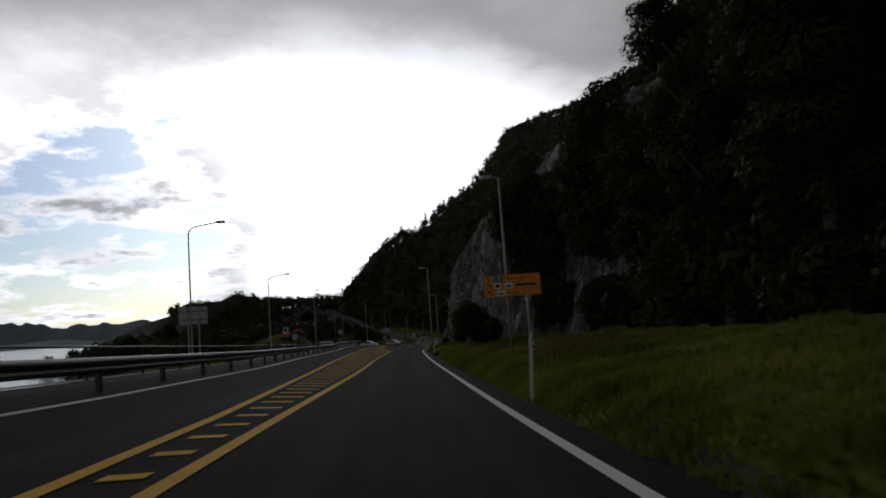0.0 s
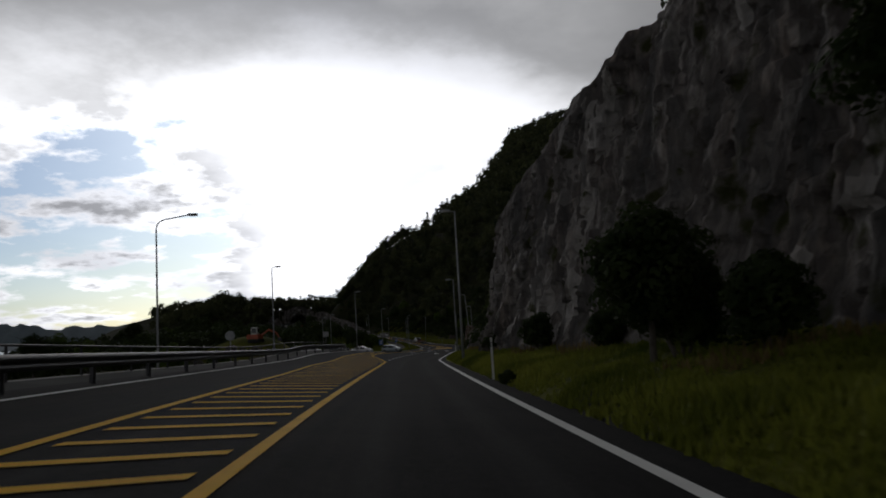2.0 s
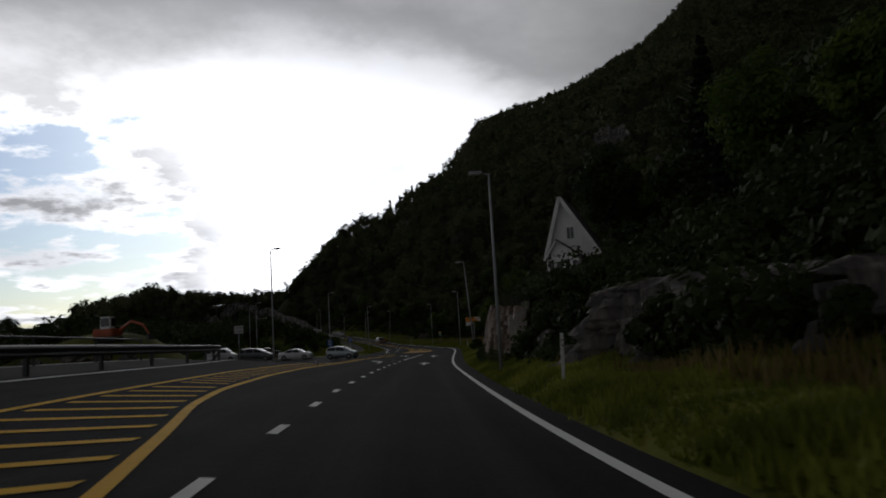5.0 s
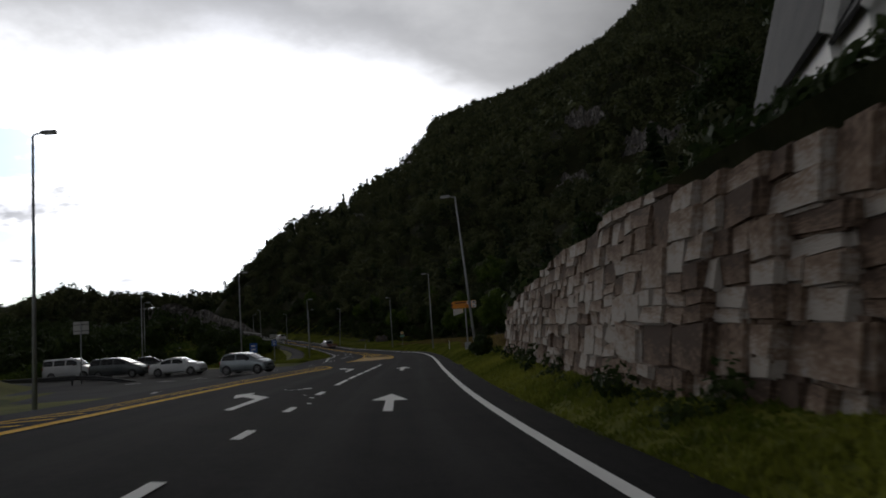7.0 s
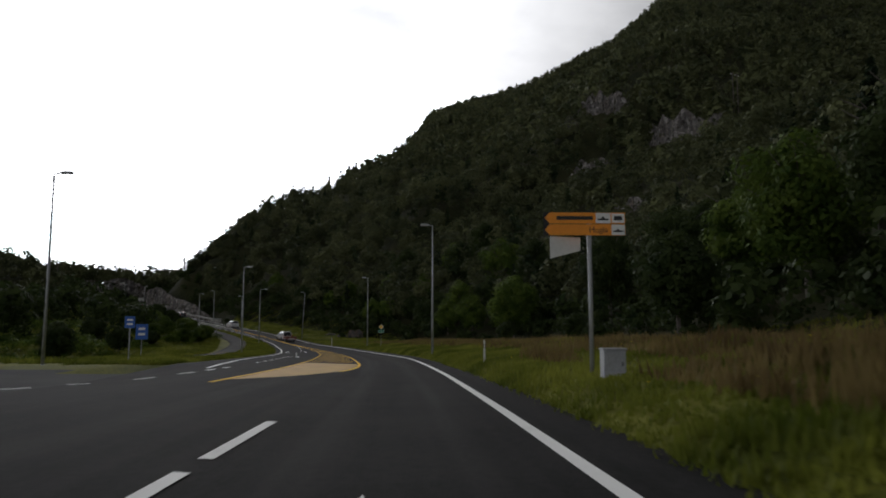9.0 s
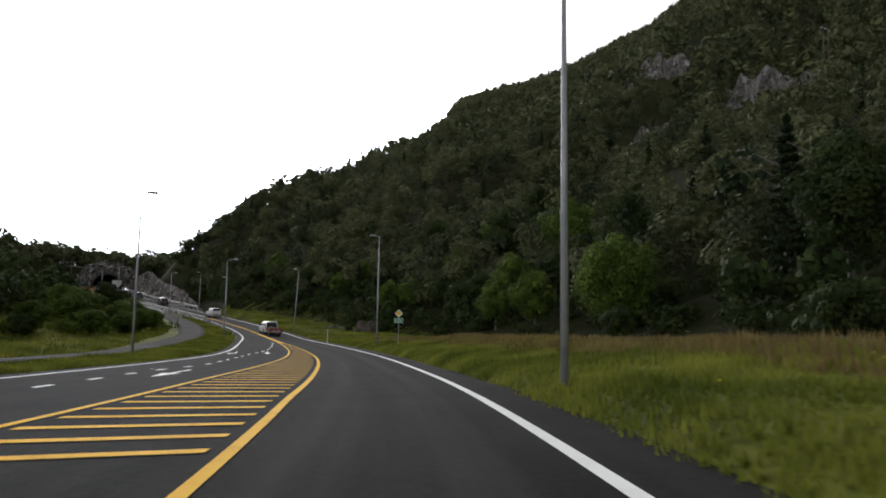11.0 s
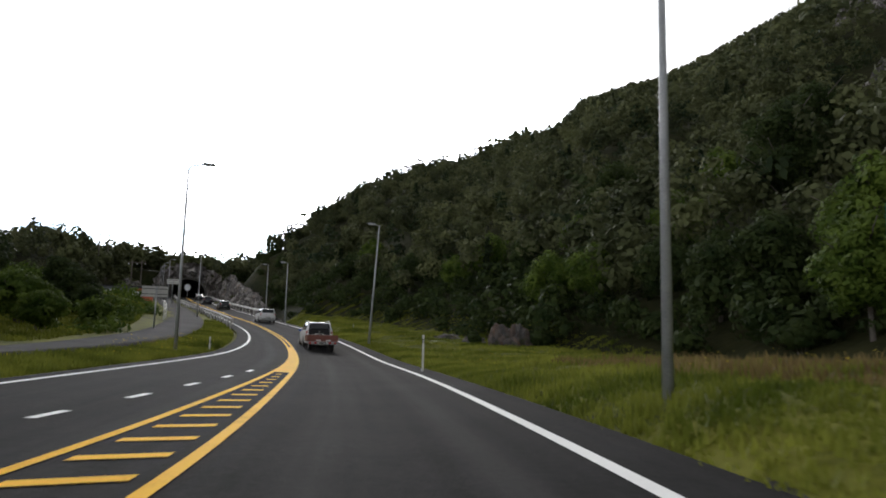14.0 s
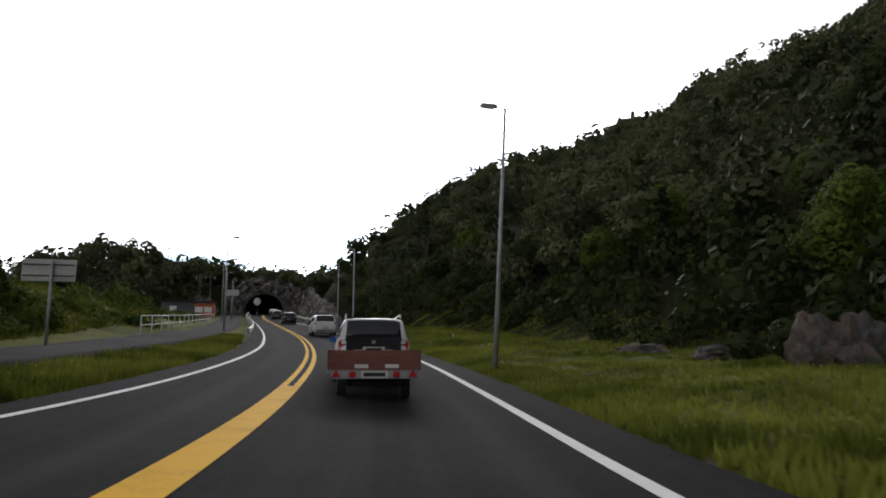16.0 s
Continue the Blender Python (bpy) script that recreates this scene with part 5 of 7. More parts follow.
def flowers(seed, n, y0, y1, r0, r1, left, label):
    g = np.random.default_rng(seed)
    y, r = g.uniform(y0, y1, n), g.uniform(r0, r1, n)
    p = at(np.interp(y, LINE[:, 1], LS), (np.array([LEFT_EDGE(v) for v in y]) + r) if left else -r)
    k = wave(p[:, 0], p[:, 1], 4.0, seed) > 0.1
    p = p[k]
    p[:, 2] = ground_z(p[:, 0], p[:, 1]) + g.uniform(0.2, 0.42, len(p))
    v = cards(g, p, 0.028, 0.4)
    tagged(raw("flowers", v, quads(len(v) // 4), M["flower"]), label, "flowers", kind="stuff")


flowers(41, 900, 155, 290, 1.5, 9, False, "small yellow flowers scattered through the meadow")
flowers(42, 1800, 185, 275, 0.3, 4.0, True, "yellow flowers in the strip beside the footpath")
# ---- lamps ----
def lamp_right(x, y, top, lean=0.0):
    """Straight steel pole with one flat lantern reaching over the road."""
    z = float(ground_z(x, y)) - 0.1
    s = S(y)
    lamp = empty("street_lamp", x, y, z, heading(s), "galvanised steel street lamp with one flat lantern on the verge", "street lamp", "street lamps on the right verge")
    lamp.matrix_world = lamp.matrix_world @ pose(0, 0, 0, 0, lean, 0)
    h = top - z
    bm = bmesh.new(); tube(bm, (0, 0, 0), (0, 0, h), 0.085, 0.042, 14)
    part("pole", bm, M["galv"], lamp, smooth=True)
    bm = bmesh.new(); tube(bm, (0.02, 0, h - 0.06), (-0.30, 0, h + 0.02), 0.03, 0.03, 8)
    part("arm", bm, M["galv"], lamp)
    bm = bmesh.new(); box(bm, (0.62, 0.26, 0.13), (-0.55, 0, h + 0.05), 0.04, taper=(0.85, 0.7))
    head = part("lantern", bm, M["galv"], lamp)
    bm = bmesh.new(); box(bm, (0.42, 0.20, 0.03), (-0.58, 0, h - 0.022), 0.008)
    part("diffuser", bm, M["clear_lens"], head)
    bm = bmesh.new(); tube(bm, (0, 0, -0.05), (0, 0, 0.12), 0.13, 0.12, 12)
    part("base_collar", bm, M["dark_steel"], lamp)
    return lamp


def lamp_left(x, y, top, reach, group="street lamps on the seaward side"):
    """Pole whose top bends into an arm over the road."""
    z = float(ground_z(x, y)) - 0.1
    lamp = empty("street_lamp", x, y, z, heading(S(y)), "tall slim street lamp with curved arm beside the railing" if reach > 1 else "tall slim street lamp with short arm", "street lamp", group)
    h = top - z
    bm = bmesh.new(); tube(bm, (0, 0, 0), (0, 0, h - 0.5 * min(1, reach)), 0.08, 0.04, 12)
    part("pole", bm, M["galv"], lamp, smooth=True)
    bm = bmesh.new()
    k = min(1, reach) * 0.5
    pts = [(0, 0, h - k), (0.08 * k, 0, h - 0.6 * k), (0.4 * k, 0, h - 0.2 * k), (k, 0, h), (max(reach, k + 0.2), 0, h + 0.10 * reach)]
    for a, b in zip(pts, pts[1:]):
        tube(bm, a, b, 0.036, 0.034, 8)
    part("arm", bm, M["galv"], lamp, smooth=True)
    bm = bmesh.new(); box(bm, (0.62, 0.26, 0.12), (max(reach, k + 0.2) + 0.25, 0, h + 0.10 * reach + 0.03), 0.04, taper=(0.85, 0.7))
    head = part("lantern", bm, M["galv"], lamp)
    bm = bmesh.new(); box(bm, (0.42, 0.2, 0.03), (max(reach, k + 0.2) + 0.28, 0, h + 0.10 * reach - 0.04), 0.008)
    part("diffuser", bm, M["clear_lens"], head)
    return lamp


for row in ((2.75, 30.3, 7.15), (-1.62, 73.5, 6.45), (-1.37, 109.9, 4.75), (1.66, 151.6, 4.72, -3.6), (3.65, 194.7, 3.6), (0.91, 239, 2.97), (-9.52, 277, 2.78, 3.0), (-24.6, 308.8, 3.35), (-35.2, 335, 5.8)):
    lamp_right(*row)
for x, y, top, reach in ((-15.3, 42.0, 7.75, 1.7), (-17.86, 70.9, 6.5, 1.7), (-18.5, 98.8, 6.2, 0.25), (-16, 140, 5.6, 0.25), (-15.84, 182, 3.85, 0.25), (-12.4, 221.0, 2.75, 0.25), (-14.98, 258.7, 2.36, 0.62),
                         (-32.6, 303, 3.6, 0.25), (-54.6, 343, 7.2, 0.25), (-66.4, 366, 9, 0.25), (-79.1, 392, 11, 0.25), (-85.2, 404, 12, 0.25), (-29, 196, 3.6, 0.25), (-34, 214, 3.4, 0.25)):
    lamp_left(x, y, top, reach)


# ---- rails ----
def w_beam(name, f, y0, y1, label, side=1, spacing=4.0, top=0.72, material="dark_steel"):
    """A crash barrier: corrugated beam on separate posts. f gives its offset at y; side=1 faces right."""
    rail = tagged(new(name), label, "guard rail")
    ss = np.arange(S(y0), S(y1), 1.0)
    yy = np.interp(ss, LS, LINE[:, 1])
    dd = np.array([f(v) for v in yy])
    prof = [(0.0, top - 0.31), (0.05, top - 0.30), (0.085, top - 0.24), (0.085, top - 0.21), (0.02, top - 0.175), (0.02, top - 0.135), (0.085, top - 0.10), (0.085, top - 0.07), (0.05, top - 0.01), (0.0, top), (-0.012, top), (-0.012, top - 0.31)]
    rows = [at(ss, dd - side * px, pz) for px, pz in prof]
    n = len(ss)
    m = len(prof)
    v = np.concatenate(rows)
    fs = np.array([(((j + 1) % m) * n + i, ((j + 1) % m) * n + i + 1, j * n + i + 1, j * n + i) for j in range(m) for i in range(n - 1)])
    raw("beam", v, fs, M[material], rail, smooth=False)
    bm = bmesh.new(); box(bm, (0.10, 0.12, top + 0.25), (0, 0, (top - 0.25) / 2 - 0.02), 0.008)
    me = bpy.data.meshes.new("post"); bm.to_mesh(me); bm.free(); me.materials.append(M[material])
    s = S(y0) + 0.5
    while s < S(y1):
        p = at(s, f(float(np.interp(s, LS, LINE[:, 1]))) + side * 0.08)
        post = new("post", me); post.parent = rail; post.matrix_world = pose(p[0], p[1], p[2], 0, 0, heading(s))
        s += spacing
    return rail


RAIL = by_y((-60, 7.1), (13, 7.68), (30, 8.25), (47, 9.05), (60, 9.65), (75, 10.2), (110, 11.15), (118, 12.2), (124, 14.5), (128, 17.5))
w_beam("guard_rail", RAIL, -58, 127, "dark weathered steel crash barrier along the seaward edge", top=0.69)
# both approach rails are coloured pale to imitate the sky they reflect
w_beam("guard_rail", lambda y: 6.9, 291, 410, "galvanised crash barrier on the tunnel approach, sky reflection painted as pale colour", material="pale_back")
w_beam("guard_rail", lambda y: -1.9, 330, 411, "galvanised crash barrier below the rock cutting, sky reflection painted as pale colour", side=-1, material="pale_back")


def rail_end(pts):
    """A short barrier along the side road whose last metres dip into the ground."""
    rail = tagged(new("guard_rail"), "dark steel crash barrier with its end sunk beside the road", "guard rail")
    p = catmull(pts, 8)
    g = np.gradient(p, axis=0); g /= np.hypot(g[:, 0], g[:, 1])[:, None]
    prof = [(0.0, -0.31), (0.05, -0.30), (0.085, -0.24), (0.085, -0.21), (0.02, -0.175), (0.02, -0.135), (0.085, -0.10), (0.085, -0.07), (0.05, -0.01), (0.0, 0.0), (-0.012, 0.0), (-0.012, -0.31)]
    n, m = len(p), len(prof)
    v = np.concatenate([np.stack([p[:, 0] + g[:, 1] * a, p[:, 1] - g[:, 0] * a, p[:, 2] + b], -1) for a, b in prof])
    fs = np.array([(((j + 1) % m) * n + i, ((j + 1) % m) * n + i + 1, j * n + i + 1, j * n + i) for j in range(m) for i in range(n - 1)])
    raw("beam", v, fs, M["dark_steel"], rail)
    bm = bmesh.new(); box(bm, (0.10, 0.12, 0.9), (0, 0, -0.48), 0.008)
    me = bpy.data.meshes.new("post"); bm.to_mesh(me); bm.free(); me.materials.append(M["dark_steel"])
    for q in p[4:-6:8]:
        o = new("post", me); o.parent = rail; o.location = (q[0], q[1] + 0.1, q[2])


rail_end([(-52, 173.5, -4.2), (-46, 172.6, -4.2), (-40, 171.6, -4.2), (-34, 170.4, -4.2), (-28, 169.0, -4.2), (-24, 167.9, -4.3), (-20.8, 166.9, -4.85)])


def outer_rail(y0, y1, f, label, h=1.05, gap=4.0, low=True, material="dark_steel"):
    """A tube railing on posts, behind the barrier."""
    rail = tagged(new("railing"), label, "railing")
    s, pts = S(y0), []
    while s < S(y1):
        pts.append((s, at(s, f(float(np.interp(s, LS, LINE[:, 1]))))))
        s += gap
    for (sa, a), (sb, b) in zip(pts, pts[1:]):
        for z in ((h, h * 0.5) if low else (h,)):
            bm = bmesh.new(); tube(bm, a + np.array([0, 0, z]), b + np.array([0, 0, z]), 0.03, None, 7)
            part("rail", bm, M[material], rail)
    bm = bmesh.new(); tube(bm, (0, 0, -0.5), (0, 0, h), 0.035, None, 8)
    me = bpy.data.meshes.new("post"); bm.to_mesh(me); bm.free(); me.materials.append(M[material])
    for s, p in pts:
        o = new("post", me); o.parent = rail; o.location = p
    return rail


outer_rail(-50, 112, lambda y: RAIL(y) + 1.75, "slim steel railing along the outer edge of the walkway", h=0.78, low=False)
outer_rail(294, 340, lambda y: PATH_R(y) + PATH_W(y) + 0.15, "white-painted tube railing beside the footpath", h=1.0, gap=3.0, material="white_sign")
walkway = ribbon("walkway", S(-60), S(114), lambda y: RAIL(y) + 1.7, lambda y: RAIL(y) - 0.12, -0.03, M["asphalt_old"], 2.0)
tagged(walkway, "grey worn asphalt walkway behind the crash barrier", "walkway", kind="structure")
kerb = ribbon("sea_wall", S(-60), S(114), lambda y: RAIL(y) + 1.95, lambda y: RAIL(y) + 1.7, -0.02, M["concrete"], 2.0)
tagged(kerb, "rough concrete edge above the water", "wall", kind="structure")


def footpath():
    ss = np.arange(S(196), S(420), 1.5)
    yy = np.interp(ss, LS, LINE[:, 1])
    rows = []
    for k in (-0.04, 0.0, 0.25, 0.5, 0.75, 1.0, 1.04):
        d = np.array([PATH_R(v) + k * PATH_W(v) for v in yy])
        p = at(ss, d)
        p[:, 2] = ground_z(p[:, 0], p[:, 1])
        rows.append(p)
    z = np.mean([r[:, 2] for r in rows], 0)
    z = np.convolve(np.pad(z, 8, mode="edge"), np.ones(17) / 17, "valid")
    for k, r in enumerate(rows):
        r[:, 2] = 0.5 * (r[:, 2] + z) + (0.10 if 0 < k < 6 else -0.3)
    n = len(ss)
    fs = np.array([(j * n + i, j * n + i + 1, (j + 1) * n + i + 1, (j + 1) * n + i) for j in range(6) for i in range(n - 1)])
    tagged(raw("footpath", np.concatenate(rows), fs, M["asphalt_old"]), "grey asphalt footpath curving towards the tunnel", "footpath", kind="structure")


footpath()


# ---- writing ----
def text_part(words, size, m, material, parent, name="lettering"):
    """Raised lettering as a mesh, standing upright in the sign's own plane (x right, z up)."""
    cu = bpy.data.curves.new("lettering", "FONT")
    cu.body, cu.size, cu.extrude = words, size, 0.002
    tmp = bpy.data.objects.new("tmp", cu)
    scene.collection.objects.link(tmp)
    bpy.context.view_layer.update()
    me = bpy.data.meshes.new_from_object(tmp.evaluated_get(bpy.context.evaluated_depsgraph_get()))
    bpy.data.objects.remove(tmp)
    me.materials.clear(); me.materials.append(material)
    ob = new(name, me)
    ob.parent = parent
    ob.matrix_basis = m @ pose(0, 0, 0, 90, 0, 0)
    return ob


def plate(name, w, h, x, y, z, material, parent, bevel=0.02, depth=0.02):
    bm = bmesh.new(); box(bm, (w, depth, h), (0, 0, 0), min(bevel, depth * 0.45))
    ob = part(name, bm, material, parent)
    ob.location = (x, y, z)
    return ob


def arrow_shape(parent, x, y, z, kind, material):
    """A small direction arrow on a sign panel."""
    if kind == "up":
        v = [(-0.02, 0, -0.09), (0.02, 0, -0.09), (0.02, 0, 0.03), (0.055, 0, 0.03), (0, 0, 0.10), (-0.055, 0, 0.03), (-0.02, 0, 0.03)]
    else:
        v = [(0.055, 0, -0.09), (0.095, 0, -0.09), (0.095, 0, 0.05), (0.06, 0, 0.085), (-0.01, 0, 0.085), (-0.01, 0, 0.115), (-0.085, 0, 0.06), (-0.01, 0, 0.01), (-0.01, 0, 0.04), (0.055, 0, 0.04)]
    ob = raw("arrow", v, [tuple(range(len(v)))], material, parent)
    ob.location = (x, y, z)


def ferry_shape(parent, x, y, z, w):
    v = [(-0.45 * w, 0, 0), (0.38 * w, 0, 0), (0.45 * w, 0, 0.14 * w), (0.1 * w, 0, 0.14 * w), (0.05 * w, 0, 0.3 * w), (-0.1 * w, 0, 0.3 * w), (-0.14 * w, 0, 0.14 * w), (-0.45 * w, 0, 0.14 * w)]
    ob = raw("ferry_symbol", v, [tuple(range(len(v)))], M["black_sign"], parent)
    ob.location = (x, y, z)


def diversion_board():
    """Three orange direction panels on one post, by the start of the cliff."""
    x, y, zt = 2.75, 27.7, 2.68
    zg = float(ground_z(3.4, y))
    top = empty("direction_sign", x, y, zg, 3, "orange temporary direction board with three panels on a steel post", "road sign")
    bm = bmesh.new(); tube(bm, (0.55, 0.08, -0.3), (0.55, 0.08, zt - zg), 0.055, None, 14)
    part("post", bm, M["galv"], top, smooth=True)
    rows = (("up", "E 39", "Stavanger"), ("left", None, None), ("left", None, None))
    for i, (arrow, box_text, words) in enumerate(rows):
        zc = zt - zg - 0.14 - i * 0.288
        p = plate("panel", 2.22, 0.278, 0, 0, zc, M["orange_sign"], top)
        arrow_shape(p, -0.97, -0.0135, 0, arrow, M["black_sign"])
        if i == 0:
            g = plate("route_box", 0.46, 0.24, -0.58, -0.010, 0, M["green_sign"], p, depth=0.012)
            text_part("E 39", 0.19, pose(-0.2, -0.009, -0.065), M["white_sign"], g)
            text_part("Stavanger", 0.2, pose(-0.24, -0.014, -0.065), M["black_sign"], p)
        else:
            if i == 1:
                w = plate("route_box", 0.28, 0.23, -0.62, -0.010, 0, M["white_sign"], p, depth=0.012)
                plate("bar", 0.17, 0.12, 0, -0.008, 0, M["black_sign"], w, depth=0.006)
            f = plate("ferry_box", 0.34, 0.23, -0.18 if i == 1 else -0.5, -0.010, 0, M["white_sign"], p, depth=0.012)
            ferry_shape(f, 0, -0.0075, -0.06, 0.3)
            x0, wid = (0.10, 0.85) if i == 1 else (-0.22, 0.42)
            if i == 2:
                text_part("Hugla", 0.2, pose(-0.26, -0.014, -0.065), M["black_sign"], p)
            else:
                plate("bar", wid, 0.10, x0 + wid / 2, -0.0125, 0, M["black_sign"], p, depth=0.006)
    return top


diversion_board()


def finger_sign():
    """Two orange finger panels on a post, with a small pale plate below."""
    x, y, zt = 2.68, 161.9, -0.84
    zg = float(ground_z(3.0, y))
    top = empty("direction_sign", x, y, zg, -6, "two orange finger-post panels on a galvanised post in the meadow", "road sign")
    top.scale = (0.8, 0.8, 0.8)
    h = (zt - zg) / 0.8
    bm = bmesh.new(); tube(bm, (0.12, 0.07, -0.3), (0.12, 0.07, h), 0.06, None, 14)
    part("post", bm, M["galv"], top, smooth=True)
    for i in range(2):
        zc = h - 0.15 - i * 0.315
        v = [(-1.08, -0.01, 0), (-0.95, -0.01, 0.148), (1.08, -0.01, 0.148), (1.08, -0.01, -0.148), (-0.95, -0.01, -0.148)]
        v += [(a, 0.012, c) for a, b, c in v]
        fs = [(4, 3, 2, 1, 0), (5, 6, 7, 8, 9)] + [(k, (k + 1) % 5, (k + 1) % 5 + 5, k + 5) for k in range(5)]
        p = raw("panel", v, fs, M["orange_sign"], top); p.location = (0, 0, zc)
        b = plate("backing", 0.2, 0.31, -1.02, 0.02, zc, M["black_sign"], top, depth=0.01)
        if i == 0:
            plate("bar", 0.98, 0.10, -0.28, -0.0135, 0, M["black_sign"], p, depth=0.006)
            f = plate("ferry_box", 0.40, 0.28, 0.49, -0.0135, 0, M["white_sign"], p, depth=0.008); ferry_shape(f, 0, -0.006, -0.06, 0.34)
            w = plate("route_box", 0.34, 0.25, 0.89, -0.0135, 0, M["white_sign"], p, depth=0.008)
            plate("bar", 0.22, 0.12, 0, -0.006, 0, M["black_sign"], w, depth=0.006)
        else:
            text_part("Hugla", 0.22, pose(0.1, -0.0125, -0.07), M["black_sign"], p)
            f = plate("ferry_box", 0.36, 0.28, 0.89, -0.0135, 0, M["white_sign"], p, depth=0.008); ferry_shape(f, 0, -0.006, -0.06, 0.3)
    v = [(-0.95, 0.0, -0.645), (-0.08, 0.25, -0.645), (-0.08, 0.25, -1.0), (-0.95, 0.0, -1.24)]
    v = [(a, b, c + h) for a, b, c in v] + [(a, b + 0.015, c + h) for a, b, c in v]
    raw("small_panel", v, [(3, 2, 1, 0), (4, 5, 6, 7), (0, 1, 5, 4), (1, 2, 6, 5), (2, 3, 7, 6), (3, 0, 4, 7)], M["white_sign"], top, label="pale panel catching the light, seen from its edge")
    return top


finger_sign()


def priority_sign():
    x, y = 2.5, 235.7
    zg = float(ground_z(x, y))
    top = empty("road_sign", x, y, zg, 2, "yellow priority diamond above a green route plate on a thin post", "road sign")
    h = -3.08 - zg
    bm = bmesh.new(); tube(bm, (0, 0.05, -0.2), (0, 0.05, h), 0.03, None, 10)
    part("post", bm, M["galv"], top)
    for name, s, mat_, dy in (("diamond", 0.46, "white_sign", 0), ("diamond_face", 0.33, "yellow_sign", -0.012)):
        bm = bmesh.new(); box(bm, (s, 0.014, s), (0, 0, 0), 0.005, turn=Matrix.Rotation(radians(45), 3, "Y"))
        ob = part(name, bm, M[mat_], top); ob.location = (0, dy, h - 0.30)
    g = plate("route_plate", 0.74, 0.38, 0, 0, h - 0.84, M["green_sign"], top)
    plate("border", 0.70, 0.34, 0, -0.0105, 0, M["white_sign"], g, depth=0.002)
    plate("face", 0.66, 0.30, 0, -0.012, 0, M["green_sign"], g, depth=0.003)
    text_part("E 39", 0.25, pose(-0.27, -0.0145, -0.085), M["white_sign"], g)
    return top


priority_sign()


def back_board(x, y, ztop, w, h, turn, posts, label):
    """The grey back of a direction board that faces the other way."""
    zg = float(ground_z(x, y))
    top = empty("road_sign", x, y, zg, turn, label, "road sign")
    for px in posts:
        bm = bmesh.new(); tube(bm, (px, -0.08, -0.3), (px, -0.08, ztop - zg), 0.05, None, 12)
        part("post", bm, M["galv"], top, smooth=True)
    plate("panel", w, h, 0, 0, ztop - zg - h / 2, M["pale_back"], top, depth=0.03)
    for k in (0.25, 0.75):
        plate("bracket", w * 0.96, 0.05, 0, -0.035, ztop - zg - h * k, M["dark_steel"], top, depth=0.03)
    return top


back_board(-15.9, 44, 2.95, 1.75, 1.1, 8, (-0.3, 0.35), "grey back of a direction board on two posts behind the railing")
back_board(-24.3, 275.7, -1.95, 1.66, 0.74, 24, (0.1,), "large pale back of a direction board on one post")
back_board(-58, 352, 4.6, 2.0, 0.9, 25, (0.0,), "small pale sign board near the tunnel")


def round_sign(x, y, ztop, r, label, mat_="white_sign"):
    zg = float(ground_z(x, y))
    top = empty("road_sign", x, y, zg, 0, label, "road sign")
    bm = bmesh.new(); tube(bm, (0, 0.04, -0.3), (0, 0.04, ztop - zg), 0.03, None, 10)
    part("post", bm, M["galv"], top)
    bm = bmesh.new(); tube(bm, (0, -0.012, ztop - zg - r), (0, 0.012, ztop - zg - r), r, None, 28)
    part("disc", bm, M[mat_], top)
    return top


round_sign(-18.65, 86, 0.4, 0.36, "grey back of a round road sign behind the barrier", "galv")
round_sign(-66.5, 378, 5.6, 0.7, "round pale sign back beside the tunnel approach", "galv")
back_board(-25.9, 170.5, -0.2, 1.1, 0.95, 5, (0.0,), "small pale sign back on one post by the side road")


def blue_sign(x, y, ztop, w, h, turn, label):
    zg = float(ground_z(x, y))
    top = empty("road_sign", x, y, zg, turn, label, "road sign")
    bm = bmesh.new(); tube(bm, (0, 0.05, -0.3), (0, 0.05, ztop - zg), 0.035, None, 10)
    part("post", bm, M["galv"], top)
    p = plate("panel", w, h, 0, 0, ztop - zg - h / 2, M["blue_sign"], top)
    for k in range(2):
        plate("bar", w * 0.55, h * 0.16, 0, -0.013, h * (0.2 - 0.36 * k), M["white_sign"], p, depth=0.006)
    return top


blue_sign(-18.7, 208.4, -3.1, 0.95, 1.25, 4, "blue information sign with white symbols beside the footpath")
blue_sign(-13.3, 186.0, -2.75, 0.5, 0.6, 4, "small blue parking sign on a post")
blue_sign(-21.1, 240.9, -5.9, 1.5, 0.55, 10, "low blue direction sign leaning beside the footpath")


# ---- verge posts and cabinet ----
def delineator(x, y, ztop, lean=0.0):
    zg = float(ground_z(x, y))
    top = empty("delineator_post", x, y, zg, heading(S(y)), "white plastic roadside marker post with black band", "marker post", "roadside marker posts")
    h = max(ztop - zg, 0.55)
    bm = bmesh.new(); box(bm, (0.075, 0.045, h + 0.1), (0, 0, h / 2 - 0.05), 0.012, turn=Matrix.Rotation(lean, 3, "Y"))
    part("post", bm, M["white_plastic"], top)
    bm = bmesh.new(); box(bm, (0.079, 0.049, 0.16), (lean * (h - 0.22), 0, h - 0.22), 0.008)
    band = part("band", bm, M["black_plastic"], top)
    bm = bmesh.new(); box(bm, (0.05, 0.006, 0.10), (lean * (h - 0.22), -0.0265, h - 0.22), 0.002)
    part("reflector", bm, M["clear_lens"], band)


for x, y, zt, ln in ((1.58, 13.65, 0.79, 0.06), (-1.12, 56.0, -0.52, 0.0), (-1.69, 97.2, -1.68, 0.03), (3.0, 174.2, -3.8, 0.0), (-3.84, 254.4, -4.98, 0.0), (-14.5, 261.3, -5.25, 0.0), (-14.2, 296, -3.9, 0.0)):
    delineator(x, y, zt, ln)


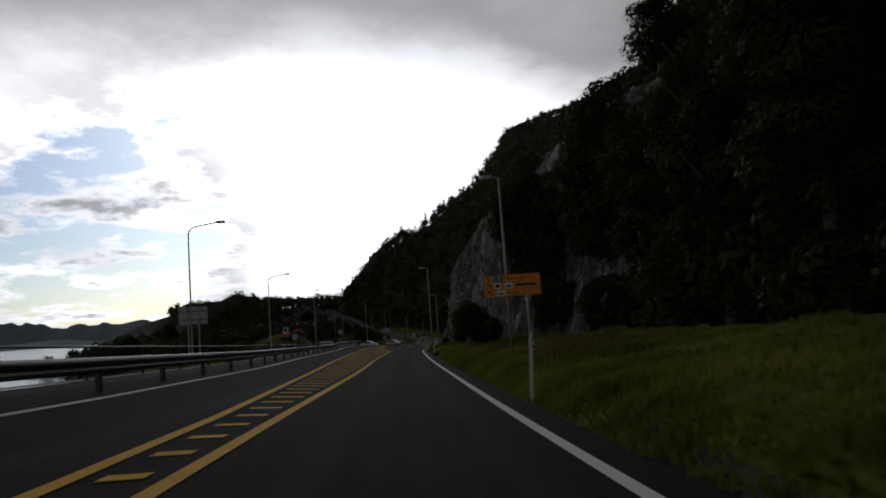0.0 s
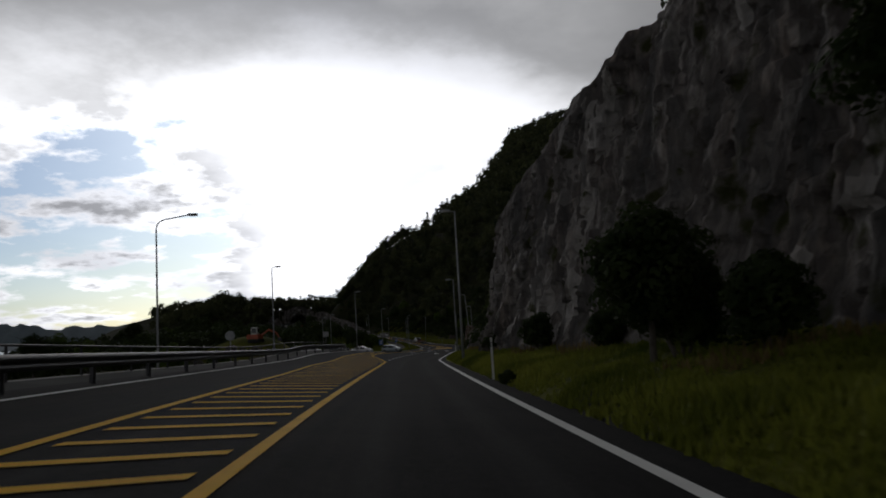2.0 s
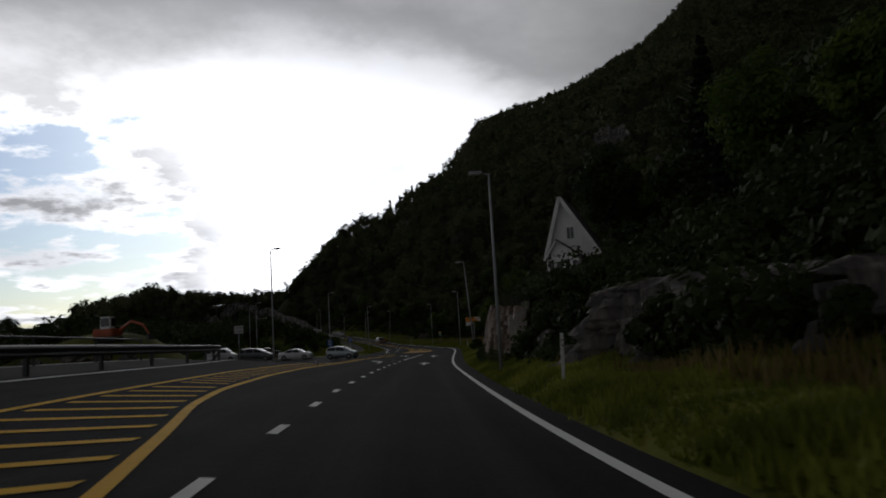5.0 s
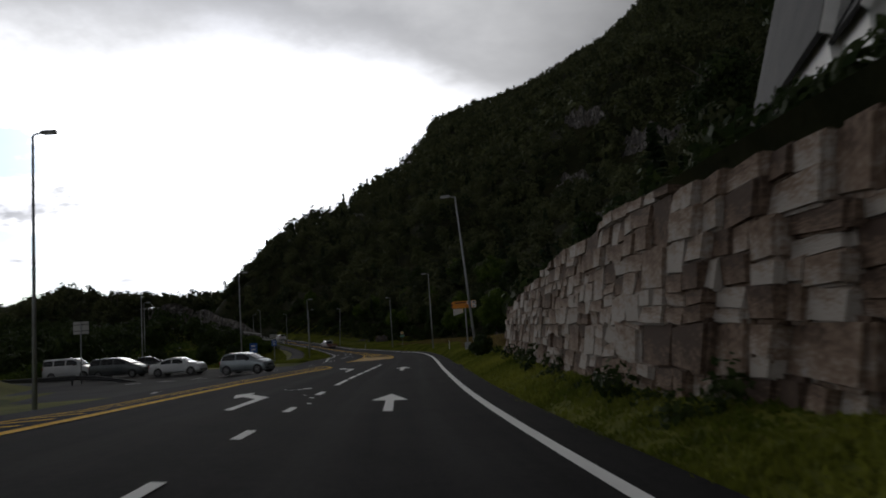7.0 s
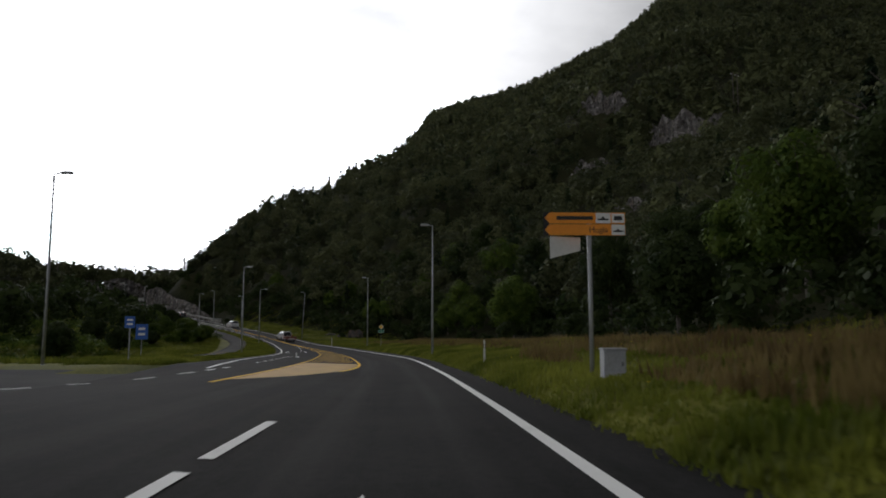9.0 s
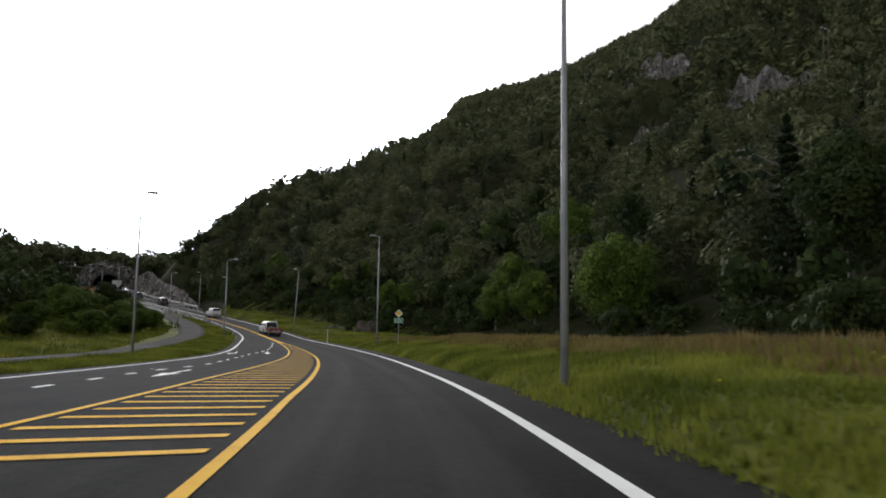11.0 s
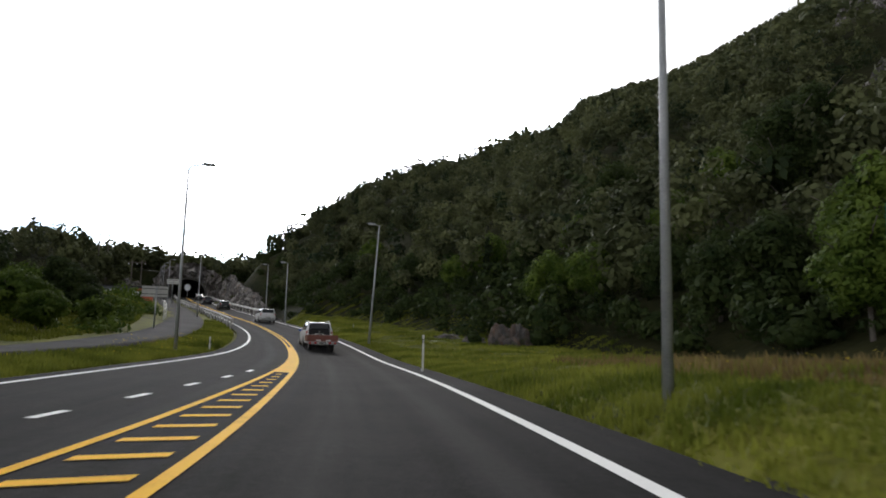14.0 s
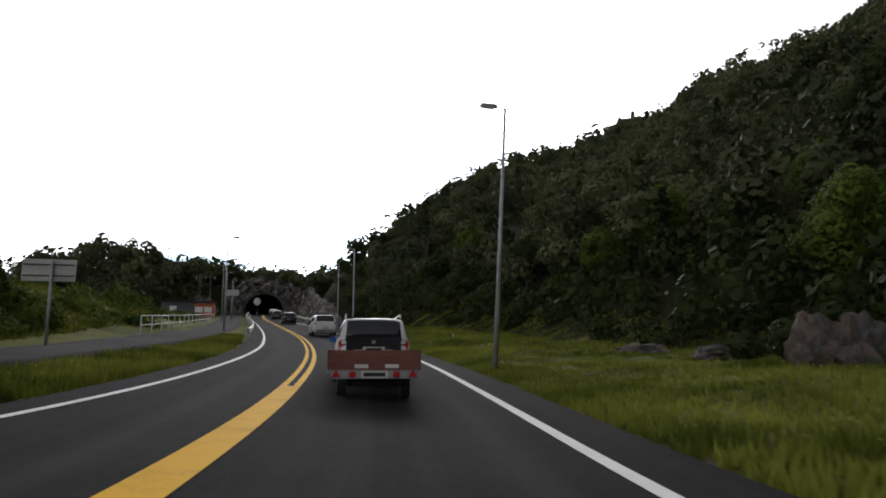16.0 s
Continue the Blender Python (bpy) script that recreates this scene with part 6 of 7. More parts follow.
def cabinet():
    x, y = 2.5, 160.1
    zg = float(ground_z(x, y))
    top = empty("utility_cabinet", x, y, zg - 0.05, -8, "small grey steel utility cabinet standing in long grass", "cabinet")
    bm = bmesh.new(); box(bm, (0.40, 0.34, 0.56), (0, 0, 0.28), 0.012); part("body", bm, M["galv"], top)
    bm = bmesh.new(); box(bm, (0.45, 0.39, 0.035), (0, 0, 0.58), 0.012); part("lid", bm, M["galv"], top)
    bm = bmesh.new(); box(bm, (0.35, 0.012, 0.46), (0, -0.175, 0.28), 0.004); d = part("door", bm, M["galv"], top)
    bm = bmesh.new(); box(bm, (0.03, 0.03, 0.08), (0.13, -0.19, 0.32), 0.006); part("handle", bm, M["dark_steel"], d)


cabinet()


# ---- the house above the rocks ----
def house():
    x, y, z = 4.95, 124.3, 1.2
    top = empty("house", x, y, z, -22, "small white wooden house with steep dark roof above the wall", "house")
    lw, rw, ridge, eave, deep = 1.0, 2.1, 4.9, 1.5, 7.0
    def gable(y0, y1, l, r, zr, zl, zrr, zb):
        v = [(-l, y0, zb), (r, y0, zb), (r, y0, zrr), (0, y0, zr), (-l, y0, zl)]
        v += [(a, y1, c) for a, b, c in v]
        return v, [(0, 1, 2, 3, 4), (9, 8, 7, 6, 5), (0, 5, 6, 1), (1, 6, 7, 2), (2, 7, 8, 3), (3, 8, 9, 4), (4, 9, 5, 0)]
    def slope_slab(name, x0, z0, x1, z1, y0, y1, thick, over, material, parent):
        """A roof slab or board from the ridge (x0, z0) down to the eave (x1, z1)."""
        ln = math.hypot(x1 - x0, z1 - z0) + over
        bm = bmesh.new(); box(bm, (ln, y1 - y0, thick), (ln / 2, 0, thick / 2 if name != "bargeboard" else 0), 0.01)
        ob = part(name, bm, M[material], parent)
        a = math.degrees(math.atan2(-(z1 - z0), abs(x1 - x0)))
        ob.matrix_basis = (pose(x0, (y0 + y1) / 2, z0, 0, a, 0) if x1 > x0 else pose(x0, (y0 + y1) / 2, z0, 0, 0, 180) @ pose(0, 0, 0, 0, a, 0))
        return ob
    v, f = gable(0, deep, lw, rw, ridge, eave, eave, -3.2)
    wall = raw("wall", v, f, M["white_wood"], top)
    for x1 in (-lw, rw):
        slope_slab("roof", 0, ridge, x1, eave, -0.35, deep + 0.35, 0.12, 0.45, "roof", top)
        slope_slab("bargeboard", 0, ridge - 0.06, x1, eave - 0.06, -0.40, -0.35, 0.24, 0.45, "white_wood", top)
    for k in range(22):
        xk = -lw + 0.07 + k * (lw + rw - 0.14) / 21
        zt = ridge - (ridge - eave) * (abs(xk) / (lw if xk < 0 else rw)) - 0.05
        bm = bmesh.new(); box(bm, (0.025, 0.02, zt + 1.0), (xk, -0.008, (zt - 1.0) / 2), 0.004); part("batten", bm, M["white_wood"], wall)
    bm = bmesh.new(); box(bm, (0.52, 0.06, 0.86), (0.5, -0.02, 2.6), 0.012); wf = part("window", bm, M["white_sign"], top)
    for sx in (-0.11, 0.11):
        bm = bmesh.new(); box(bm, (0.18, 0.02, 0.70), (0.5 + sx, -0.05, 2.6), 0.004); part("pane", bm, M["dark_glass"], wf)
    v, f = gable(-1.5, 0, 0.62, 1.3, 2.05, 1.1, 1.1, -3.0)
    porch = raw("porch", v, f, M["white_wood"], top); porch.location = (-0.2, 0, 0)
    for x1 in (-0.62, 1.3):
        slope_slab("porch_roof", 0, 2.05, x1, 1.1, -1.75, 0.0, 0.09, 0.25, "roof", porch)
    slope_slab("bargeboard", 0, 2.0, -0.62, 1.05, -1.80, -1.75, 0.16, 0.25, "white_wood", porch)
    for px in (-0.34, 0.14, 0.62, 1.06):
        bm = bmesh.new(); box(bm, (0.36, 0.05, 0.55), (px, -1.51, 0.5), 0.008); pw = part("porch_window", bm, M["white_sign"], porch)
        bm = bmesh.new(); box(bm, (0.28, 0.02, 0.46), (px, -1.535, 0.5), 0.004); part("pane", bm, M["dark_glass"], pw)


house()


# ---- dry-stone retaining wall, stone by stone ----
def stone_wall():
    top = tagged(new("wall_stone"), "tall dry-stone retaining wall of grey and brown blocks", "wall", kind="structure")
    g = np.random.default_rng(5)
    ya, yb = 117.0, 145.3
    x_at = lambda y: 0.85 + (y - 134) * 0.10 + 0.10 * ((y - 128) / 18) ** 2 + 0.06 * max(124 - y, 0) ** 1.5
    ztop = by_y((117, -0.75), (121, -0.6), (126, -0.4), (132, -0.66), (139, -1.25), (146.2, -1.9))
    shapes = []
    for k in range(14):
        bm = bmesh.new()
        r = bmesh.ops.create_cube(bm, size=1.0)["verts"]
        for v in r:
            v.co += Vector((g.uniform(-0.06, 0.06), math.copysign(g.uniform(-0.13, 0.03), v.co.y), math.copysign(g.uniform(-0.15, 0.03), v.co.z)))
        bmesh.ops.bevel(bm, geom=list(bm.edges), offset=0.10, segments=2, affect="EDGES")
        for v in bm.verts:
            v.co += Vector(g.uniform(-0.014, 0.014, 3))
        me = bpy.data.meshes.new("stone"); bm.to_mesh(me); bm.free(); me.materials.append(M["stone"])
        shapes.append(me)
    # rough squared rubble: the face is split again and again into stones of uneven size
    todo, cells = [(ya, -4.4, yb - ya, 5.2)], []
    while todo:
        y0, z0, w, h = todo.pop()
        big = float(g.choice((0.07, 0.11, 0.17, 0.26, 0.42, 0.7))) * (1.3 if y0 < 130 else 0.85)
        if h < 1.25 and (w > 2.6 or (w * h > big and w > h * 2.1 and w > 0.6)):
            k = float(g.uniform(0.3, 0.7)) * w
            todo += [(y0, z0, k, h), (y0 + k, z0, w - k, h)]
        elif h > 0.9 or (w * h > big and h > 0.42):
            k = float(g.uniform(0.33, 0.67)) * h
            todo += [(y0, z0, w, k), (y0, z0 + k, w, h - k)]
        else:
            cells.append((y0, z0, w, h))
    for y0, z0, w, h in cells:
        yc, zc = y0 + w / 2, z0 + h / 2
        if z0 + 0.16 > ztop(yc):
            continue
        h = min(h, ztop(yc) - z0 + float(g.uniform(-0.03, 0.05)))
        zc = z0 + h / 2
        o = new("stone", shapes[int(g.integers(0, 14))]); o.parent = top
        lean = 0.16 * (zc + 4.6)
        o.matrix_basis = pose(x_at(yc) + lean + float(g.uniform(-0.05, 0.05)), yc, zc, float(g.uniform(-4.5, 4.5)), float(g.uniform(8, 10)), -5.5 + float(g.uniform(-0.8, 0.8))) @ Matrix.Diagonal((0.6, w - 0.005, h - 0.005, 1))
    back = raw("core", [(x_at(ya) + 0.45, ya, -5), (x_at(yb) + 0.45, yb, -5), (x_at(yb) + 0.62, yb, -2.2), (x_at(126) + 1.0, 126, -0.1), (x_at(ya) + 1.05, ya, 0.4)], [(0, 1, 2, 3, 4)], M["forest_floor"], top)


stone_wall()


# ---- tunnel ----
def tunnel():
    s0 = S(414)
    p = at(s0, 3.6)
    top = empty("tunnel", p[0], p[1], p[2], heading(s0), "arched rock tunnel mouth with dark rough lining", "tunnel")
    n, R, side = 24, 4.4, 1.2
    arc = [(-R, -0.4)] + [(-R, side)] + [(-R * math.cos(a), side + R * 0.86 * math.sin(a)) for a in np.linspace(0, math.pi, n)][1:-1] + [(R, side), (R, -0.4)]
    m = len(arc)
    def loft(name, sections, material):
        v = [(a * k, yy, b * k) for yy, k in sections for a, b in arc]
        f = [(j * m + i, j * m + i + 1, (j + 1) * m + i + 1, (j + 1) * m + i) for j in range(len(sections) - 1) for i in range(m - 1)]
        return raw(name, v, f, material, top)
    loft("lining", [(-0.6, 1.0), (45, 1.0)], M["gravel"])
    loft("portal_ring", [(45, 1.1), (-0.6, 1.1), (-0.6, 1.0)], M["gravel"])
    # an added black sheet across the bore stands in for the darkness deeper inside
    raw("inner_end", [(-6, 44.5, -1), (6, 44.5, -1), (6, 44.5, 8), (-6, 44.5, 8)], [(0, 1, 2, 3)], M["black_plastic"], top)
    # rock front with the mouth cut out
    g = np.random.default_rng(3)
    outer = [(a * 2.1, b * 1.75 + 0.6) for a, b in arc]
    rows = []
    for k in np.linspace(0, 1, 9):
        rows.append([(a * 1.09 * (1 - k) + c * k + (g.normal() * 0.35 if 0 < k else 0), g.normal() * 0.55 * (k > 0) + 1.2 * k - 0.6, b * 1.09 * (1 - k) + d * k + (g.normal() * 0.3 if 0 < k else 0)) for (a, b), (c, d) in zip(arc, outer)])
    v = [q for r in rows for q in r]
    f = [(j * m + i, (j + 1) * m + i, (j + 1) * m + i + 1, j * m + i + 1) for j in range(8) for i in range(m - 1)]
    raw("rock_front", v, f, M["rock"], top)


tunnel()


# ---- masts, poles, small buildings ----
def utility_poles(x, y, h, label):
    z = float(ground_z(x, y))
    top = empty("utility_pole", x, y, z, 20, label, "utility pole", "power-line poles on the slopes")
    for px in (-1.1, 1.1):
        bm = bmesh.new(); tube(bm, (px, 0, -0.5), (px, 0, h), 0.17, 0.12, 8); part("pole", bm, M["bark"], top)
    bm = bmesh.new(); box(bm, (4.2, 0.16, 0.2), (0, 0, h - 0.6), 0.02); part("crossarm", bm, M["bark"], top)
    for px in (-1.9, 0, 1.9):
        bm = bmesh.new(); tube(bm, (px, 0, h - 1.1), (px, 0, h - 0.6), 0.06, None, 8); part("insulator", bm, M["white_plastic"], top)


utility_poles(-101, 404, 12, "pair of tall wooden power-line poles on the hill")
utility_poles(-86, 393, 9, "pair of wooden power-line poles near the tunnel")
utility_poles(130, 362, 15, "pair of pale power-line poles high on the slope")


def ridge_mast():
    x, y = 128, 1120
    z = float(ground_z(x, y))
    top = empty("mast", x, y, z, 0, "small lattice mast on the mountain ridge", "mast")
    for px, py in ((-2, -2), (2, -2), (2, 2), (-2, 2)):
        bm = bmesh.new(); tube(bm, (px, py, 0), (px * 0.5, py * 0.5, 24), 0.3, 0.25, 6); part("leg", bm, M["dark_steel"], top)
    for k in range(5):
        bm = bmesh.new(); box(bm, (4 - k * 0.35, 4 - k * 0.35, 0.35), (0, 0, 4 + k * 4.6)); part("brace", bm, M["dark_steel"], top)


ridge_mast()


def site_hut(x, y, turn, label, w=7.0, mat_="grey_car"):
    z = float(ground_z(x, y))
    top = empty("hut", x, y, z - 0.1, turn, label, "hut")
    bm = bmesh.new(); box(bm, (w, 3.2, 2.6), (0, 0, 1.3), 0.03); part("wall", bm, M[mat_], top)
    bm = bmesh.new(); box(bm, (w + 0.5, 3.8, 0.25), (0, 0, 2.7), 0.03); part("roof", bm, M["roof"], top)
    for px in (-w * 0.28, w * 0.2):
        bm = bmesh.new(); box(bm, (1.2, 0.05, 0.9), (px, -1.62, 1.5), 0.01); part("window", bm, M["white_sign"], top)


site_hut(-77, 372, 25, "low grey hut with flat dark roof beside the path", 9.0)
site_hut(-68, 362, 25, "small red and white hut beside the path", 3.0, "excavator_red")


def excavator():
    x, y = -35.5, 155.5
    z = float(ground_z(x, y))
    top = empty("excavator", x, y, z, 75, "small orange-red excavator with white cab on a spoil heap", "excavator")
    for px in (-0.75, 0.75):
        bm = bmesh.new(); box(bm, (0.42, 2.5, 0.6), (px, 0, 0.3), 0.18); part("track", bm, M["tyre"], top)
    bm = bmesh.new(); box(bm, (1.8, 2.3, 0.8), (0, 0.2, 1.05), 0.12); part("body", bm, M["excavator_red"], top)
    bm = bmesh.new(); box(bm, (0.85, 1.25, 1.35), (-0.4, -0.1, 2.0), 0.1); cab = part("cab", bm, M["white_sign"], top)
    for dx, dy, sx, sy in ((-0.43, 0, 0.02, 0.95), (0, -0.63, 0.62, 0.02)):
        bm = bmesh.new(); box(bm, (sx, sy, 0.85), (-0.4 + dx, -0.1 + dy, 2.1), 0.004); part("window", bm, M["dark_glass"], cab)
    pts = [(0.35, -0.9, 1.2), (0.35, -2.3, 2.1), (0.35, -3.7, 1.6), (0.35, -4.3, 0.7)]
    for nm, a, b, r in (("boom", pts[0], pts[1], 0.17), ("boom", pts[1], pts[2], 0.15), ("stick", pts[2], pts[3], 0.12)):
        bm = bmesh.new(); tube(bm, a, b, r, r * 0.85, 6); part(nm, bm, M["excavator_red"], top)
    bm = bmesh.new(); box(bm, (0.8, 0.6, 0.6), (0.35, -4.4, 0.4), 0.1, taper=(1, 0.6)); part("bucket", bm, M["dark_steel"], top)


excavator()
for bx, by, bs, sd in ((-31, 150, (1.2, 1.0, 0.7), 31.0), (-28, 147, (0.9, 0.8, 0.5), 34.0), (-33, 147, (1.0, 1.1, 0.6), 37.0), (-41, 151, (1.4, 1.0, 0.8), 40.0), (-25, 144, (0.8, 0.7, 0.5), 43.0), (-34.5, 151.5, (1.0, 0.9, 0.8), 46.0), (-36.8, 151, (1.3, 1.0, 0.9), 49.0), (-32.4, 152.5, (0.9, 0.8, 0.7), 52.0), (-39, 153, (1.1, 0.9, 0.8), 55.0), (-30, 146, (0.7, 0.7, 0.5), 58.0), (-43.5, 149, (1.2, 0.9, 0.7), 61.0)):
    boulder(bx, by, bs, sd, "blasted rock lump on the spoil heap")
# ---- vehicles ----
# side outlines from tail to nose: place along the length, height as a share of the whole
OUTLINE = dict(
    hatch=((-0.5, 0.36), (-0.492, 0.58), (-0.478, 0.66), (-0.445, 0.84), (-0.40, 0.955), (-0.25, 1.0), (-0.05, 0.998), (0.06, 0.965), (0.29, 0.69), (0.39, 0.62), (0.46, 0.53), (0.488, 0.44), (0.5, 0.30)),
    saloon=((-0.5, 0.38), (-0.492, 0.60), (-0.47, 0.70), (-0.35, 0.725), (-0.31, 0.74), (-0.17, 0.95), (-0.06, 1.0), (0.04, 0.998), (0.10, 0.96), (0.25, 0.72), (0.38, 0.67), (0.46, 0.58), (0.488, 0.48), (0.5, 0.32)),
    estate=((-0.5, 0.36), (-0.494, 0.58), (-0.486, 0.66), (-0.452, 0.91), (-0.42, 0.98), (-0.2, 1.0), (0.0, 0.998), (0.09, 0.96), (0.26, 0.69), (0.39, 0.63), (0.465, 0.54), (0.49, 0.44), (0.5, 0.30)),
    carrier=((-0.5, 0.34), (-0.494, 0.56), (-0.486, 0.64), (-0.455, 0.91), (-0.42, 0.98), (-0.2, 1.0), (0.0, 0.985), (0.10, 0.93), (0.33, 0.64), (0.42, 0.56), (0.475, 0.46), (0.5, 0.30)),
    van=((-0.5, 0.34), (-0.496, 0.6), (-0.49, 0.94), (-0.47, 0.995), (-0.1, 1.0), (0.12, 0.985), (0.18, 0.94), (0.33, 0.63), (0.43, 0.56), (0.48, 0.46), (0.5, 0.30)))


def car(label, x, y, z, turn, length, width, height, paint, style="hatch", dark_tailgate=False, rails=False, category="car", group="cars on the road"):
    """A road vehicle that faces +y: one lofted body, windows laid on it, wheels, lamps, mirrors and bumpers."""
    top = empty("van" if category == "van" else "car", x, y, z, turn, label, category, group)
    L, w, H, low = length, width / 2, height, 0.20
    belt = H * 0.635
    oy, oz = np.array(OUTLINE[style]).T
    crown = lambda f: float(np.mean(np.interp(f + np.linspace(-0.012, 0.012, 5), oy, oz))) * H
    plan = lambda f: float(np.interp(f, (-0.5, -0.485, -0.45, -0.34, 0.28, 0.40, 0.46, 0.488, 0.5), (0.80, 0.90, 0.965, 1, 1, 0.97, 0.90, 0.80, 0.68)))
    def shape(f):
        zt, k = crown(f), plan(f)
        zb = min(belt, zt - 0.07)
        q = min(1.0, max(0.0, (zt - zb - 0.07) / (H - belt - 0.07)))
        return zt, zb, w * k, w * k * (0.90 - 0.13 * q)
    fs_ = np.unique(np.round(np.concatenate([np.linspace(-0.45, 0.45, 31), oy[oy < -0.44], oy[oy > 0.44]]), 3))
    fs_ = fs_[np.concatenate([[True], np.diff(fs_) > 0.0055])]
    v = []
    for f in fs_:
        zt, zb, wk, wt = shape(f)
        half = [(wk * 0.88, low), (wk * 0.97, low + 0.10), (wk, low + (zb - low) * 0.45), (wk * 0.99, low + (zb - low) * 0.80), (wk * 0.955, zb), (wt, zt - 0.055), (wt * 0.90, zt - 0.022), (wt * 0.55, zt - 0.004)]
        v += [(a, L * f, c) for a, c in half] + [(-a, L * f, c) for a, c in reversed(half)]
    m, n = 16, len(fs_)
    faces = [(j * m + i, (j + 1) * m + i, (j + 1) * m + (i + 1) % m, j * m + (i + 1) % m) for j in range(n - 1) for i in range(m)]
    faces += [tuple(range(m)), tuple(range((n - 1) * m, n * m))[::-1]]
    raw("body", v, faces, M[paint], top, True)

    def patch(name, rows, material, label_=""):
        k = len(rows[0])
        f = [(j * k + i, j * k + i + 1, (j + 1) * k + i + 1, (j + 1) * k + i) for j in range(len(rows) - 1) for i in range(k - 1)]
        ob = raw(name, [p for r in rows for p in r], f, M[material], top, True, label_)
        md = ob.modifiers.new("glass", "SOLIDIFY"); md.thickness, md.offset = 0.006, 0.0
        return ob
    # side windows between the pillars
    glazed = [f for f in np.linspace(-0.5, 0.5, 201) if crown(f) > belt + 0.24]
    ga, gb = glazed[0] + 0.012, glazed[-1] - 0.012
    cuts = ((0.0, 0.46), (0.50, 0.97)) if style in ("hatch", "saloon") else ((0.0, 0.27), (0.31, 0.62), (0.66, 0.97))
    for sx in (-1, 1):
        for c0, c1 in cuts:
            rows = []
            for t in np.linspace(0.12, 0.86, 4):
                row = []
                for f in np.linspace(ga + (gb - ga) * c0, ga + (gb - ga) * c1, 8):
                    zt, zb, wk, wt = shape(f)
                    row.append((sx * (wk * 0.955 + (wt - wk * 0.955) * t + 0.006), L * f, zb + (zt - 0.055 - zb) * t + 0.001))
                rows.append(row)
            patch("side_window", rows, "dark_glass")
    # rear window and windscreen follow the outline
    tail_f = [f for f in np.linspace(-0.5, 0.1, 241) if belt + 0.03 < crown(f) < H * 0.955 and f < -0.1]
    nose_f = [f for f in np.linspace(-0.05, 0.5, 241) if belt + 0.05 < crown(f) < H * 0.965 and f > 0]
    for nm, ff, sg in (("rear_window", tail_f, -1), ("windscreen", nose_f, 1)):
        rows = []
        for f in np.linspace(ff[0], ff[-1], 7):
            zt, zb, wk, wt = shape(f)
            rows.append([(wt * 0.90 * a, L * f + sg * 0.007, zt - 0.022 * abs(a) ** 2 + 0.006) for a in np.linspace(-0.98, 0.98, 9)])
        patch(nm, rows, "dark_glass")
    # wheels
    R = 0.30
    bore = {"hatch": (-0.33, 0.345), "van": (-0.30, 0.36)}.get(style, (-0.30, 0.325))
    for sx in (-1, 1):
        for fy in bore:
            bm = bmesh.new(); tube(bm, (sx * (w - 0.16), L * fy, R + 0.02), (sx * (w + 0.003), L * fy, R + 0.02), R + 0.05, None, 24); part("wheel_arch", bm, M["black_plastic"], top)
            bm = bmesh.new(); tube(bm, (sx * (w - 0.18), L * fy, R), (sx * (w + 0.012), L * fy, R), R, None, 26)
            bmesh.ops.bevel(bm, geom=[e for e in bm.edges if abs((e.verts[0].co - e.verts[1].co).x) < 1e-4], offset=0.03, segments=2, affect="EDGES")
            tyre = part("wheel", bm, M["tyre"], top)
            bm = bmesh.new(); tube(bm, (sx * (w + 0.004), L * fy, R), (sx * (w + 0.020), L * fy, R), R * 0.26, None, 12)
            for k in range(9):
                a = k * 2 * math.pi / 9
                tube(bm, (sx * (w + 0.014), L * fy, R), (sx * (w + 0.014), L * fy + math.cos(a) * R * 0.64, R + math.sin(a) * R * 0.64), 0.030, 0.022, 6)
            for k in range(18):
                a, b = k * math.pi / 9, (k + 1) * math.pi / 9
                tube(bm, (sx * (w + 0.012), L * fy + math.cos(a) * R * 0.67, R + math.sin(a) * R * 0.67), (sx * (w + 0.012), L * fy + math.cos(b) * R * 0.67, R + math.sin(b) * R * 0.67), 0.020, None, 5)
            part("rim", bm, M["rim"], tyre)
        zl = belt * 0.86
        bm = bmesh.new(); box(bm, (0.20, 0.10, 0.26), (sx * w * 0.79, -L * 0.478, zl), 0.03); rl = part("rear_lamp", bm, M["red_lens"], top)
        bm = bmesh.new(); box(bm, (0.20, 0.04, 0.08), (sx * w * 0.72, -L * 0.478 - 0.05, zl + 0.08), 0.015); part("reversing_lens", bm, M["clear_lens"], rl)
        bm = bmesh.new(); box(bm, (0.26, 0.34, 0.14), (sx * w * 0.74, L * 0.425, belt * 0.80), 0.05); part("headlamp", bm, M["clear_lens"], top)
        bm = bmesh.new(); box(bm, (0.20, 0.10, 0.13), (sx * (w + 0.05), L * (gb - 0.07), belt + 0.06), 0.035); part("mirror", bm, M[paint if paint != "white_car" else "blue_sign"] if rails else M["black_plastic"], top)
        for hy in (-0.14, 0.06):
            bm = bmesh.new(); box(bm, (0.03, 0.16, 0.03), (sx * (w - 0.004), L * hy, belt * 0.88), 0.01); part("door_handle", bm, M[paint], top)
        bm = bmesh.new(); box(bm, (0.014, L * 0.40, 0.05), (sx * w * 0.985, 0, low + 0.10), 0.005); part("sill_trim", bm, M["black_plastic"], top)
        if rails:
            r0, r1, wr = -L * 0.40, L * 0.0, w * 0.72
            bm = bmesh.new()
            tube(bm, (sx * wr, r0, H - 0.03), (sx * wr, r0 + 0.15, H + 0.06), 0.02, None, 8)
            tube(bm, (sx * wr, r0 + 0.15, H + 0.06), (sx * wr, r1 - 0.1, H + 0.055), 0.02, None, 8)
            tube(bm, (sx * wr, r1 - 0.1, H + 0.055), (sx * wr, r1 + 0.1, H - 0.02), 0.02, None, 8)
            part("roof_rail", bm, M["white_plastic"], top)
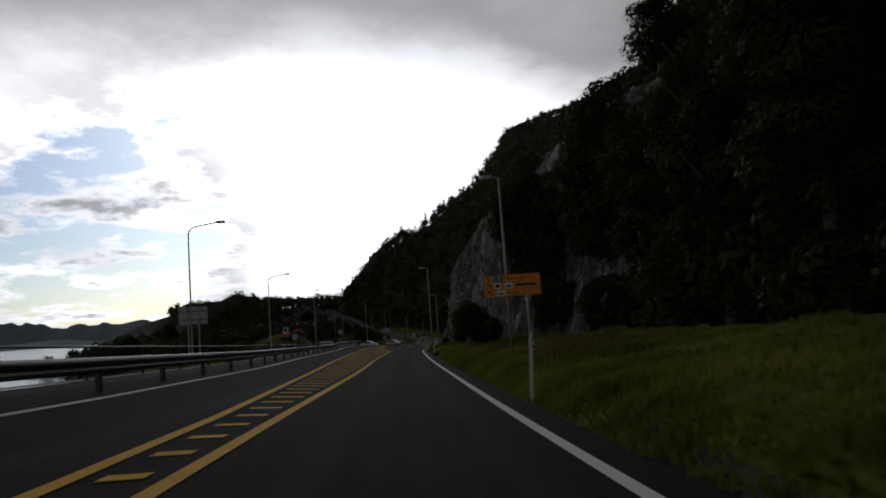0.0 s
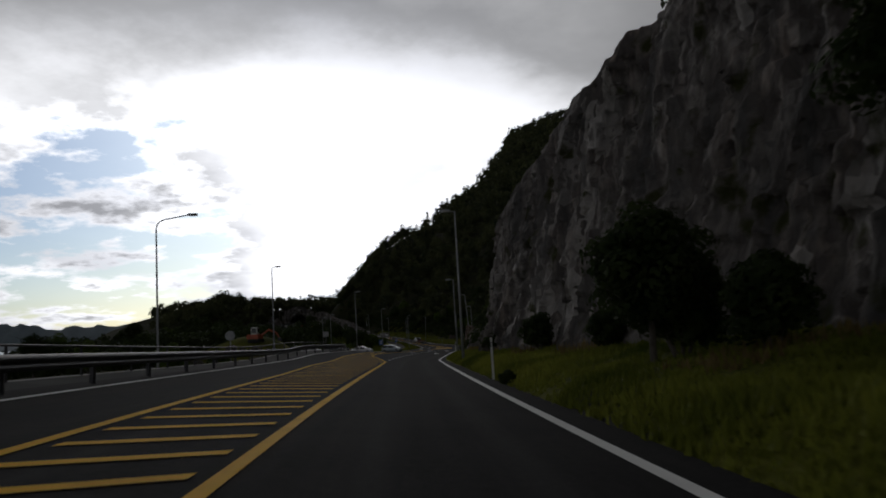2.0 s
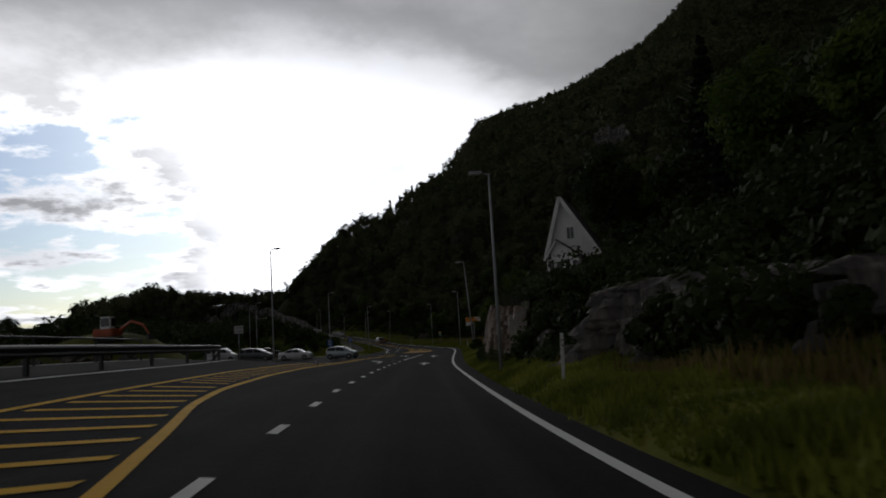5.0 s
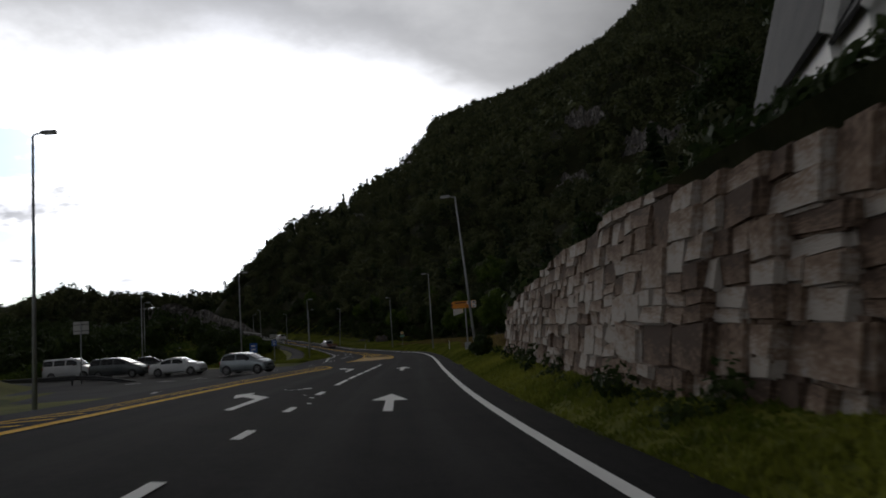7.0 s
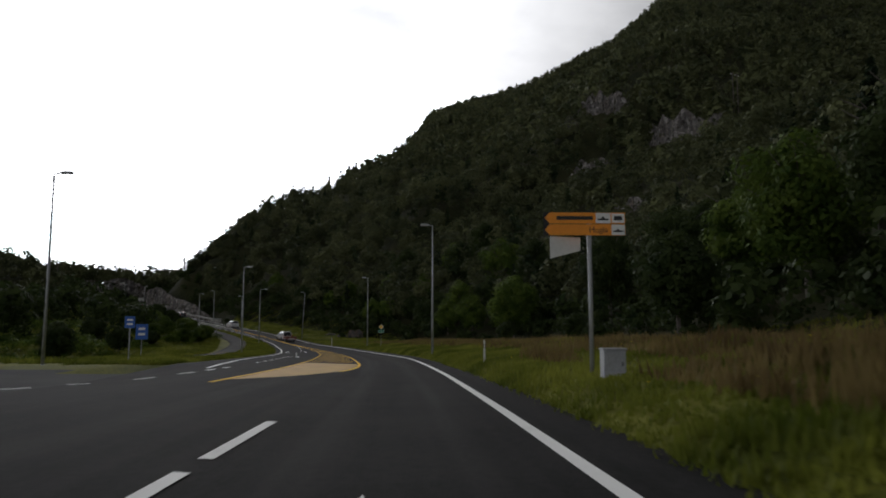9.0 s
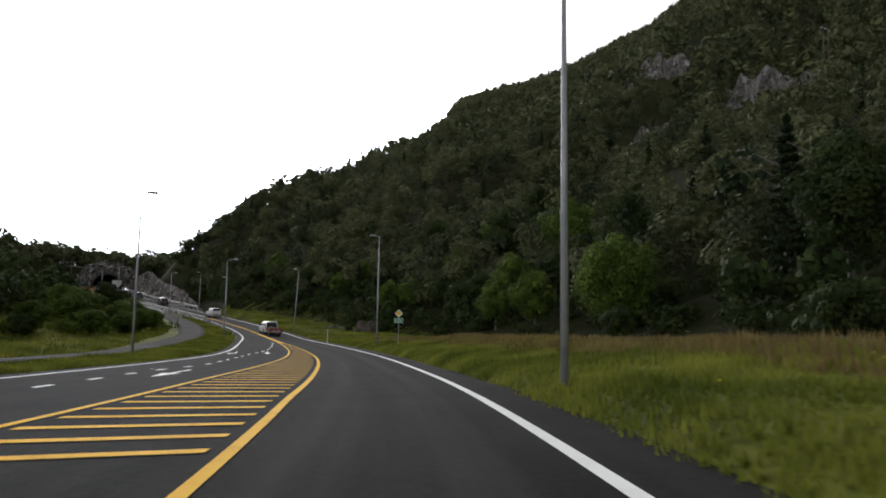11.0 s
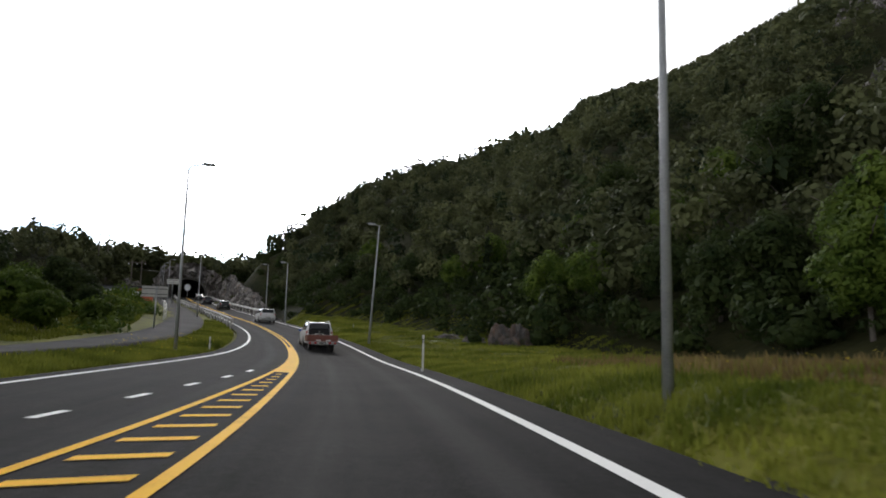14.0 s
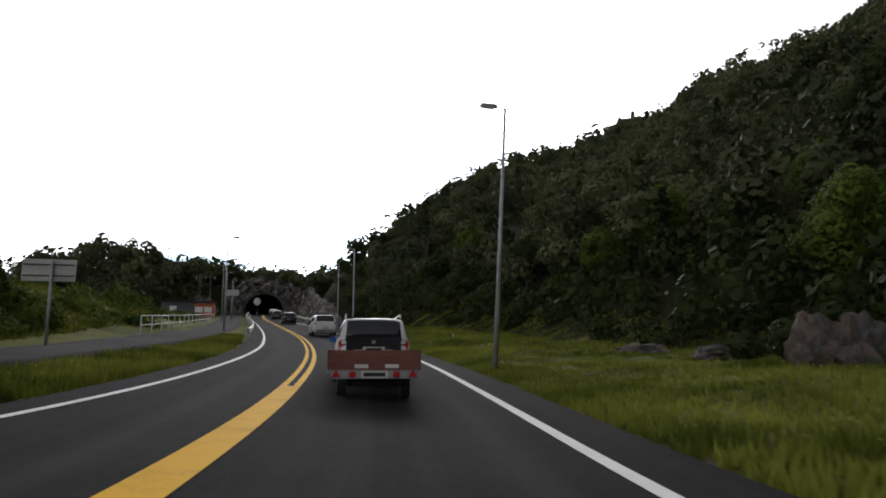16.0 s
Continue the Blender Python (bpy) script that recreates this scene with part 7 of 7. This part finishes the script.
    for sy, nm in ((-1, "rear_bumper"), (1, "front_bumper")):
        bm = bmesh.new(); box(bm, (width * 0.80, 0.14, 0.16), (0, sy * (L * 0.5 - 0.03), 0.36), 0.05); part(nm, bm, M["black_plastic"], top)
    bm = bmesh.new(); box(bm, (0.60, 0.06, 0.11), (0, L * 0.490, belt * 0.60), 0.02); part("grille", bm, M["black_plastic"], top)
    for sy in (-1, 1):
        zp = 0.40 if sy > 0 else (belt * 0.78 if dark_tailgate else 0.52)
        bm = bmesh.new(); box(bm, (0.50, 0.012, 0.11), (0, sy * (L * 0.5 + 0.046), zp), 0.004); pl = part("number_plate", bm, M["plate"], top)
        bm = bmesh.new(); box(bm, (0.36, 0.004, 0.05), (0, sy * (L * 0.5 + 0.054), zp), 0.001); part("plain_bar", bm, M["black_sign"], pl)
    if dark_tailgate:
        bm = bmesh.new(); box(bm, (width * 0.74, 0.07, belt * 0.44), (0, -L * 0.489, belt * 0.86), 0.03); tg = part("tailgate", bm, M["dark_car"], top, "dark tailgate panel")
        bm = bmesh.new(); tube(bm, (0, -L * 0.490 - 0.02, belt * 0.95), (0, -L * 0.490 - 0.04, belt * 0.95), 0.045, None, 12); part("badge", bm, M["rim"], tg)
    return top


def slab(name, q, thick, material, parent, label=""):
    """A thin plate on a quad."""
    n = (q[1] - q[0]).cross(q[3] - q[0]).normalized() * thick
    v = [p for p in q] + [p + n for p in q]
    return raw(name, v, [(3, 2, 1, 0), (4, 5, 6, 7), (0, 1, 5, 4), (1, 2, 6, 5), (2, 3, 7, 6), (3, 0, 4, 7)], material, parent, False, label)


def on_road(s, d):
    p = at(s, d)
    return float(p[0]), float(p[1]), float(p[2]), heading(s)


def trailer(s, d):
    x, y, z, turn = on_road(s, d)
    top = empty("trailer", x, y, z, turn, "open box trailer with faded red-brown board sides", "trailer")
    w, ln = 1.72, 2.3
    bm = bmesh.new(); box(bm, (w, ln, 0.05), (0, ln / 2, 0.58), 0.01); part("floor", bm, M["galv"], top)
    bm = bmesh.new(); box(bm, (w, 0.035, 0.36), (0, 0.0, 0.77), 0.006); tb = part("tailboard", bm, M["red_board"], top)
    for px in (-0.84, 0, 0.84):
        bm = bmesh.new(); box(bm, (0.035, 0.02, 0.34), (px, -0.026, 0.77), 0.004); part("batten", bm, M["red_board"], tb)
    for px in (-0.24, 0.32):
        bm = bmesh.new(); box(bm, (0.25, 0.008, 0.07), (px, -0.024, 0.655), 0.002); part("reflector_strip", bm, M["white_sign"], tb)
    for sx in (-1, 1):
        bm = bmesh.new(); box(bm, (0.035, ln, 0.36), (sx * (w / 2 - 0.02), ln / 2, 0.77), 0.006); part("sideboard", bm, M["red_board"], top)
        bm = bmesh.new(); tube(bm, (sx * 0.54, 1.15, 0.30), (sx * 0.71, 1.15, 0.30), 0.30, None, 24); wh = part("wheel", bm, M["tyre"], top)
        bm = bmesh.new(); tube(bm, (sx * 0.70, 1.15, 0.30), (sx * 0.722, 1.15, 0.30), 0.17, 0.15, 16); part("rim", bm, M["rim"], wh)
        bm = bmesh.new(); box(bm, (0.24, 0.80, 0.03), (sx * 0.66, 1.15, 0.63), 0.01); part("mudguard", bm, M["dark_steel"], top)
        bm = bmesh.new(); box(bm, (0.13, 0.05, 0.11), (sx * 0.40, -0.03, 0.505), 0.02); part("round_lamp", bm, M["red_lens"], top)
        q = [Vector(p) for p in ((sx * 0.70 - 0.085, -0.035, 0.46), (sx * 0.70 + 0.085, -0.035, 0.46), (sx * 0.70 + 0.004, -0.035, 0.59), (sx * 0.70 - 0.004, -0.035, 0.59))]
        slab("triangle_reflector", q, 0.012, M["red_lens"], top)
    bm = bmesh.new(); box(bm, (0.34, 0.035, 0.36), (0.0, ln, 0.77), 0.006); box(bm, (w, 0.03, 0.34), (0, ln + 0.002, 0.77), 0.005); part("headboard", bm, M["red_board"], top)
    bm = bmesh.new(); box(bm, (w * 0.92, 0.05, 0.15), (0, 0.01, 0.50), 0.015); part("rear_beam", bm, M["galv"], top)
    bm = bmesh.new(); box(bm, (0.50, 0.012, 0.13), (0, -0.022, 0.505), 0.003); pl = part("number_plate", bm, M["plate"], top)
    bm = bmesh.new(); box(bm, (0.40, 0.004, 0.07), (0, -0.030, 0.505), 0.001); part("plain_bar", bm, M["black_sign"], pl)
    bm = bmesh.new(); tube(bm, (-0.55, 1.15, 0.30), (0.55, 1.15, 0.30), 0.04, None, 10); part("axle", bm, M["dark_steel"], top)
    bm = bmesh.new(); tube(bm, (-0.4, ln - 0.2, 0.50), (0, ln + 1.0, 0.45), 0.035, None, 8); tube(bm, (0.4, ln - 0.2, 0.50), (0, ln + 1.0, 0.45), 0.035, None, 8); part("drawbar", bm, M["galv"], top)


# the queue heading for the tunnel
s16 = S(255.5)
trailer(s16 + 13.8, 2.5)
x, y, z, a = on_road(s16 + 13.8 + 3.2 + 2.15, 2.45)
car("white estate car with dark tailgate, roof rails and a trailer", x, y, z, a, 4.25, 1.78, 1.50, "white_car", "estate", dark_tailgate=True, rails=True)
for dist, paint, style, lb in ((55, "white_car", "estate", "white high-backed car driving towards the tunnel"), (97, "dark_car", "hatch", "small dark hatchback driving towards the tunnel"), (126, "dark_car", "hatch", "small dark hatchback driving towards the tunnel"), (150, "dark_car", "saloon", "dark car far ahead near the tunnel")):
    x, y, z, a = on_road(s16 + dist, 1.8)
    car(lb, x, y, z, a, 4.2, 1.78, 1.52, paint, style)
# waiting on the side road
QZ, WAIT = -4.9, "cars waiting on the side road"
car("silver-blue small hatchback with its nose turned to the main road", -12.7, 165.2, -4.84, -112, 3.62, 1.68, 1.50, "silver_car", "hatch", group=WAIT)
car("white four-door saloon with alloy wheels waiting in the side road", -19.2, 172.2, QZ, -102, 4.3, 1.70, 1.42, "white_car", "saloon", group=WAIT)
car("dark grey people carrier waiting in the side road", -25.0, 176.2, QZ, -98, 4.6, 1.82, 1.70, "grey_car", "carrier", group=WAIT)
car("white panel van with side windows waiting in the side road", -30.8, 181.0, QZ, -95, 4.3, 1.76, 1.85, "white_car", "van", group=WAIT, category="van")
car("small dark car half hidden behind the waiting cars", -25.5, 186.0, QZ, -80, 4.1, 1.72, 1.44, "dark_car", "saloon", group=WAIT)
# ---- white dashes and arrows ----
def dashes(label, rows, f, w, up=0.012):
    """Separate white dashes, each a piece of its own; rows are (start, end) along y."""
    top = tagged(new("lane_line"), label, "road marking", kind="structure")
    for y0, y1 in rows:
        g = (lambda y: f(y)) if callable(f) else (lambda y: f)
        q = [at(S(y0), g(y0) + w / 2, up), at(S(y0), g(y0) - w / 2, up), at(S(y1), g(y1) - w / 2, up), at(S(y1), g(y1) + w / 2, up)]
        raw("dash", q, [(0, 1, 2, 3)], M["white_paint"], top)


OWN = by_y((84, 3.82), (92, 3.85), (100, 4.0), (112, 4.0), (128, 3.88), (140, 3.8), (150, 3.62), (160, 3.48))
dashes("short white dashes parting the turning lane", [(y, y + 1.05) for y in np.arange(87.0, 131, 4.0)], OWN, 0.14)
dashes("long white dashes before the junction", [(131.7, 132.9), (136.0, 139.4), (140.2, 142.6), (143.2, 146.0), (146.7, 149.8), (150.65, 153.85), (154.55, 157.8)], OWN, 0.15)
OPP = by_y((184, 8.6), (205, 8.8), (212, 8.2), (219, 8.25), (226, 8.05), (237, 6.7), (250, 5.4), (262, 4.6))
dashes("short white dashes between the oncoming lanes", [(y, y + 0.95) for y in np.arange(184.4, 252, 3.02)], OPP, 0.14)


def arrow(y, d, turn, label, flip=False, length=5.0, side=1):
    """A painted arrow: tip at y; turn bends its head to the left."""
    if turn:
        flat = [(-0.07, -length), (-0.10, -1.44), (0.47, -0.70), (0.50, 0.0), (0.77, -1.06), (0.56, -2.15), (0.46, -1.64), (0.08, -2.12), (0.07, -length)]
        tris = [(0, 1, 7), (0, 7, 8), (1, 2, 6), (1, 6, 7), (2, 3, 4), (2, 4, 6), (4, 5, 6)]
    else:
        flat = [(0.10, -length), (-0.10, -length), (-0.10, -2.3), (-0.43, -2.36), (0.0, 0.0), (0.43, -2.36), (0.10, -2.3)]
        tris = [(0, 1, 2), (0, 2, 6), (2, 3, 4), (2, 4, 6), (4, 5, 6)]
    k = -1 if flip else 1
    v = [at(S(y + k * b), d + side * k * a * (0.6 if flip else 1.0), 0.013) for a, b in flat]
    bm = bmesh.new()
    vs = [bm.verts.new(p) for p in v]
    for q in tris:
        bm.faces.new([vs[n] for n in q])
    bm.normal_update()
    for f in bm.faces:
        if f.normal.z < 0:
            f.normal_flip()
    tagged(part("road_arrow", bm, M["white_paint"]), label, "road marking", kind="structure")


for yy, yl, dd in ((132.7, 132.0, 4.95), (153.3, 151.8, 4.58)):
    arrow(yy, 2.0, False, "white straight-ahead arrow painted on the lane")
    arrow(yl, dd, True, "white left-turn arrow painted on the turning lane")
arrow(201.6, 7.9, False, "white straight-ahead arrow painted for oncoming traffic", True)
arrow(228.4, 6.85, False, "white straight-ahead arrow painted for oncoming traffic", True, 4.3)
arrow(226.8, 8.8, True, "white turning arrow painted for oncoming traffic", True, 4.3, -1)
# side road: give-way marks and edge lines
def mouth_line(name, pts, w, label, dash=None):
    """A painted line over the side road, through plan points; dash is (length, gap)."""
    p = catmull(pts, 10)
    ln = np.concatenate([[0], np.cumsum(np.hypot(np.diff(p[:, 0]), np.diff(p[:, 1])))])
    top = tagged(new(name), label, "road marking", kind="structure")
    a = 0.0
    while a < ln[-1]:
        b = min(a + (dash[0] if dash else 1.0), ln[-1])
        q = []
        for u, sd in ((a, 1), (a, -1), (b, -1), (b, 1)):
            x, y = np.interp(u, ln, p[:, 0]), np.interp(u, ln, p[:, 1])
            x2, y2 = np.interp(u + 0.05, ln, p[:, 0]) - np.interp(u - 0.05, ln, p[:, 0]), np.interp(u + 0.05, ln, p[:, 1]) - np.interp(u - 0.05, ln, p[:, 1])
            h = math.hypot(x2, y2) or 1.0
            x, y = x - y2 / h * w / 2 * sd, y + x2 / h * w / 2 * sd
            d, _, ry = road_coords([x], [y])
            z = float(at(np.interp(ry[0], LINE[:, 1], LS), d[0])[2])
            q.append((x, y, (float(mouth_z(d[0], z)) if d[0] > 9.3 else z) + 0.03))
        raw("dash", q, [(0, 1, 2, 3)], M["white_paint"], top)
        a = b + (dash[1] if dash else 0.0)


mouth_line("lane_line", [(-20.5, 163.4), (-16.5, 163.8), (-14.2, 165.4), (-12.0, 168.0), (-10.3, 169.6), (-8.8, 171.2), (-7.6, 174.2), (-7.0, 178)], 0.16, "white dashes across the mouth of the side road", (1.15, 0.95))
mouth_line("road_line", [(-11.4, 137.4), (-11.9, 143.2), (-12.3, 146.5), (-14.5, 149.5), (-18, 151)], 0.14, "curved white edge line at the near corner of the junction")
tagged(ribbon("road_line", S(167.8), S(187), lambda y: LY2(y) - 0.1, lambda y: RY2(y) + 0.1, 0.009, M["ochre"]), "ochre-painted start of the second median", "road marking", kind="structure")


def patches():
    """Worn pale scuffs on the asphalt, joined."""
    g = np.random.default_rng(12)
    bm = bmesh.new()
    for y, d, n in ((133.5, 4.6, 7), (131, 3.9, 4), (206, 8.4, 5)):
        for _ in range(n):
            yy, dd, r = y + g.normal() * 0.9, d + g.normal() * 0.35, float(g.uniform(0.05, 0.14))
            ang = np.sort(g.uniform(0, 6.28, 7))
            bm.faces.new([bm.verts.new(at(S(yy + math.sin(t) * r), dd + math.cos(t) * r * 0.8, 0.011)) for t in ang])
    for f in bm.faces:
        f.normal_update()
    tagged(part("paint_scraps", bm, M["white_paint"]), "worn scraps of old white paint on the asphalt", "road marking", kind="stuff")


patches()
